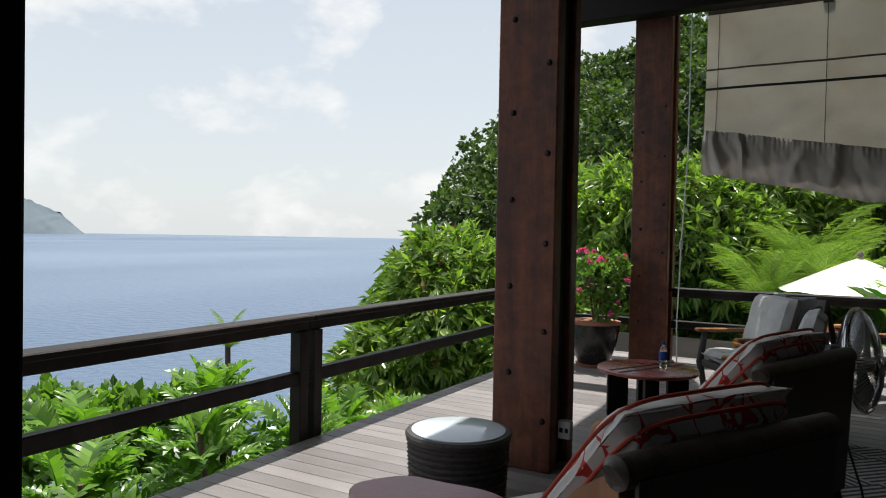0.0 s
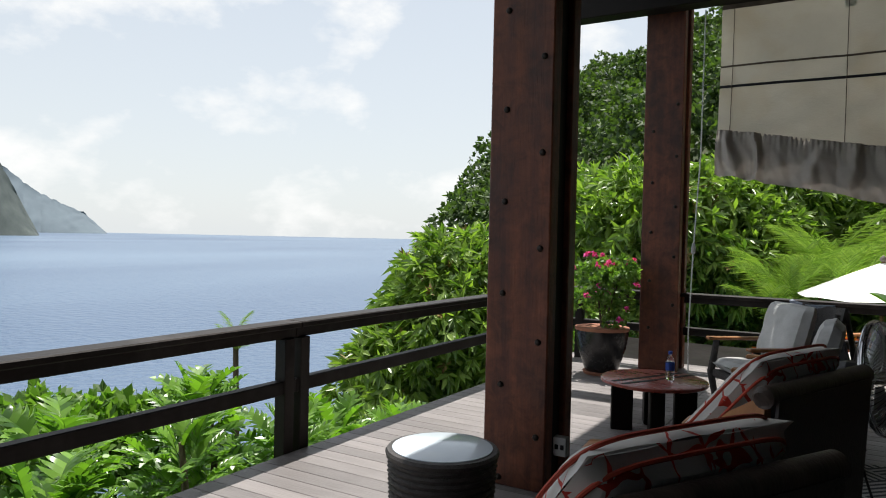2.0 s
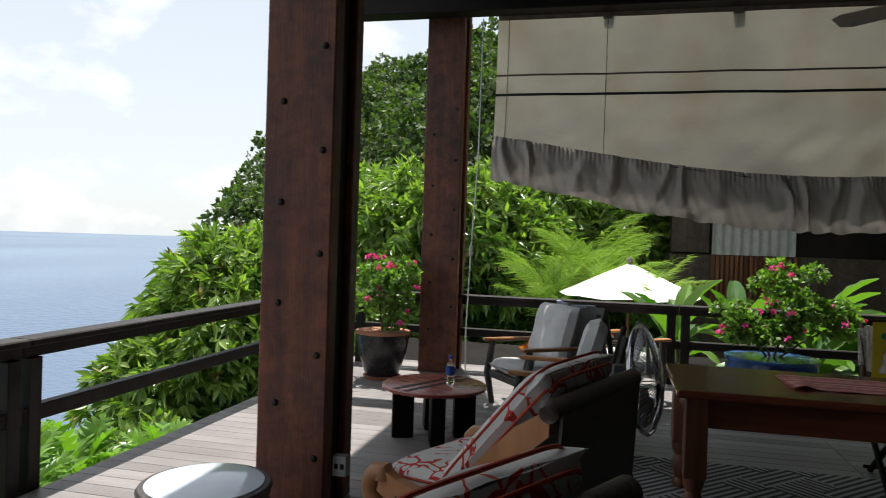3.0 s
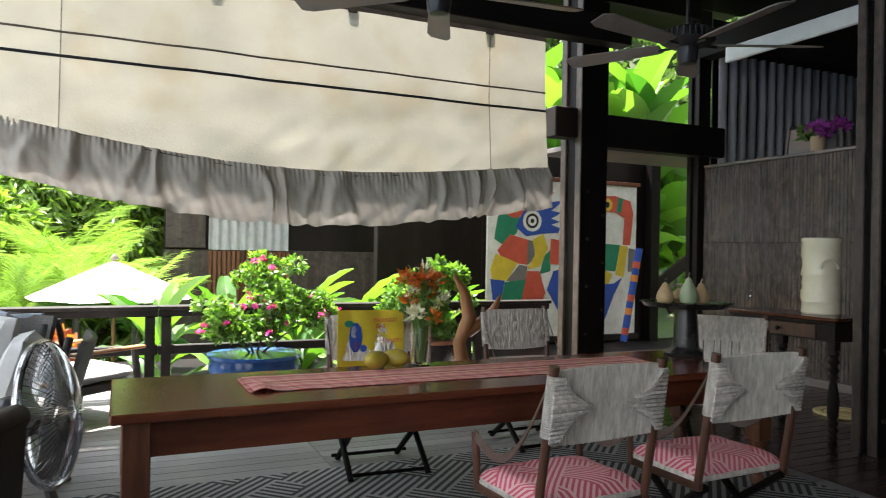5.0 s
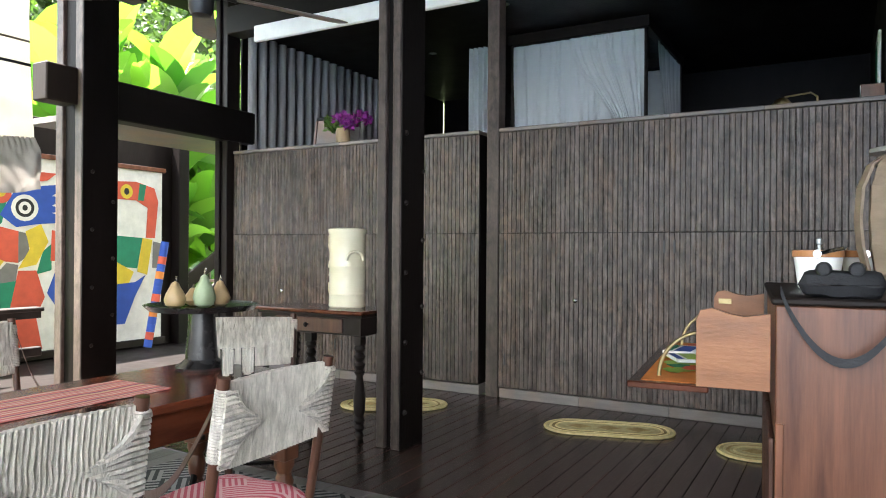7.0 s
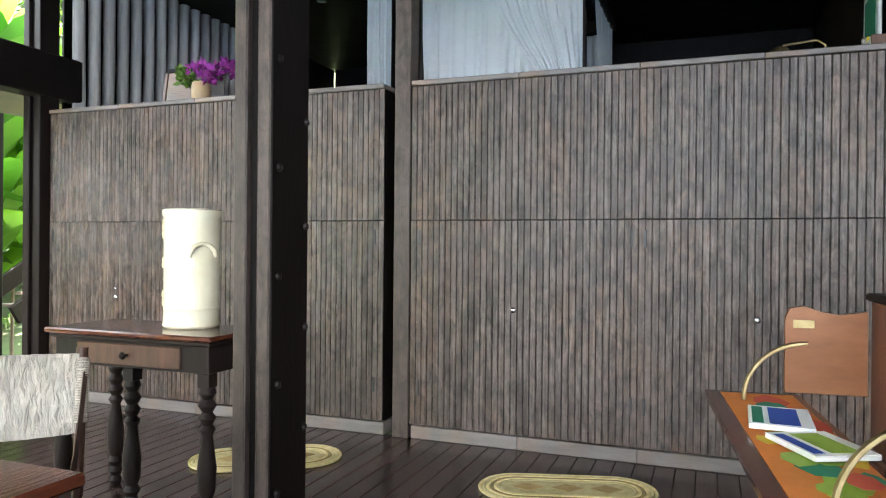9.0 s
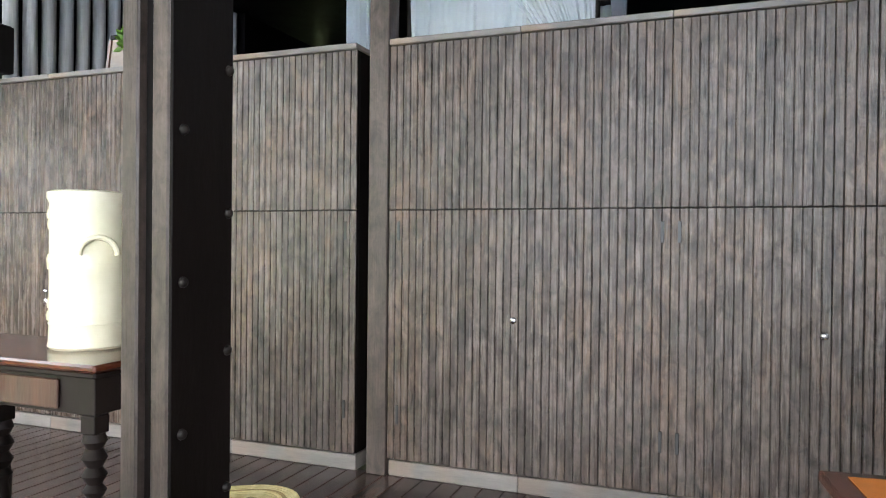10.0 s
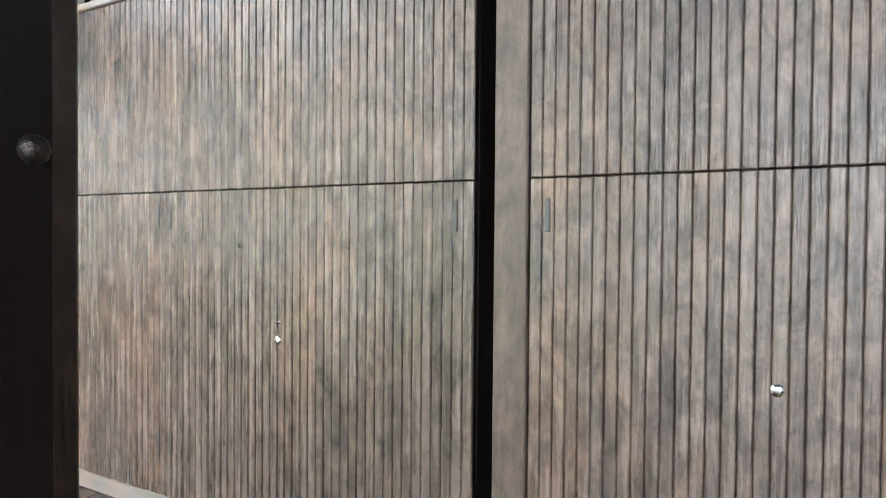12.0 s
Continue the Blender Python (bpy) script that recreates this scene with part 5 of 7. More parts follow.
palm((1.4, 17.5, -1.9), 26, 0.82, 3, 2.1)
palm((2.2, 17.9, -1.9), 26, 0.85, 4, 2.3)
palm((3.1, 18.1, -1.9), 26, 0.80, 5, 2.0)
palm((1.9, 18.7, -1.8), 24, 0.92, 7, 2.5)
palm((-9.4, 15.0, -5.6), 20, 0.42, 6, 4.6, "small palm crown rising from the slope")

# banana and heliconia clumps on the garden side
for i, (x, y, z, s, h) in enumerate(((8.9, 17.5, 0.8, 1.55, 2.6), (9.8, 17.9, 1.0, 1.7, 2.9), (13.4, 18.6, 0.2, 1.9, 3.0), (9.3, 18.8, 1.5, 1.8, 3.0), (14.2, 17.2, -0.3, 2.0, 3.4), (13.2, 17.2, -0.4, 1.7, 5.6), (10.9, 17.3, -0.4, 1.6, 5.2), (12.1, 17.9, -0.4, 1.8, 5.8), (14.4, 18.2, -0.3, 1.7, 5.4), (12.7, 18.6, -0.4, 1.8, 6.0), (11.5, 18.8, -0.4, 1.8, 5.6))):
    leafy_plant("banana_plant", "tall banana plant with broad bright green leaves", (x, y, z - 0.8), 12 if h < 4 else 24, BANANA, s * 0.85, 0.15, h, 70 + i, "banana plant", (35, 80))
for i, (x, y, s) in enumerate(((3.3, 13.9, 0.95), (4.1, 14.2, 1.0), (4.9, 13.8, 0.9), (5.6, 14.0, 1.0), (6.4, 13.7, 0.9), (7.0, 14.1, 1.0), (5.2, 14.9, 1.1))):
    leafy_plant("heliconia_plant", "bright green heliconia clump behind the garden railing", (x, y, -0.4), 14, BLADE, s, 0.2, 0.75, 90 + i, "garden plant", (25, 75))
structure("pavement_garden", Mesh().box(-0.8, 12.0, 12.9, 15.1, -0.8, -0.45, 0.02), SOIL, "planted bed beside the garden railing", "garden bed")

# neighbouring house
house = thing("neighbour_house", "dark timber neighbouring house with corrugated curtain wall", "house", pose(3.6, 19.4, -1.9))
part("wall", Mesh().box(0, 7.0, 0, 0.2, 0, 3.35, 0.01).box(0, 0.2, 0.2, 5, 0, 3.35, 0.01), BROWNPOST, house)
part("concrete_band", Mesh().box(0.02, 0.75, -0.06, -0.002, 3.38, 4.6, 0.01), BROWNPOST, house)
part("roof", Mesh().box(-0.5, 7.6, -0.7, 5.5, 4.62, 4.8, 0.02), BLACKW, house)
part("upper_wall", Mesh().box(0.0, 7.0, 0.02, 0.18, 3.352, 4.618, 0.005), DARK, house)


def corr(u, v):
    return (0.80 + 1.55 * u, -0.05 - 0.03 * math.cos(u * 2 * math.pi * 9), 3.35 + 1.05 * v)


part("corrugated_curtain", Mesh().sheet(corr, 108, 2, 0.004), GREYCUSH, house, "pale corrugated hanging curtain")
for i in range(18):
    part("batten", Mesh().box(0.8 + i * 0.09, 0.86 + i * 0.09, -0.06, -0.002, 2.2, 3.33, 0.004), MAHOGV, house)


# ---- terrace furniture ----
def cushion(w, d, h, puff=0.5):
    """A soft box cushion, x by y by height, centred on its base."""
    m = Mesh()

    def fn(u, v):
        x, y = (u - 0.5) * 2, (v - 0.5) * 2
        k = (max(0.0, 1 - abs(x) ** 6) * max(0.0, 1 - abs(y) ** 6)) ** 0.35
        return (x * w / 2 * (1 - 0.02 * abs(y)), y * d / 2 * (1 - 0.02 * abs(x)), h / 2 + h / 2 * k + 0.01 * noise.noise((x * 2, y * 2, w)))

    def under(u, v):
        p = fn(1 - u, v)
        return (p[0], p[1], h - p[2])
    return m.sheet(fn, 16, 16).sheet(under, 16, 16)


def lounge_chair(at):
    """Low planter's chair: curved side boards, dark sling, round top bar; it faces +x."""
    c = thing("lounge_chair", "low teak lounge chair with dark sling and coral print cushion", "lounge chair", at, "lounge chairs on the terrace")
    part("top_bar", Mesh().tube([(0, -0.44, 0.955), (0, -0.43, 0.96), (0, 0.43, 0.96), (0, 0.44, 0.955)], [0.030, 0.042, 0.042, 0.030], 16), BROWNPOST, c, "round dark wooden top bar")
    for s in (-1, 1):
        y = s * 0.395
        top = [(0.0, 0.97), (0.14, 0.88), (0.28, 0.74), (0.42, 0.60), (0.55, 0.54), (0.68, 0.565), (0.76, 0.60)]
        low = [(0.0, 0.87), (0.10, 0.78), (0.22, 0.62), (0.36, 0.48), (0.52, 0.43), (0.68, 0.455), (0.78, 0.50)]
        m = Mesh()
        m.rings([[(a[0], y - 0.025, a[1]), (a[0], y + 0.025, a[1]), (b[0], y + 0.025, b[1]), (b[0], y - 0.025, b[1])] for a, b in zip(top, low)])
        side = part("side_board", m, TEAK, c, "curved honey teak side board")
        part("scroll", Mesh().tube([(0.76, y, 0.55)] + [(0.76 + 0.075 * math.sin(radians(k)), y, 0.545 - 0.02 + 0.075 * math.cos(radians(k)) - 0.02) for k in range(0, 271, 30)], [0.045, 0.045, 0.044, 0.043, 0.042, 0.04, 0.038, 0.034, 0.03, 0.026, 0.022], 10), TEAK, side)
        part("leg", Mesh().tube([(0.14, y, 0.72), (0.05, y, 0.35), (-0.06, y, 0.0)], [0.034, 0.034, 0.028], 10), DARK, c)
        part("leg", Mesh().tube([(0.66, y, 0.50), (0.68, y, 0.25), (0.74, y, 0.0)], [0.034, 0.034, 0.028], 10), DARK, c)
    part("cross_bar", Mesh().tube([(0.0, -0.39, 0.22), (0.0, 0.39, 0.22)], 0.02, 8), DARK, c)

    def sling(u, v):
        x = 0.01 + 0.72 * v
        z = 0.93 - 0.95 * v + 0.62 * v * v * 0.9
        return (x, (u - 0.5) * 0.73, z - 0.06 * math.sin(math.pi * v) * math.sin(math.pi * u))
    part("sling", Mesh().sheet(sling, 10, 14, 0.012), SLING, c, "near-black leather sling")

    def apron(u, v):
        return (-0.045 + 0.03 * v, (u - 0.5) * 0.80, 0.95 - 0.62 * v)
    part("back_panel", Mesh().sheet(apron, 8, 4, 0.012), SLING, c, "hanging dark leather back panel")
    for nm, mm, w in (("back_cushion", pose(0.235, 0, 0.745) @ pose(0, 0, 0, 0, 50, 0), 0.74), ("seat_cushion", pose(0.62, 0, 0.45) @ pose(0, 0, 0, 0, 2, 0), 0.42)):
        q = part(nm, cushion(w, 0.70, 0.15), CORAL, c, "grey cushion printed with red coral")
        q.matrix_basis = mm
        for z in (0.04, 0.11):
            loop = [(w / 2 * 0.985 * math.copysign(abs(math.cos(a)) ** 0.35, math.cos(a)), 0.345 * math.copysign(abs(math.sin(a)) ** 0.35, math.sin(a)), z) for a in [k * 2 * math.pi / 40 for k in range(41)]]
            part("piping", Mesh().tube(loop, 0.006, 6, False), REDPIPE, q, "orange-red piping")
    return c


lounge_chair(pose(2.385, 7.135, 0, 0, 0, 158.8))
lounge_chair(pose(2.275, 5.61, 0, 0, 0, 150.9))


def wicker_table():
    t = thing("wicker_side_table", "round dark wicker side table with frosted glass top", "side table", pose(0.67, 7.09, 0))
    part("basket", Mesh().lathe([(0.245, 0.0), (0.255, 0.02), (0.262, 0.2), (0.275, 0.37), (0.292, 0.385), (0.298, 0.405), (0.288, 0.42), (0.262, 0.422), (0.25, 0.412)], 48), WICKER, t)
    weave = Mesh()
    for k in range(11):
        z = 0.03 + k * 0.034
        r = 0.252 + 0.022 * (z / 0.38)
        weave.tube([((r + 0.006 * (1 if (a + k) % 2 else -0.3)) * math.cos(a * math.pi / 26), (r + 0.006 * (1 if (a + k) % 2 else -0.3)) * math.sin(a * math.pi / 26), z) for a in range(53)], 0.0125, 5, False)
    part("weave", weave, WICKER, t)
    part("glass_top", Mesh().lathe([(0.255, 0.414), (0.262, 0.418), (0.262, 0.426), (0.256, 0.428), (0.001, 0.428)], 48), MIRRORGL, t, "pale frosted glass top")


wicker_table()


def slab_stool():
    t = thing("slab_table", "low mauve-pink stained wood slab table with uneven edge", "side table", pose(1.10, 6.02, 0))
    out = [((0.40 + 0.035 * math.sin(3 * a + 0.6) + 0.02 * math.sin(7 * a)) * math.cos(a), (0.34 + 0.035 * math.sin(3 * a + 0.6) + 0.02 * math.cos(5 * a)) * math.sin(a)) for a in [k * 2 * math.pi / 60 for k in range(60)]]
    part("slab", Mesh().prism(out, 0.36, 0.42, 0.012), MAUVE, t)
    for k in range(3):
        a = k * 2.094 + 0.4
        part("leg", Mesh().tube([(0.2 * math.cos(a), 0.18 * math.sin(a), 0.36), (0.25 * math.cos(a), 0.22 * math.sin(a), 0.0)], [0.04, 0.03], 10), MAUVE, t)


slab_stool()


def coffee_table():
    t = thing("coffee_table", "round red lacquered coffee table on chunky black legs", "coffee table", pose(1.10, 9.66, 0))
    part("tabletop", Mesh().lathe([(0.40, 0.385), (0.415, 0.392), (0.415, 0.412), (0.40, 0.42), (0.001, 0.42)], 56), REDTOP, t)
    for y in (-0.05, 0.06):
        part("inlay_stripe", Mesh().box(-0.39, 0.39, y - 0.022, y + 0.022, 0.4203, 0.4215, 0.0004, pose(0, 0, 0, 0, 0, 62)), BLACKW, t, "dark inlaid stripe")
    for k in range(4):
        m = pose(0, 0, 0, 0, 0, 20 + 90 * k)
        part("leg", Mesh().box(0.16, 0.33, -0.055, 0.055, 0, 0.384, 0.008, m), BLACKW, t)


coffee_table()
bot = thing("water_bottle", "clear plastic water bottle with blue cap and label", "bottle", pose(1.22, 9.68, 0.4218))
part("bottle_body", Mesh().lathe([(0.030, 0), (0.034, 0.006), (0.034, 0.05), (0.031, 0.06), (0.034, 0.07), (0.034, 0.14), (0.026, 0.17), (0.014, 0.19), (0.013, 0.2)], 20), CLEAR, bot)
part("label", Mesh().lathe([(0.0348, 0.075), (0.0352, 0.08), (0.0352, 0.13), (0.0348, 0.135)], 20, (0, 0, 0), False), P_BLUE, bot, "blue and white paper label")
part("cap", Mesh().lathe([(0.0155, 0.201), (0.016, 0.204), (0.016, 0.222), (0.012, 0.226), (0.001, 0.226)], 16), P_BLUE, bot)


def pedestal_fan():
    f = thing("pedestal_fan", "chrome pedestal fan with wire cage and black motor", "fan", pose(2.46, 7.86, 0))
    part("base", Mesh().lathe([(0.20, 0), (0.205, 0.012), (0.19, 0.03), (0.05, 0.05), (0.03, 0.08)], 32), BLACKMET, f)
    part("pole", Mesh().tube([(0, 0, 0.06), (0, 0, 0.85)], 0.016, 12), CHROME, f)
    part("collar", Mesh().lathe([(0.026, 0.45), (0.028, 0.46), (0.028, 0.52), (0.02, 0.53)], 14), BLACKMET, f)
    m = pose(0.14, -0.02, 0.90) @ pose(0, 0, 0, 0, 82, -16)
    part("motor", Mesh().rings([[m @ Vector((r * math.cos(a), r * math.sin(a), z)) for a in [k * math.pi / 8 for k in range(16)]] for r, z in ((0.03, -0.20), (0.075, -0.18), (0.085, -0.12), (0.075, -0.06), (0.05, -0.04))]), BLACKMET, f)
    cage = part("cage", Mesh().tube([m @ Vector((0.2675 * math.cos(a), 0.2675 * math.sin(a), 0.01)) for a in [k * math.pi / 24 for k in range(49)]], 0.006, 6, False), CHROME, f)
    for r, z in ((0.265, 0.0), (0.262, 0.02)):
        part("ring", Mesh().tube([m @ Vector((r * math.cos(a), r * math.sin(a), z)) for a in [k * math.pi / 24 for k in range(49)]], 0.005, 5, False), CHROME, cage)
    for k in range(64):
        a = k * math.pi / 32
        for zc, s in ((0.085, 1), (-0.06, -1)):
            pts = [m @ Vector((r * math.cos(a), r * math.sin(a), 0.01 + (zc - 0.01) * (1 - (r / 0.265) ** 2.2) ** 0.7)) for r in (0.04, 0.12, 0.19, 0.24, 0.264)]
            part("wire", Mesh().tube(pts, 0.0020, 4), CHROME, cage)
    for k in range(3):
        def vane(u, v, k=k):
            r = 0.04 + 0.19 * u
            a = radians(120 * k) + (v - 0.5) * 1.35 * (0.5 + 0.5 * u)
            return m @ Vector((r * math.cos(a), r * math.sin(a), 0.03 * (v - 0.5)))
        part("blade", Mesh().sheet(vane, 6, 8, 0.003), STEELGREY, f)
    part("cable", Mesh().tube([m @ Vector((0.0, 0.06, -0.18)), (0.05, -0.10, 0.6), (0.16, -0.06, 0.25), (0.2, 0.02, 0.03), (0.05, 0.18, 0.055)], 0.006, 6), BLACKCL, f)


pedestal_fan()


def garden_armchair(at, back_mat, label, cushioned=True):
    c = thing("terrace_armchair", label, "armchair", at, "cushioned terrace armchairs")
    for s in (-1, 1):
        part("arm", Mesh().box(-0.32, 0.40, s * 0.36 - 0.04, s * 0.36 + 0.04, 0.60, 0.63, 0.008), TEAK, c, "flat teak armrest")
        part("front_leg", Mesh().tube([(0.30, s * 0.35, 0.0), (0.36, s * 0.35, 0.3), (0.31, s * 0.35, 0.60)], [0.028, 0.036, 0.03], 8), WICKER, c)
        part("back_leg", Mesh().tube([(-0.42, s * 0.33, 0.0), (-0.30, s * 0.33, 0.38), (-0.42, s * 0.33, 0.92)], [0.028, 0.03, 0.024], 8), WICKER, c)
    part("seat_frame", Mesh().box(-0.34, 0.36, -0.33, 0.33, 0.26, 0.33, 0.012), WICKER, c)
    bk = part("backrest", Mesh().sheet(lambda u, v: (-0.05 * math.sin(math.pi * u), (u - 0.5) * (0.70 - 0.10 * v), 0.66 * v), 14, 8, 0.03), back_mat, c, "woven backrest")
    bk.matrix_basis = pose(-0.33, 0, 0.34) @ pose(0, 0, 0, 0, -16, 0)
    q = part("seat_cushion", cushion(0.68, 0.62, 0.13), GREYCUSH, c, "pale grey seat cushion")
    q.matrix_basis = pose(0.04, 0, 0.33)
    if cushioned:
        q = part("back_cushion", cushion(0.54, 0.62, 0.17), GREYCUSH, c, "pale grey back cushion")
        q.matrix_basis = pose(-0.24, 0, 0.70) @ pose(0, 0, 0, 0, 74, 0)
    return c


garden_armchair(pose(1.80, 10.90, 0, 0, 0, 217), WICKER, "dark wicker terrace armchair with pale grey cushions by the railing")
garden_armchair(pose(2.50, 11.80, 0, 0, 0, 40), GREYCUSHD, "dark wicker terrace armchair with blue-grey woven back", False)
garden_armchair(pose(2.13, 9.68, 0, 0, 0, 180), WICKER, "dark wicker terrace armchair with grey cushions beside the fan")


# parasol in the garden
def parasol():
    p = thing("parasol", "white cloth parasol open in the garden", "parasol", pose(2.76, 17.2, -1.6))
    part("pole", Mesh().tube([(0, 0, -0.3), (0, 0, 2.86)], 0.028, 10), TEAK, p)
    part("finial", Mesh().lathe([(0.03, 2.86), (0.055, 2.89), (0.05, 2.93), (0.01, 2.97)], 12), GREYWOOD, p)
    n, R = 8, 1.22
    can = Mesh()

    def fn(u, v):
        a = 2 * math.pi * u
        seg = abs(((u * n) % 1) - 0.5) * 2
        r = R * v * (0.93 + 0.07 * seg)
        return (r * math.cos(a), r * math.sin(a), 2.86 - 0.56 * v ** 1.05 - 0.035 * (1 - seg) * v)
    can.sheet(fn, 64, 10)
    part("canopy", can, UMBR, p)
    for k in range(n):
        a = 2 * math.pi * (k / n)
        part("rib", Mesh().tube([(0, 0, 2.82), (R * 0.98 * math.cos(a), R * 0.98 * math.sin(a), 2.27)], 0.012, 6), TEAK, p)


parasol()
structure("terrace_pool", Mesh().box(-3.0, 4.5, 14.6, 16.6, -1.75, -1.55, 0.02), POOLW, "small bright blue pool behind the railing", "pool")


# ---- pots and flowers ----
def potted(name, label, at, prof, mat, blobs, leaves, size, lmat, petals, pmat, seed, saucer=False):
    p = thing(name, label, "potted plant", pose(*at))
    pot = part("pot", Mesh().lathe(prof, 36), mat, p)
    part("soil", Mesh().lathe([(prof[-1][0] - 0.005, prof[-1][1] + 0.01), (0.001, prof[-1][1] + 0.02)], 24), SOIL, p)
    rim = max(z for r, z in prof)
    rr = max(r for r, z in prof)
    part("rim", Mesh().lathe([(rr - 0.04, rim - 0.015), (rr + 0.008, rim - 0.02), (rr + 0.01, rim + 0.012), (rr - 0.035, rim + 0.015)], 36), TERRA if mat is not BLUEGL else BLUEGL, pot, "terracotta rim" if mat is not BLUEGL else "")
    if saucer:
        part("saucer", Mesh().lathe([(prof[0][0] + 0.03, 0.0), (prof[0][0] + 0.05, 0.035), (prof[0][0] + 0.01, 0.036)], 28), TERRA, p)
    g = random.Random(seed)
    sprays = []
    for c, r in blobs:
        for k in range(9):
            d = Vector((g.gauss(0, 1), g.gauss(0, 1), g.gauss(0.35, 1))).normalized() * g.uniform(0.35, 1.15)
            s = g.uniform(0.22, 0.42)
            sprays.append(((c[0] + d.x * r[0], c[1] + d.y * r[1], c[2] + d.z * r[2]), (r[0] * s, r[1] * s, r[2] * s * 1.1)))
    V, F = leaf_cloud(sprays, leaves, size, size * 0.33, 0.1, seed, tufts=3)
    fo = new("foliage", np_mesh("foliage", V, F, lmat))
    fo.parent = p
    g = random.Random(seed)
    for c, r in blobs:
        part("stem", Mesh().tube([(0, 0, rim - 0.05), (c[0] * 0.5, c[1] * 0.5, (rim + c[2]) / 2), c], [0.014, 0.010, 0.005], 6), BARK, p)
    for k in range(petals):
        c, r = blobs[g.randrange(len(blobs))]
        a, e = g.uniform(0, 6.283), g.uniform(-0.5, 1.3)
        d = Vector((math.cos(a) * math.cos(e), math.sin(a) * math.cos(e), math.sin(e)))
        q = Vector(c) + Vector((d.x * r[0], d.y * r[1], d.z * r[2])) * g.uniform(0.95, 1.3)
        V, F = leaf_cloud([((0, 0, 0), (0.016, 0.016, 0.016))], 20, 0.032, 0.014, 0, seed + k, tufts=2)
        fl = new("blossom", np_mesh("blossom", V, F, pmat))
        fl.parent = p
        fl.matrix_basis = pose(*q)
    return p


BLACKPOT = [(0.16, 0.02), (0.19, 0.06), (0.27, 0.30), (0.295, 0.46), (0.29, 0.52), (0.25, 0.52), (0.245, 0.47)]
potted("bougainvillea_pot", "black glazed pot with pink flowering bougainvillea by the post", (-0.02, 11.75, 0), BLACKPOT, BLACKCLAY, [((0, 0, 0.72), (0.30, 0.30, 0.24)), ((0.05, 0, 0.98), (0.30, 0.28, 0.26)), ((-0.12, 0.05, 1.15), (0.22, 0.2, 0.2)), ((0.2, 0, 1.12), (0.18, 0.18, 0.18))], 3000, 0.06, LEAF_BUSH, 26, PETAL, 5, True)
BLUEPOT = [(0.24, 0.0), (0.30, 0.04), (0.43, 0.22), (0.45, 0.34), (0.42, 0.44), (0.38, 0.45), (0.37, 0.40)]
potted("blue_flower_pot", "wide blue glazed pot with pink flowering shrub at the railing", (4.08, 12.12, 0), BLUEPOT, BLUEGL, [((-0.30, 0, 0.72), (0.34, 0.3, 0.26)), ((0.15, 0, 0.85), (0.46, 0.35, 0.34)), ((0.25, 0, 1.15), (0.34, 0.3, 0.30)), ((0.55, 0, 0.8), (0.30, 0.25, 0.22)), ((-0.1, -0.1, 0.62), (0.4, 0.3, 0.2))], 5200, 0.062, LEAF_BUSH, 30, PETAL, 6)
potted("dark_plant_pot", "dark pot with leafy green shrub behind the chairs", (6.0, 12.1, 0), BLACKPOT, BLACKCLAY, [((0, 0, 0.75), (0.4, 0.3, 0.26)), ((-0.3, 0, 1.0), (0.36, 0.3, 0.3)), ((0.2, 0, 1.1), (0.3, 0.3, 0.3))], 3600, 0.08, LEAF_BUSH, 4, PETAL_W, 7)

# red-leaved garden shrubs past the railing
for i, (x, y, z) in enumerate(((1.7, 13.7, -0.1), (2.2, 13.9, 0.05))):
    s = thing("croton_shrub", "orange-red leaved croton shrub outside the railing", "shrub", pose(x, y, -0.6))
    V, F = leaf_cloud([((0, 0, 0.6 + z), (0.3, 0.3, 0.4))], 500, 0.14, 0.04, 0.1, 300 + i, tufts=3)
    o = new("foliage", np_mesh("foliage", V, F, leafy("croton_leaf", (0.25, 0.03, 0.015), (0.45, 0.14, 0.04))))
    o.parent = s
    part("stem", Mesh().tube([(0, 0, 0), (0, 0, 0.8 + z)], 0.02, 6), BARK, s)


# ---- things on the dining table ----
stand = thing("fruit_stand", "black turned pedestal dish on the dining table", "pedestal dish", pose(6.62, 8.88, 0.7905))
part("pedestal", Mesh().lathe([(0.15, 0), (0.155, 0.015), (0.13, 0.03), (0.095, 0.06), (0.085, 0.2), (0.075, 0.33), (0.11, 0.345)], 32), BLACKCLAY, stand)
part("dish", Mesh().lathe([(0.11, 0.346), (0.30, 0.352), (0.335, 0.385), (0.325, 0.388), (0.28, 0.366), (0.001, 0.362)], 48), BLACKCLAY, stand)
for i, (x, y, mat, s, h) in enumerate(((-0.15, 0.06, PEARBRN, 1.0, 1), (-0.02, -0.04, PEARGRN, 1.05, 1.25), (0.12, -0.02, PEARBRN, 1.0, 1), (0.20, 0.08, PEARBRN, 0.8, 0.55), (0.05, 0.14, PEARBRN, 0.9, 0.7))):
    p = thing("ceramic_pear", "glazed pear ornament standing on the black dish", "pear ornament", pose(6.62 + x, 8.88 + y, 0.7905 + 0.3665), "pears on the pedestal dish")
    part("pear_body", Mesh().lathe([(0.02 * s, 0), (0.052 * s, 0.018), (0.064 * s, 0.05 * h), (0.052 * s, 0.09 * h), (0.028 * s, 0.13 * h), (0.020 * s, 0.15 * h), (0.003, 0.16 * h)], 24), mat, p)
    part("stalk", Mesh().tube([(0, 0, 0.157 * h), (0.01, 0, 0.19 * h)], 0.005, 6), CLEAR if i < 3 else BARK, p)
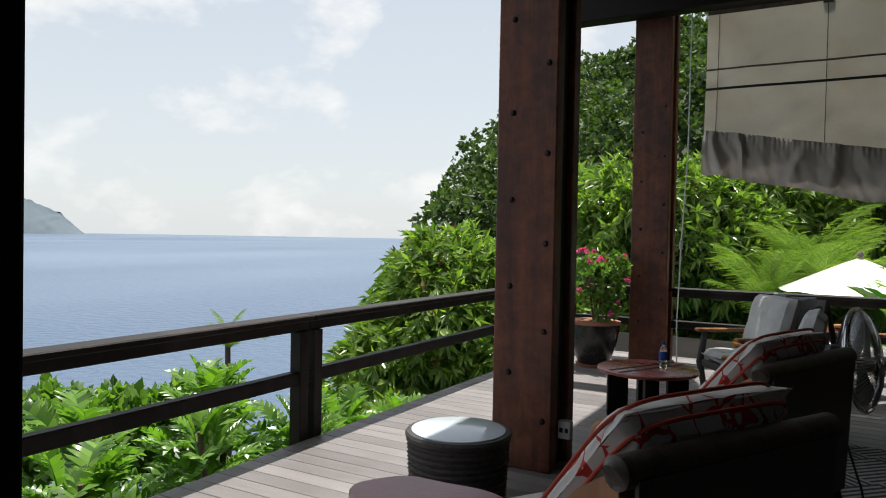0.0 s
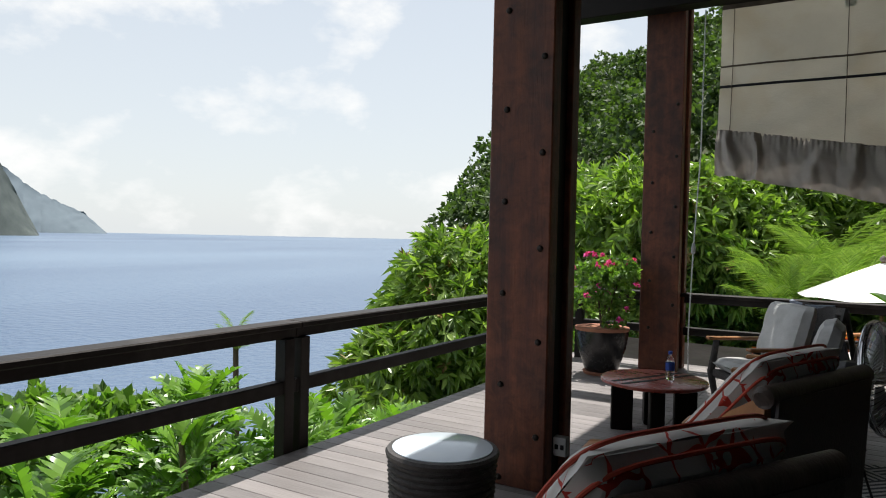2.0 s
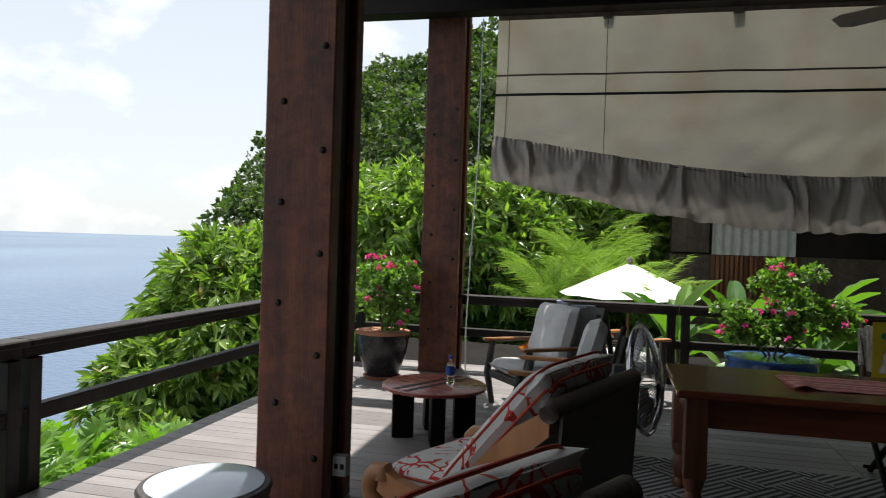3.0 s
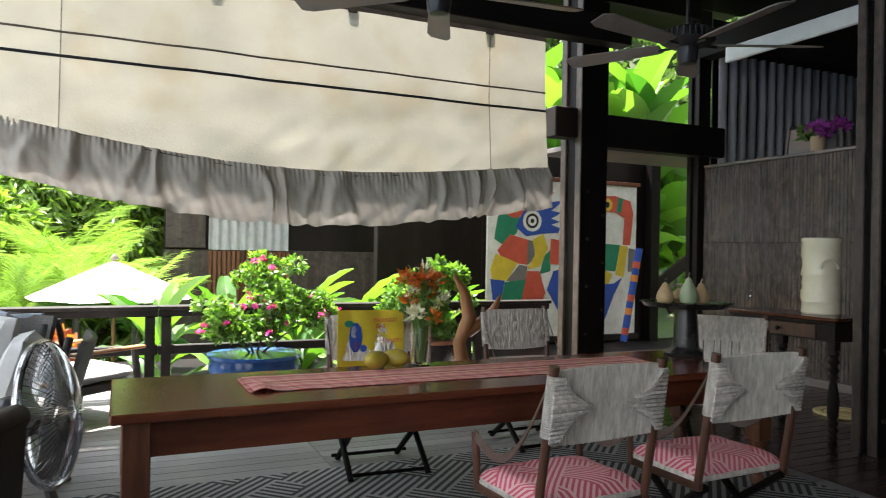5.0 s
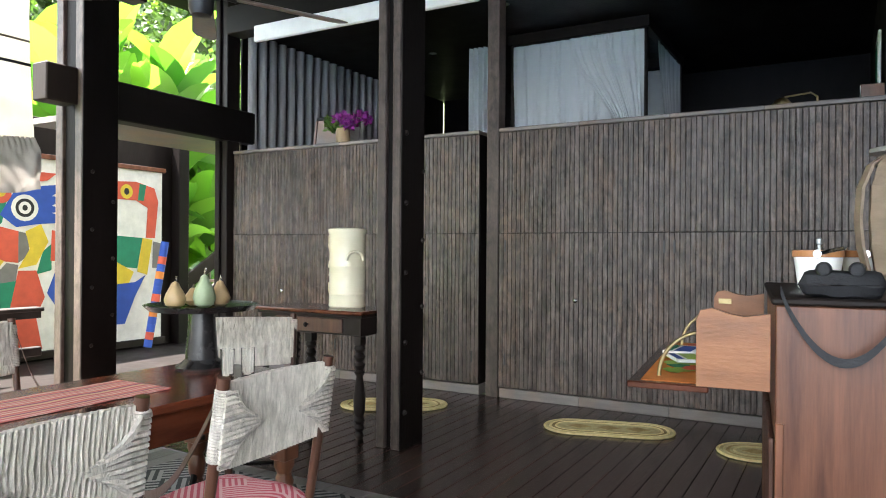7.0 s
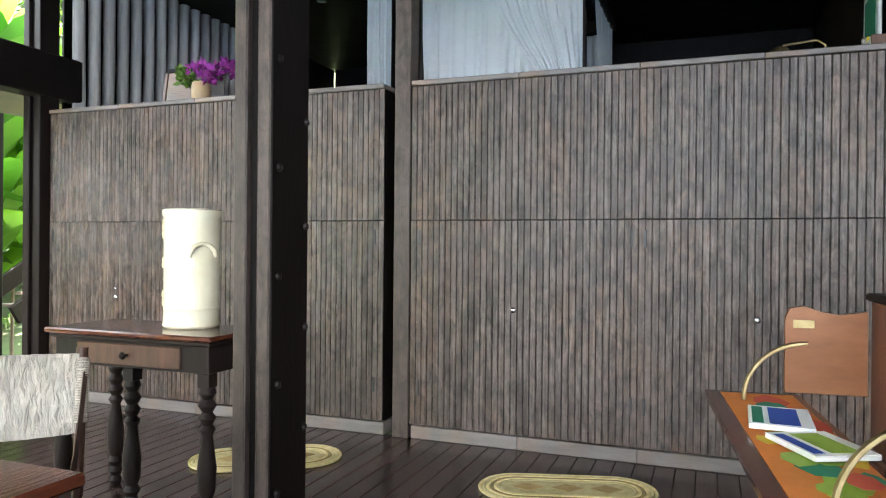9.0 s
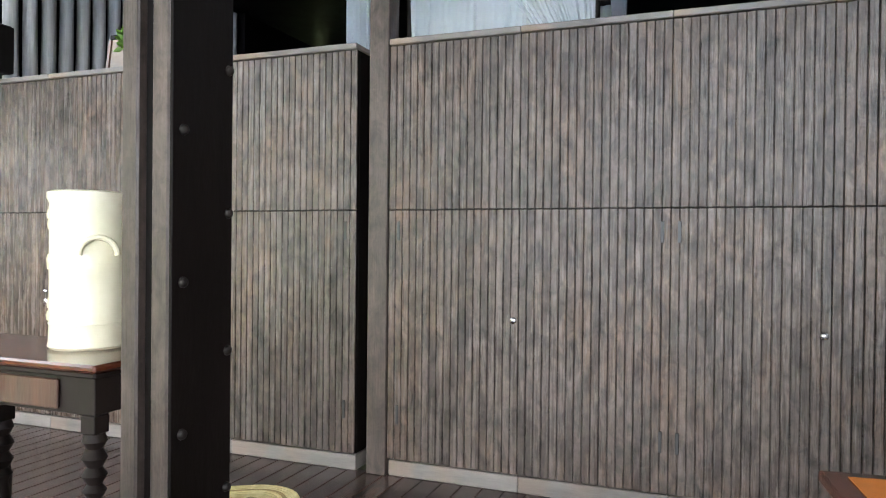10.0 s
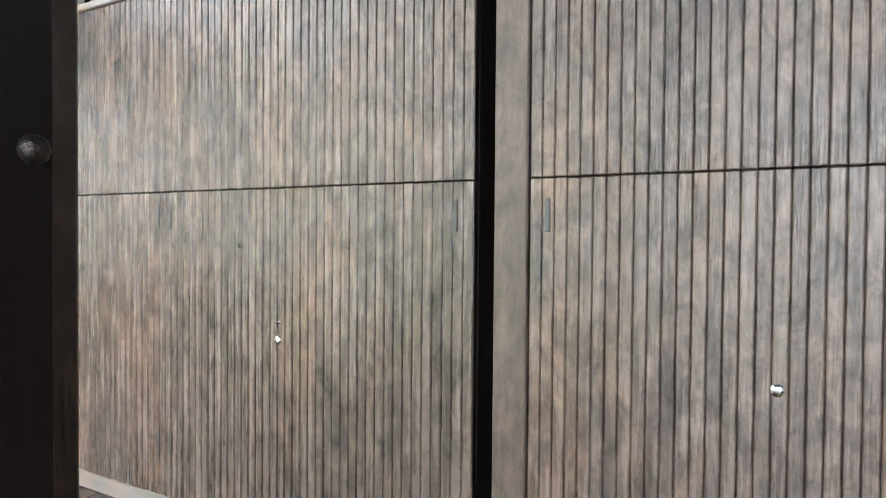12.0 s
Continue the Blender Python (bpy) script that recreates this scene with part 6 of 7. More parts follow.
for x, y in ((6.52, 8.56), (6.62, 8.50)):
    g = thing("drinking_glass", "small clear drinking glass on the dining table", "glass", pose(x, y, 0.7905), "glasses on the table")
    part("tumbler", Mesh().lathe([(0.033, 0), (0.036, 0.004), (0.04, 0.15), (0.037, 0.15), (0.033, 0.012), (0.001, 0.012)], 24), CLEAR, g)
vase = thing("flower_vase", "clear glass vase with tropical flowers on the table", "vase", pose(4.56, 9.00, 0.7905))
part("glass_vase", Mesh().lathe([(0.055, 0), (0.062, 0.006), (0.066, 0.26), (0.062, 0.26), (0.056, 0.02), (0.001, 0.02)], 28), CLEAR, vase)
vg = random.Random(77)
for k in range(26):
    a, r = k * 2.4, vg.uniform(0.04, 0.15)
    tip = (r * math.cos(a), r * math.sin(a), vg.uniform(0.30, 0.58))
    part("stalk", Mesh().tube([(0.02 * math.cos(a), 0.02 * math.sin(a), 0.03), (tip[0] * 0.4, tip[1] * 0.4, 0.26), tip], 0.004, 5), LEAF_BUSH, vase)
    V, F = leaf_cloud([((0, 0, 0), (0.028, 0.028, 0.028))], 30, 0.04 if k % 3 else 0.07, 0.011, -0.2, 500 + k, tufts=2)
    o = new("blossom", np_mesh("blossom", V, F, (PETAL_W, PETAL_O, LEAF_BANANA, PETAL_O)[k % 4]))
    o.parent, o.matrix_basis = vase, pose(*tip)
spray = thing("spray_bottle", "small white spray bottle on the table", "bottle", pose(4.30, 9.04, 0.7905))
part("bottle_body", Mesh().lathe([(0.026, 0), (0.029, 0.006), (0.029, 0.12), (0.014, 0.14), (0.013, 0.155)], 20), WHITEP, spray)
part("cap", Mesh().lathe([(0.018, 0.156), (0.018, 0.195), (0.012, 0.205), (0.001, 0.206)], 16), CLEAR, spray)
for x, y, a in ((4.24, 8.92, 20), (4.38, 8.96, 140)):
    f = thing("mango_fruit", "ripe yellow-green mango lying on the runner", "mango", pose(x, y, 0.80, 0, 0, a), "mangoes on the table")
    part("fruit", Mesh().rings([[(0.085 * c_, 0.058 * s_ * math.cos(b), 0.058 + 0.055 * s_ * math.sin(b)) for b in [k * math.pi / 10 for k in range(20)]] for c_, s_ in [(math.cos(t_ * math.pi / 10), max(0.02, math.sin(t_ * math.pi / 10))) for t_ in range(11)]]), MANGOY, f)
    f.children[0].data.polygons.foreach_set("use_smooth", [True] * len(f.children[0].data.polygons))

# yellow printed cloth over a chair back
bag = thing("yellow_cloth_bag", "yellow printed souvenir cloth hung over the chair back", "cloth bag", pose(4.50, 9.58, 0, 0, 0, 178))


def drape(u, v):
    s = v * 0.62
    z = 1.075 - s if s > 0.0 else 1.075
    return ((u - 0.5) * 0.50, -0.235 + 0.012 * math.sin(u * 13 + v * 3), z)


part("cloth", Mesh().sheet(drape, 24, 16, 0.006), YELLOWCL, bag)
for (x, z, w, h, mt) in ((0.12, 0.88, 0.10, 0.22, P_BLUE), (0.13, 0.92, 0.05, 0.10, P_WHT), (0.11, 0.82, 0.04, 0.08, P_RED), (0.17, 0.98, 0.07, 0.05, P_GRN), (0.06, 0.80, 0.05, 0.05, P_BLUE)):
    part("print", Mesh().prism([(x + w / 2 * math.cos(a), z + h / 2 * math.sin(a)) for a in [k * 0.6283 for k in range(10)]], 0, 0.003, 0.0005, Matrix.Translation((0, -0.216, 0)) @ Matrix(((1, 0, 0, 0), (0, 0, 1, 0), (0, 1, 0, 0), (0, 0, 0, 1)))), mt, bag)
for txt, x, z in (("MARIGOT", -0.01, 0.99), ("BAY", -0.03, 0.945), ("DENNERY", -0.05, 0.84)):
    cu = bpy.data.curves.new("lettering", "FONT")
    cu.body, cu.size, cu.extrude = txt, 0.042, 0.001
    cu.materials.append(P_RED)
    o = new("lettering", cu)
    o.parent = bag
    o.matrix_basis = pose(x, -0.213, z, 90, 0, 180)

# carved wood sculpture
sc = thing("wood_sculpture", "carved brown wood sculpture with curved horns behind the chairs", "sculpture", pose(5.98, 11.3, 0))
carve = Mesh()
carve.tube([(0, 0, 0), (0.03, 0, 0.3), (-0.03, 0, 0.6), (0.08, 0, 0.85), (0.02, 0, 1.1), (-0.10, 0, 1.28)], [0.11, 0.08, 0.065, 0.075, 0.055, 0.015], 14)
carve.tube([(0.05, 0, 0.70), (0.22, 0, 0.80), (0.36, 0, 0.92), (0.44, 0, 1.08)], [0.07, 0.06, 0.045, 0.01], 12)
sc_body = part("carving", carve, TEAK, sc)

# ---- painting and passage ----
pt = thing("bird_painting", "large colourful abstract painting leaning on the passage wall", "painting", pose(8.24, 15.02, 0.10))
PW, PH = 3.02, 2.62
part("panel", Mesh().box(0, PW, 0.0, 0.05, 0, PH, 0.006), P_WHT, pt, "rough whitewashed panel")
part("frame_top", Mesh().box(-0.06, PW + 0.06, -0.02, 0.06, PH + 0.002, PH + 0.07, 0.006), MAHOGV, pt)
part("frame_bottom", Mesh().box(-0.06, PW + 0.06, -0.04, 0.06, -0.10, -0.002, 0.006), DARK, pt)
FLAT = Matrix(((PW, 0, 0, 0), (0, 0, -1, -0.001), (0, PH, 0, 0), (0, 0, 0, 1)))


def patch(mat, pts, k):
    part("painted_shape", Mesh().prism(pts, 0.0006 * k, 0.0006 * k + 0.004, 0.0008, FLAT), mat, pt)


def oval(cx, cy, rx, ry, n=20):
    return [(cx + rx * math.cos(2 * math.pi * k / n), cy + ry * math.sin(2 * math.pi * k / n)) for k in range(n)]


patch(P_GRN, [(0.04, 0.62), (0.10, 0.58), (0.18, 0.66), (0.20, 0.78), (0.12, 0.82), (0.06, 0.76)], 1)
patch(P_RED, oval(0.165, 0.80, 0.055, 0.045), 2)
patch(P_YEL, oval(0.17, 0.81, 0.025, 0.022), 4)
patch(P_BLUE, [(0.17, 0.70), (0.24, 0.64), (0.34, 0.66), (0.45, 0.67), (0.46, 0.70), (0.40, 0.72), (0.46, 0.74), (0.40, 0.76), (0.47, 0.80), (0.40, 0.81), (0.48, 0.88), (0.36, 0.86), (0.24, 0.84)], 3)
patch(P_WHT, oval(0.277, 0.74, 0.060, 0.068), 5)
patch(P_BLK, oval(0.277, 0.74, 0.042, 0.048), 6)
patch(P_WHT, oval(0.277, 0.74, 0.028, 0.032), 7)
patch(P_BLK, oval(0.277, 0.74, 0.012, 0.015), 8)
patch(P_RED, [(0.30, 0.87), (0.38, 0.89), (0.42, 0.93), (0.34, 0.93), (0.29, 0.95)], 4)
patch(P_RED, [(0.06, 0.55), (0.10, 0.48), (0.25, 0.46), (0.25, 0.62), (0.14, 0.65)], 2)
patch(P_GRY, [(0.25, 0.46), (0.30, 0.50), (0.29, 0.61), (0.25, 0.62)], 3)
patch(P_YEL, [(0.25, 0.43), (0.33, 0.45), (0.385, 0.57), (0.35, 0.66), (0.28, 0.62), (0.30, 0.53)], 4)
patch(P_GRN, [(0.33, 0.40), (0.40, 0.42), (0.40, 0.56), (0.36, 0.52)], 3)
patch(P_RED, [(0.395, 0.47), (0.47, 0.46), (0.48, 0.62), (0.40, 0.63)], 5)
patch(P_YEL, [(0.02, 0.43), (0.05, 0.53), (0.19, 0.47), (0.12, 0.36), (0.03, 0.37)], 4)
patch(P_GRY, [(0.12, 0.36), (0.20, 0.46), (0.25, 0.45), (0.24, 0.37), (0.16, 0.35)], 5)
patch(P_BLUE, [(0.02, 0.37), (0.11, 0.36), (0.08, 0.20), (0.04, 0.22)], 5)
patch(P_GRN, [(0.08, 0.18), (0.11, 0.35), (0.245, 0.37), (0.21, 0.20), (0.14, 0.14)], 6)
patch(P_RED, [(0.22, 0.02), (0.21, 0.20), (0.25, 0.42), (0.33, 0.42), (0.37, 0.28), (0.33, 0.18), (0.36, 0.01)], 7)
patch(P_BLUE, [(0.38, 0.30), (0.42, 0.42), (0.55, 0.46), (0.62, 0.40), (0.58, 0.22), (0.46, 0.16)], 3)
patch(P_YEL, [(0.50, 0.46), (0.58, 0.47), (0.60, 0.60), (0.52, 0.62)], 4)
patch(P_RED, [(0.72, 0.82), (0.70, 0.92), (0.84, 0.93), (0.95, 0.90), (0.975, 0.82), (0.955, 0.60), (0.90, 0.60), (0.91, 0.78), (0.84, 0.82)], 3)
patch(P_YEL, oval(0.785, 0.868, 0.035, 0.042), 5)
patch(P_BLK, oval(0.785, 0.868, 0.015, 0.02), 6)
patch(P_GRN, [(0.85, 0.82), (0.885, 0.82), (0.90, 0.915), (0.86, 0.92)], 5)
patch(P_GRN, [(0.66, 0.44), (0.73, 0.61), (0.88, 0.60), (0.85, 0.42)], 4)
patch(P_YEL, [(0.85, 0.40), (0.88, 0.60), (0.94, 0.59), (0.91, 0.38)], 5)
patch(P_YEL, [(0.72, 0.33), (0.73, 0.46), (0.83, 0.40), (0.80, 0.33)], 6)
patch(P_BLUE, [(0.70, 0.10), (0.72, 0.33), (0.84, 0.34), (0.90, 0.38), (0.84, 0.26), (0.78, 0.10)], 7)
patch(P_GRY, [(0.94, 0.42), (0.945, 0.58), (0.995, 0.57), (0.995, 0.42)], 4)
stick = thing("painted_stick", "tall painted stick with blue and red bands leaning", "painted stick", pose(11.15, 14.75, 0))
for k in range(14):
    z0, z1 = k * 0.115, k * 0.115 + 0.113
    part("band", Mesh().tube([(-0.35 + 0.19 * z0, 0, z0), (-0.35 + 0.19 * z1, 0, z1)], 0.062, 12), (P_BLUE, P_RED, P_BLUE, P_BLUE, P_ORG)[k % 5], stick)
structure("post_passage", Mesh().box(11.5, 11.70, 14.9, 15.1, -0.3, 3.6, 0.01), BLACKW, "dark timber post beside the painting", "post")
st = tagged(thing("garden_stair", "dark timber garden stair rising behind the passage", "stair", pose(12.0, 14.6, 0)), kind="structure")
for y in (0, 0.9):
    part("stringer", Mesh().box(0, 2.6, y, y + 0.06, 0.55, 0.80, 0.006, pose(0, 0, 0, 0, -32, 0)), DARK, st)
for k in range(9):
    part("tread", Mesh().box(0.1 + k * 0.24, 0.38 + k * 0.24, 0.06, 0.9, 0.62 + k * 0.15, 0.66 + k * 0.15, 0.005), GREYWOOD, st)

# ---- ceiling fans ----
def ceiling_fan(at, turn):
    f = thing("ceiling_fan", "dark ribbed ceiling fan with weathered wooden blades", "ceiling fan", pose(*at))
    part("rod", Mesh().tube([(0, 0, 0.12), (0, 0, 4.945 - at[2])], 0.016, 10), BLACKMET, f)
    part("motor", Mesh().lathe([(0.05, 0.16), (0.15, 0.14), (0.19, 0.10), (0.195, 0.05), (0.15, 0.02), (0.08, 0.0), (0.075, -0.09), (0.06, -0.12), (0.001, -0.13)], 32), BLACKMET, f)
    for k in range(28):
        a = 2 * math.pi * k / 28
        part("motor_rib", Mesh().box(0.15, 0.203, -0.008, 0.008, 0.05, 0.12, 0.003, pose(0, 0, 0, 0, 0, math.degrees(a))), BLACKMET, f)
    for k in range(5):
        m = pose(0, 0, 0, 0, 0, turn + 72 * k)
        bl = part("blade", Mesh().prism([(0.20, -0.055), (0.26, -0.07), (0.92, -0.09), (0.99, -0.06), (0.99, 0.06), (0.92, 0.09), (0.26, 0.07), (0.20, 0.055)], 0.0, 0.010, 0.002, m @ pose(0, 0, 0.02, 13, 0, 0)), GREYWOOD, f, "weathered grey wooden blade")
        part("blade_arm", Mesh().tube([m @ Vector((0.08, 0, 0.02)), m @ Vector((0.22, 0, 0.012))], 0.012, 6), BLACKMET, bl)
    return f


ceiling_fan((6.70, 9.0, 3.08), 47)
ceiling_fan((4.62, 8.95, 3.12), 66)

# ---- sleeping gallery ----
bed = thing("canopy_bed", "four-poster bed hung with sheer white mosquito nets", "bed", pose(12.4, 7.65, 1.85))
BL, BW, BH = 2.05, 1.76, 2.40
for x in (0, BL):
    for y in (0, BW):
        part("bed_post", Mesh().tube([(x, y, 0), (x, y, BH + 0.02)], 0.035, 10), DARK, bed)
for x in (0, BL):
    part("canopy_rail", Mesh().box(x - 0.05, x + 0.05, -0.06, BW + 0.06, BH + 0.022, BH + 0.165, 0.006), DARK, bed, "dark timber canopy fascia")
for y in (0, BW):
    part("canopy_rail", Mesh().box(0.052, BL - 0.052, y - 0.05, y + 0.05, BH + 0.022, BH + 0.165, 0.006), DARK, bed, "dark timber canopy fascia")
part("mattress", cushion(BL - 0.05, BW - 0.05, 0.3), WHITECL, bed).matrix_basis = pose(BL / 2, BW / 2, 0.42)
part("bed_frame", Mesh().box(0, BL, 0, BW, 0.2, 0.42, 0.02), DARK, bed)


def net_side(p0, p1, gather):
    def fn(u, v):
        w = 1 - gather * math.sin(math.pi * min(1.0, v / 0.62) * 0.5) ** 2 if v < 0.62 else 1 - gather + gather * 0.5 * (v - 0.62)
        s = u * w
        a, b = Vector(p0), Vector(p1)
        q = a.lerp(b, s)
        nrm = Vector((b.y - a.y, a.x - b.x, 0)).normalized()
        q += nrm * (0.022 * noise.noise((u * 16, v * 0.8, p0[1])) + 0.016 * noise.noise((u * 40, v * 1.1, 3)))
        return (q.x, q.y, 2.40 - 2.3 * v)
    return Mesh().sheet(fn, 90, 14)


part("net", net_side((-0.05, 0, 0), (-0.05, 0.95, 0), 0.68), NET, bed, "gathered sheer net curtain")
part("net", net_side((-0.03, BW, 0), (-0.03, 0.42, 0), 0.03), NET, bed, "sheer net curtain")
part("net", net_side((BL + 0.03, 0, 0), (BL + 0.03, BW, 0), 0.0), NET, bed, "sheer net curtain")
part("net", net_side((BL, -0.03, 0), (0.55, -0.03, 0), 0.35), NET, bed, "sheer net curtain")
part("net", net_side((0, BW + 0.03, 0), (BL, BW + 0.03, 0), 0.0), NET, bed, "sheer net curtain")
cur = thing("gallery_curtain", "narrow white sheer curtain beside the gallery post", "curtain", pose(12.0, 9.60, 1.85))
part("cloth", Mesh().sheet(lambda u, v: (0.03 * math.sin(u * 25), 0.28 * u, 2.35 - 2.3 * v), 30, 6), NET, cur)
mv = thing("gallery_flower_vase", "stoneware vase with purple orchids on the gallery ledge", "vase", pose(10.55, 10.86, TOP + 0.001))
part("vase_body", Mesh().lathe([(0.075, 0), (0.085, 0.01), (0.09, 0.12), (0.085, 0.20), (0.075, 0.22), (0.065, 0.215)], 24), PEARBRN, mv)
for k in range(14):
    y = -0.34 + 0.045 * k
    V, F = leaf_cloud([((0, 0, 0), (0.03, 0.03, 0.03))], 26, 0.07, 0.025, 0, 700 + k, tufts=2)
    o = new("blossom", np_mesh("blossom", V, F, PETAL_P if k < 10 else LEAF_BUSH))
    o.parent, o.matrix_basis = mv, pose(rnd.uniform(-0.04, 0.04), y, 0.30 + 0.06 * math.sin(k))
    part("stalk", Mesh().tube([(0, 0, 0.2), (0, y, 0.30 + 0.06 * math.sin(k))], 0.004, 5), LEAF_BUSH, mv)
lf = thing("leaning_frame", "grey panel in a dark frame leaning behind the orchid vase", "picture", pose(10.70, 10.72, TOP + 0.001, 0, 8, 0))
part("panel", Mesh().box(0, 0.012, 0.02, 0.70, 0.0, 0.40, 0.002), GREYWOOD, lf)
part("frame_top", Mesh().box(-0.012, 0.025, 0.0, 0.72, 0.401, 0.44, 0.004), BLACKW, lf)
part("frame_side", Mesh().box(-0.012, 0.025, 0.701, 0.735, 0.0, 0.40, 0.004), MAHOGV, lf)
lamp = thing("brass_lamp", "brass bent-arm reading lamp on the gallery ledge", "lamp", pose(10.56, 5.72, TOP + 0.001))
part("base", Mesh().lathe([(0.06, 0), (0.06, 0.012), (0.012, 0.02)], 20), BRASS, lamp)
part("arm", Mesh().tube([(0, 0, 0.015), (0, 0, 0.10), (0, 0.05, 0.14), (0, 0.26, 0.12)], 0.008, 8), BRASS, lamp)
part("shade", Mesh().lathe([(0.085, 0.03), (0.08, 0.06), (0.05, 0.10), (0.012, 0.115)], 24, (0, 0.28, 0)), BRASS, lamp)
tile = thing("tiled_ledge", "yellow-green tiled block on the gallery floor", "tiled block", pose(12.6, 5.6, 1.85))
part("block", Mesh().box(0, 0.4, 0, 1.25, 0, 1.28, 0.01), GREYWOOD, tile)
TILE = Mesh().box(-0.012, 0, 0.004, 0.146, 0.004, 0.146, 0.004).data("tile", surface("yellow_green_tile", (0.24, 0.28, 0.06), (0.36, 0.40, 0.12), (3, 3, 3), 0.25, 0.05))
for i in range(8):
    for j in range(3):
        shared("tile", TILE, tile, pose(0, 0.02 + i * 0.15, 0.82 + j * 0.15))
for i in range(9):
    b = thing("book", "upright book on the gallery side shelf", "book", pose(10.9 + i * 0.05, 5.21, 2.78), "books on the gallery shelf")
    h = rnd.uniform(0.20, 0.30)
    part("cover", Mesh().box(0, 0.042, 0, 0.18, 0, h, 0.003), rnd.choice((P_WHT, P_GRY, CANVAS, MAHOGV, P_YEL)), b)
    part("pages", Mesh().box(0.005, 0.037, 0.1805, 0.183, 0.006, h - 0.006, 0.001), PAPER, b)
structure("shelf_gallery", Mesh().box(10.80, 12.4, 5.195, 5.42, 2.74, 2.778, 0.004), DARK, "dark shelf along the gallery side wall", "shelf")
pic = thing("framed_picture", "white framed picture leaning on the gallery shelf", "picture", pose(11.45, 5.215, 2.779))
part("frame", Mesh().box(0, 0.55, 0, 0.03, 0, 0.85, 0.008), WHITEP, pic)
part("print", Mesh().box(0.08, 0.47, 0.0305, 0.034, 0.10, 0.75, 0.001), P_GRN, pic, "green leaf print")
for x, y in ((11.2, 9.0), (11.6, 6.4), (12.6, 10.8)):
    dl = thing("recessed_downlight", "small round recessed downlight in the dark ceiling", "ceiling light", pose(x, y, 4.41))
    part("ring", Mesh().lathe([(0.05, 0.009), (0.06, 0.0), (0.052, -0.004), (0.045, 0.004)], 20, (0, 0, 0), False), STEELGREY, dl)
    part("lens", Mesh().lathe([(0.044, 0.003), (0.001, 0.003)], 20), WHITEP, dl)

# ---- things on the secretary ----
def ice_bucket(x, y):
    b = thing("ice_bucket", "white ice bucket with wooden rim and metal handle", "ice bucket", pose(x, y, 1.3405), "ice buckets on the desk")
    part("pail", Mesh().lathe([(0.075, 0), (0.085, 0.006), (0.105, 0.15), (0.10, 0.15), (0.08, 0.012), (0.001, 0.012)], 32), WHITEP, b)
    part("rim", Mesh().lathe([(0.103, 0.151), (0.112, 0.152), (0.112, 0.182), (0.100, 0.184)], 32), TEAK, b, "wooden rim")
    part("handle", Mesh().tube([(0.115 * math.cos(radians(k)), 0.115 * math.sin(radians(k)), 0.165 - 0.03 * math.sin(radians(k))) for k in range(180, 361, 15)], 0.010, 8), CHROME, b)
    for s in (-1, 1):
        part("pivot", Mesh().tube([(s * 0.108, 0, 0.166), (s * 0.125, 0, 0.166)], 0.018, 12), CHROME, b)


ice_bucket(7.42, 5.62)
ice_bucket(7.62, 5.42)
ice_bucket(7.83, 5.30)
sp = thing("trigger_spray", "clear trigger spray bottle behind the ice buckets", "bottle", pose(7.62, 5.62, 1.3405))
part("bottle_body", Mesh().lathe([(0.03, 0), (0.035, 0.01), (0.035, 0.14), (0.014, 0.18), (0.014, 0.21)], 20), CLEAR, sp)
part("trigger", Mesh().box(-0.07, 0.03, -0.012, 0.012, 0.212, 0.245, 0.006).box(-0.05, -0.038, -0.008, 0.008, 0.15, 0.2115, 0.003), STEELGREY, sp)
bino = thing("binocular_case", "black nylon case with binoculars and hanging strap", "binoculars", pose(6.80, 5.52, 1.3405))
part("case", cushion(0.34, 0.30, 0.10), BLACKCL, bino)
for s in (-0.05, 0.06):
    t = part("barrel", Mesh().rings([[(-0.02 + z, s + r * math.cos(a), 0.108 + r * math.sin(a)) for a in [k * math.pi / 10 for k in range(20)]] for r, z in ((0.024, -0.14), (0.029, -0.10), (0.026, -0.06), (0.024, 0.06), (0.018, 0.10))]), BLACKCL, bino)
    part("eyepiece", Mesh().rings([[(-0.161 + z, s + r * math.cos(a), 0.108 + r * math.sin(a)) for a in [k * math.pi / 10 for k in range(20)]] for r, z in ((0.020, -0.002), (0.022, 0.0), (0.022, 0.006))]), BLACKCL, t)


def strap_fn(u, v):
    a = math.pi * u
    return (-0.235 + (v - 0.5) * 0.004, 0.20 - 0.42 * u, 0.03 - 0.26 * math.sin(a) ** 0.8 + (v - 0.5) * 0.034)


part("strap", Mesh().sheet(strap_fn, 24, 2, 0.003), BLACKCL, bino, "hanging black neck strap")
lan = thing("bentwood_lantern", "lantern of bent wooden ribs standing on the desk", "lantern", pose(7.30, 5.26, 1.3405))
part("base", Mesh().lathe([(0.12, 0), (0.12, 0.02), (0.09, 0.03)], 28), GREYWOOD, lan)
part("cap", Mesh().lathe([(0.10, 0.60), (0.16, 0.61), (0.16, 0.63), (0.06, 0.65)], 28), STEELGREY, lan)
for k in range(10):
    a = 36 * k
    m = pose(0, 0, 0, 0, 0, a)
    part("rib", Mesh().rings([[m @ Vector((r - 0.006, -0.035, z)), m @ Vector((r + 0.006, -0.035, z)), m @ Vector((r + 0.006, 0.035, z)), m @ Vector((r - 0.006, 0.035, z))] for r, z in ((0.10, 0.02), (0.17, 0.08), (0.20, 0.20), (0.21, 0.32), (0.20, 0.46), (0.16, 0.56), (0.10, 0.605))]), RIBWOOD, lan)
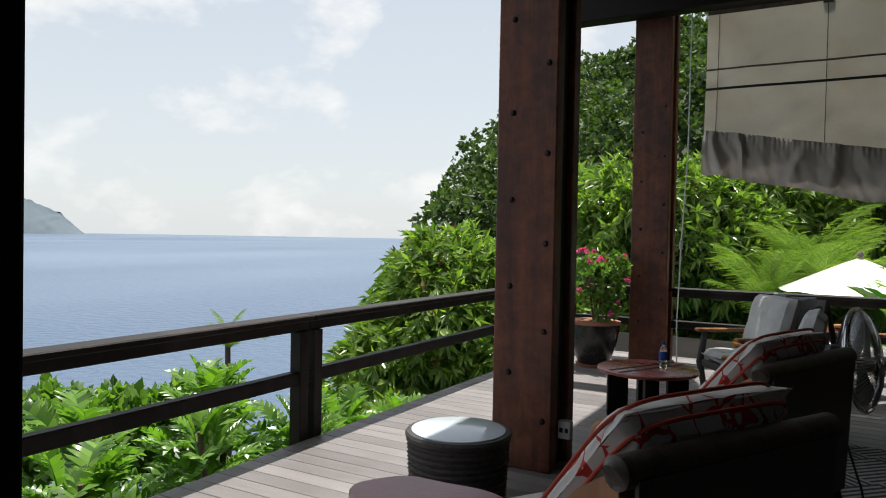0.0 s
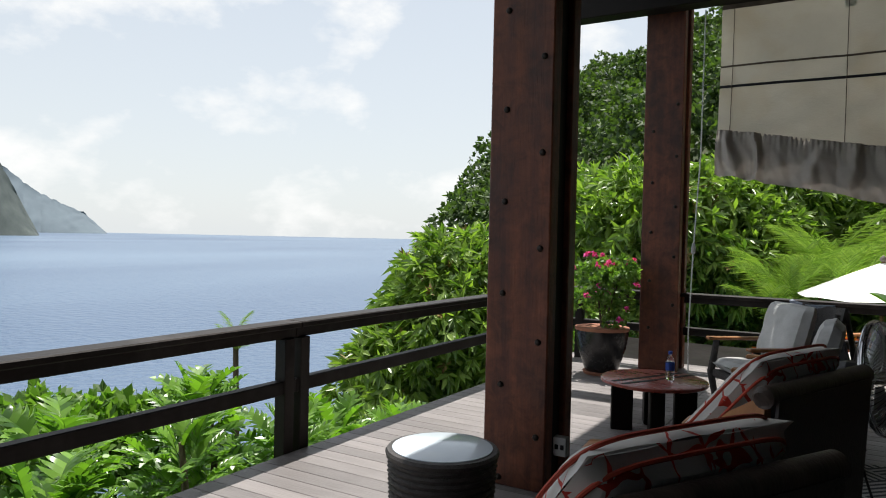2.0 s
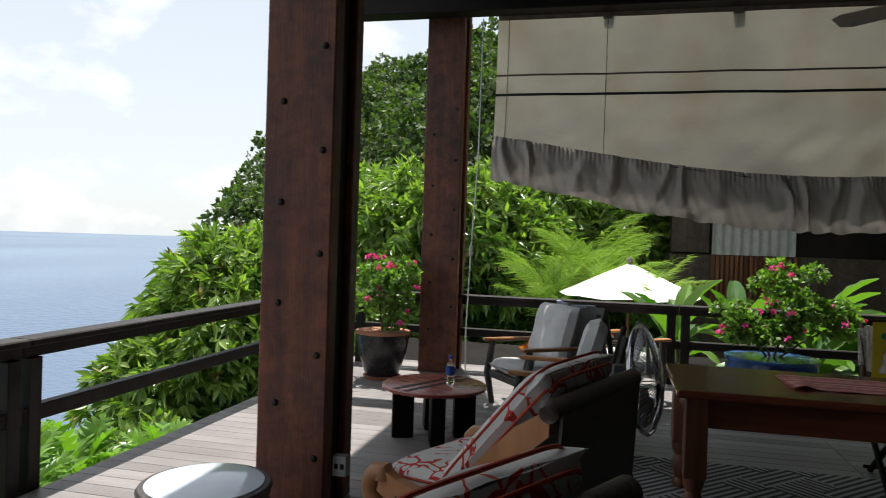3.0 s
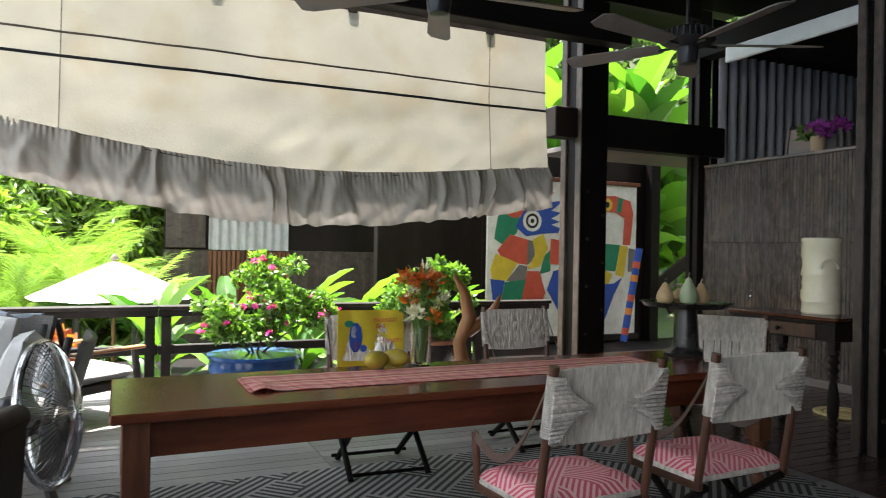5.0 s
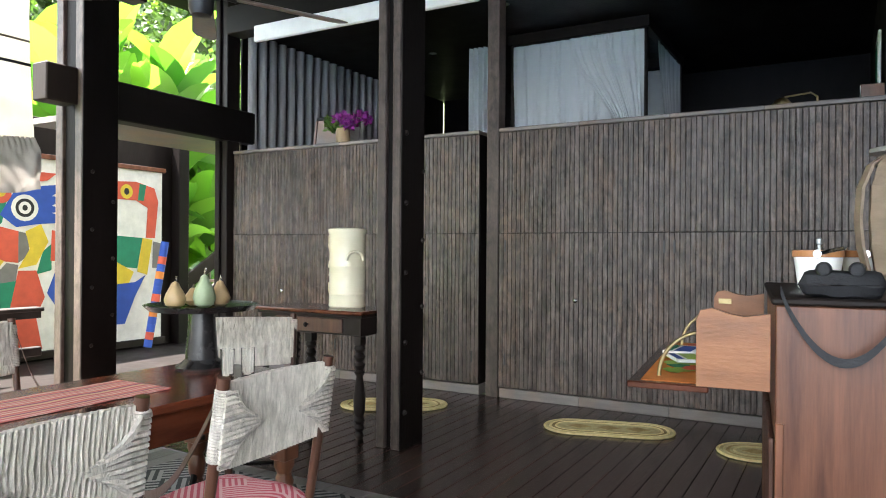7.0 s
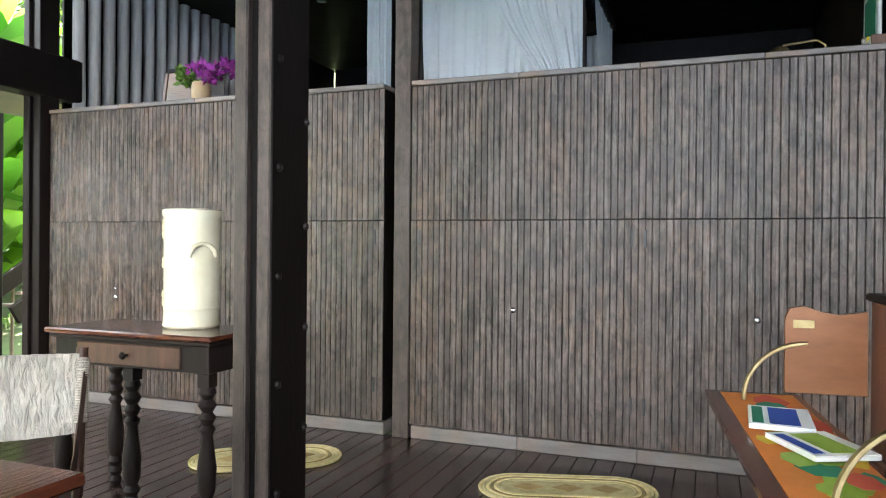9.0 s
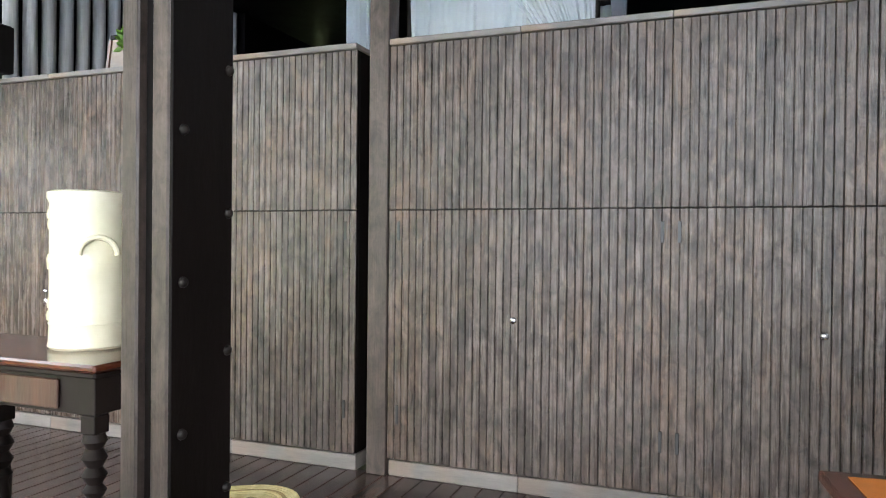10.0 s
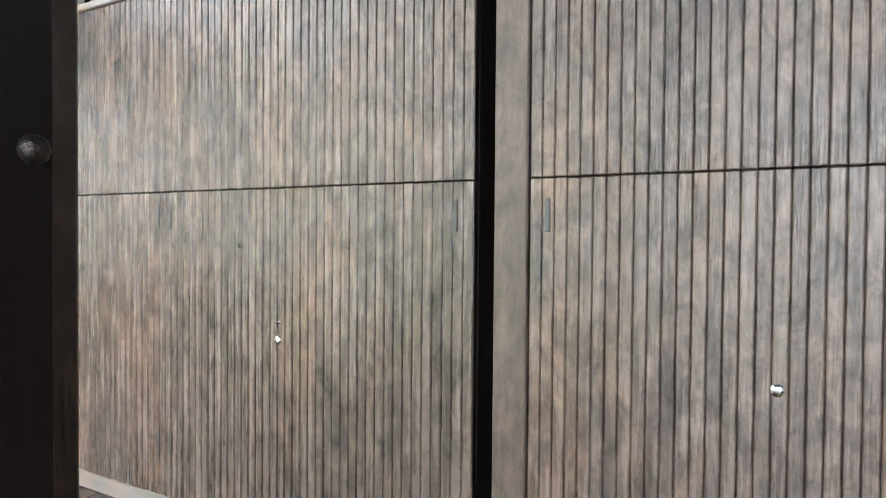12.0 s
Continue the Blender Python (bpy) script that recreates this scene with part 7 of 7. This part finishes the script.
for x, y, w, turn, mat, lab in ((7.22, 6.17, 0.22, 20, P_BLUE, "white printed brochure lying on the open desk leaf"), (7.50, 6.24, 0.26, -8, P_GRN, "white booklet with green title lying on the open desk leaf")):
    b = thing("booklet", lab, "booklet", pose(x, y, 0.987, 0, 0, 6 + turn))
    part("pages", Mesh().box(-w / 2, w / 2, -0.085, 0.085, 0.0, 0.012, 0.002), PAPER, b)
    part("cover", Mesh().box(-w / 2, w / 2, -0.085, 0.085, 0.0125, 0.0145, 0.0006), PAPER, b)
    part("title_bar", Mesh().box(-w / 2 + 0.02, w / 2 - 0.02, 0.045, 0.075, 0.0147, 0.0153, 0.0002), mat, b, "coloured title bar")
    part("cover_picture", Mesh().box(-w / 2 + 0.02, w / 2 - 0.02, -0.05, 0.03, 0.0147, 0.0153, 0.0002), P_LIME if mat is P_BLUE else P_BLUE, b, "printed cover picture")


# ---- socket box on the deck post ----
sock = thing("socket_box", "grey plastic double socket box screwed to the deck post", "socket", pose(0.931, 7.97, 0.20))
part("back_box", Mesh().box(0, 0.085, 0, 0.05, 0, 0.12, 0.006), GREYCUSH, sock)
part("cover", Mesh().box(0.003, 0.082, -0.009, -0.0005, 0.004, 0.116, 0.004), WHITEP, sock)
for x in (0.014, 0.05):
    part("socket_face", Mesh().box(x, x + 0.022, -0.012, -0.0095, 0.045, 0.075, 0.001), BLACKMET, sock)


# ---- floor boards, last: one object a board ----
def boards(parent, x0, x1, y0, y1, width, cuts, mat, z=0.0):
    n = round((y1 - y0) / width)
    w = (y1 - y0) / n
    edges = [x0] + cuts + [x1]
    cache = {}
    for i in range(n):
        for a, b in zip(edges, edges[1:]):
            if (a, b) not in cache:
                cache[a, b] = Mesh().box(0, b - a - 0.004, 0.002, w - 0.003, -0.03, 0.0, 0.003).data("board", mat)
            shared("board", cache[a, b], parent, pose(a + 0.002, y0 + i * w, z))


deck = tagged(thing("deck_boards", "grey-brown weathered deck boards laid across the terrace", "deck"), kind="structure")
boards(deck, -0.85, FLOOR_EDGE, 2.4, 13.0, 0.146, [1.15, 4.2], DECK)
inner = tagged(thing("floor_boards", "dark polished floor boards of the inner room", "floor boards"), kind="structure")
boards(inner, FLOOR_EDGE, 10.30, 2.4, 13.0, 0.132, [], FLOOR)
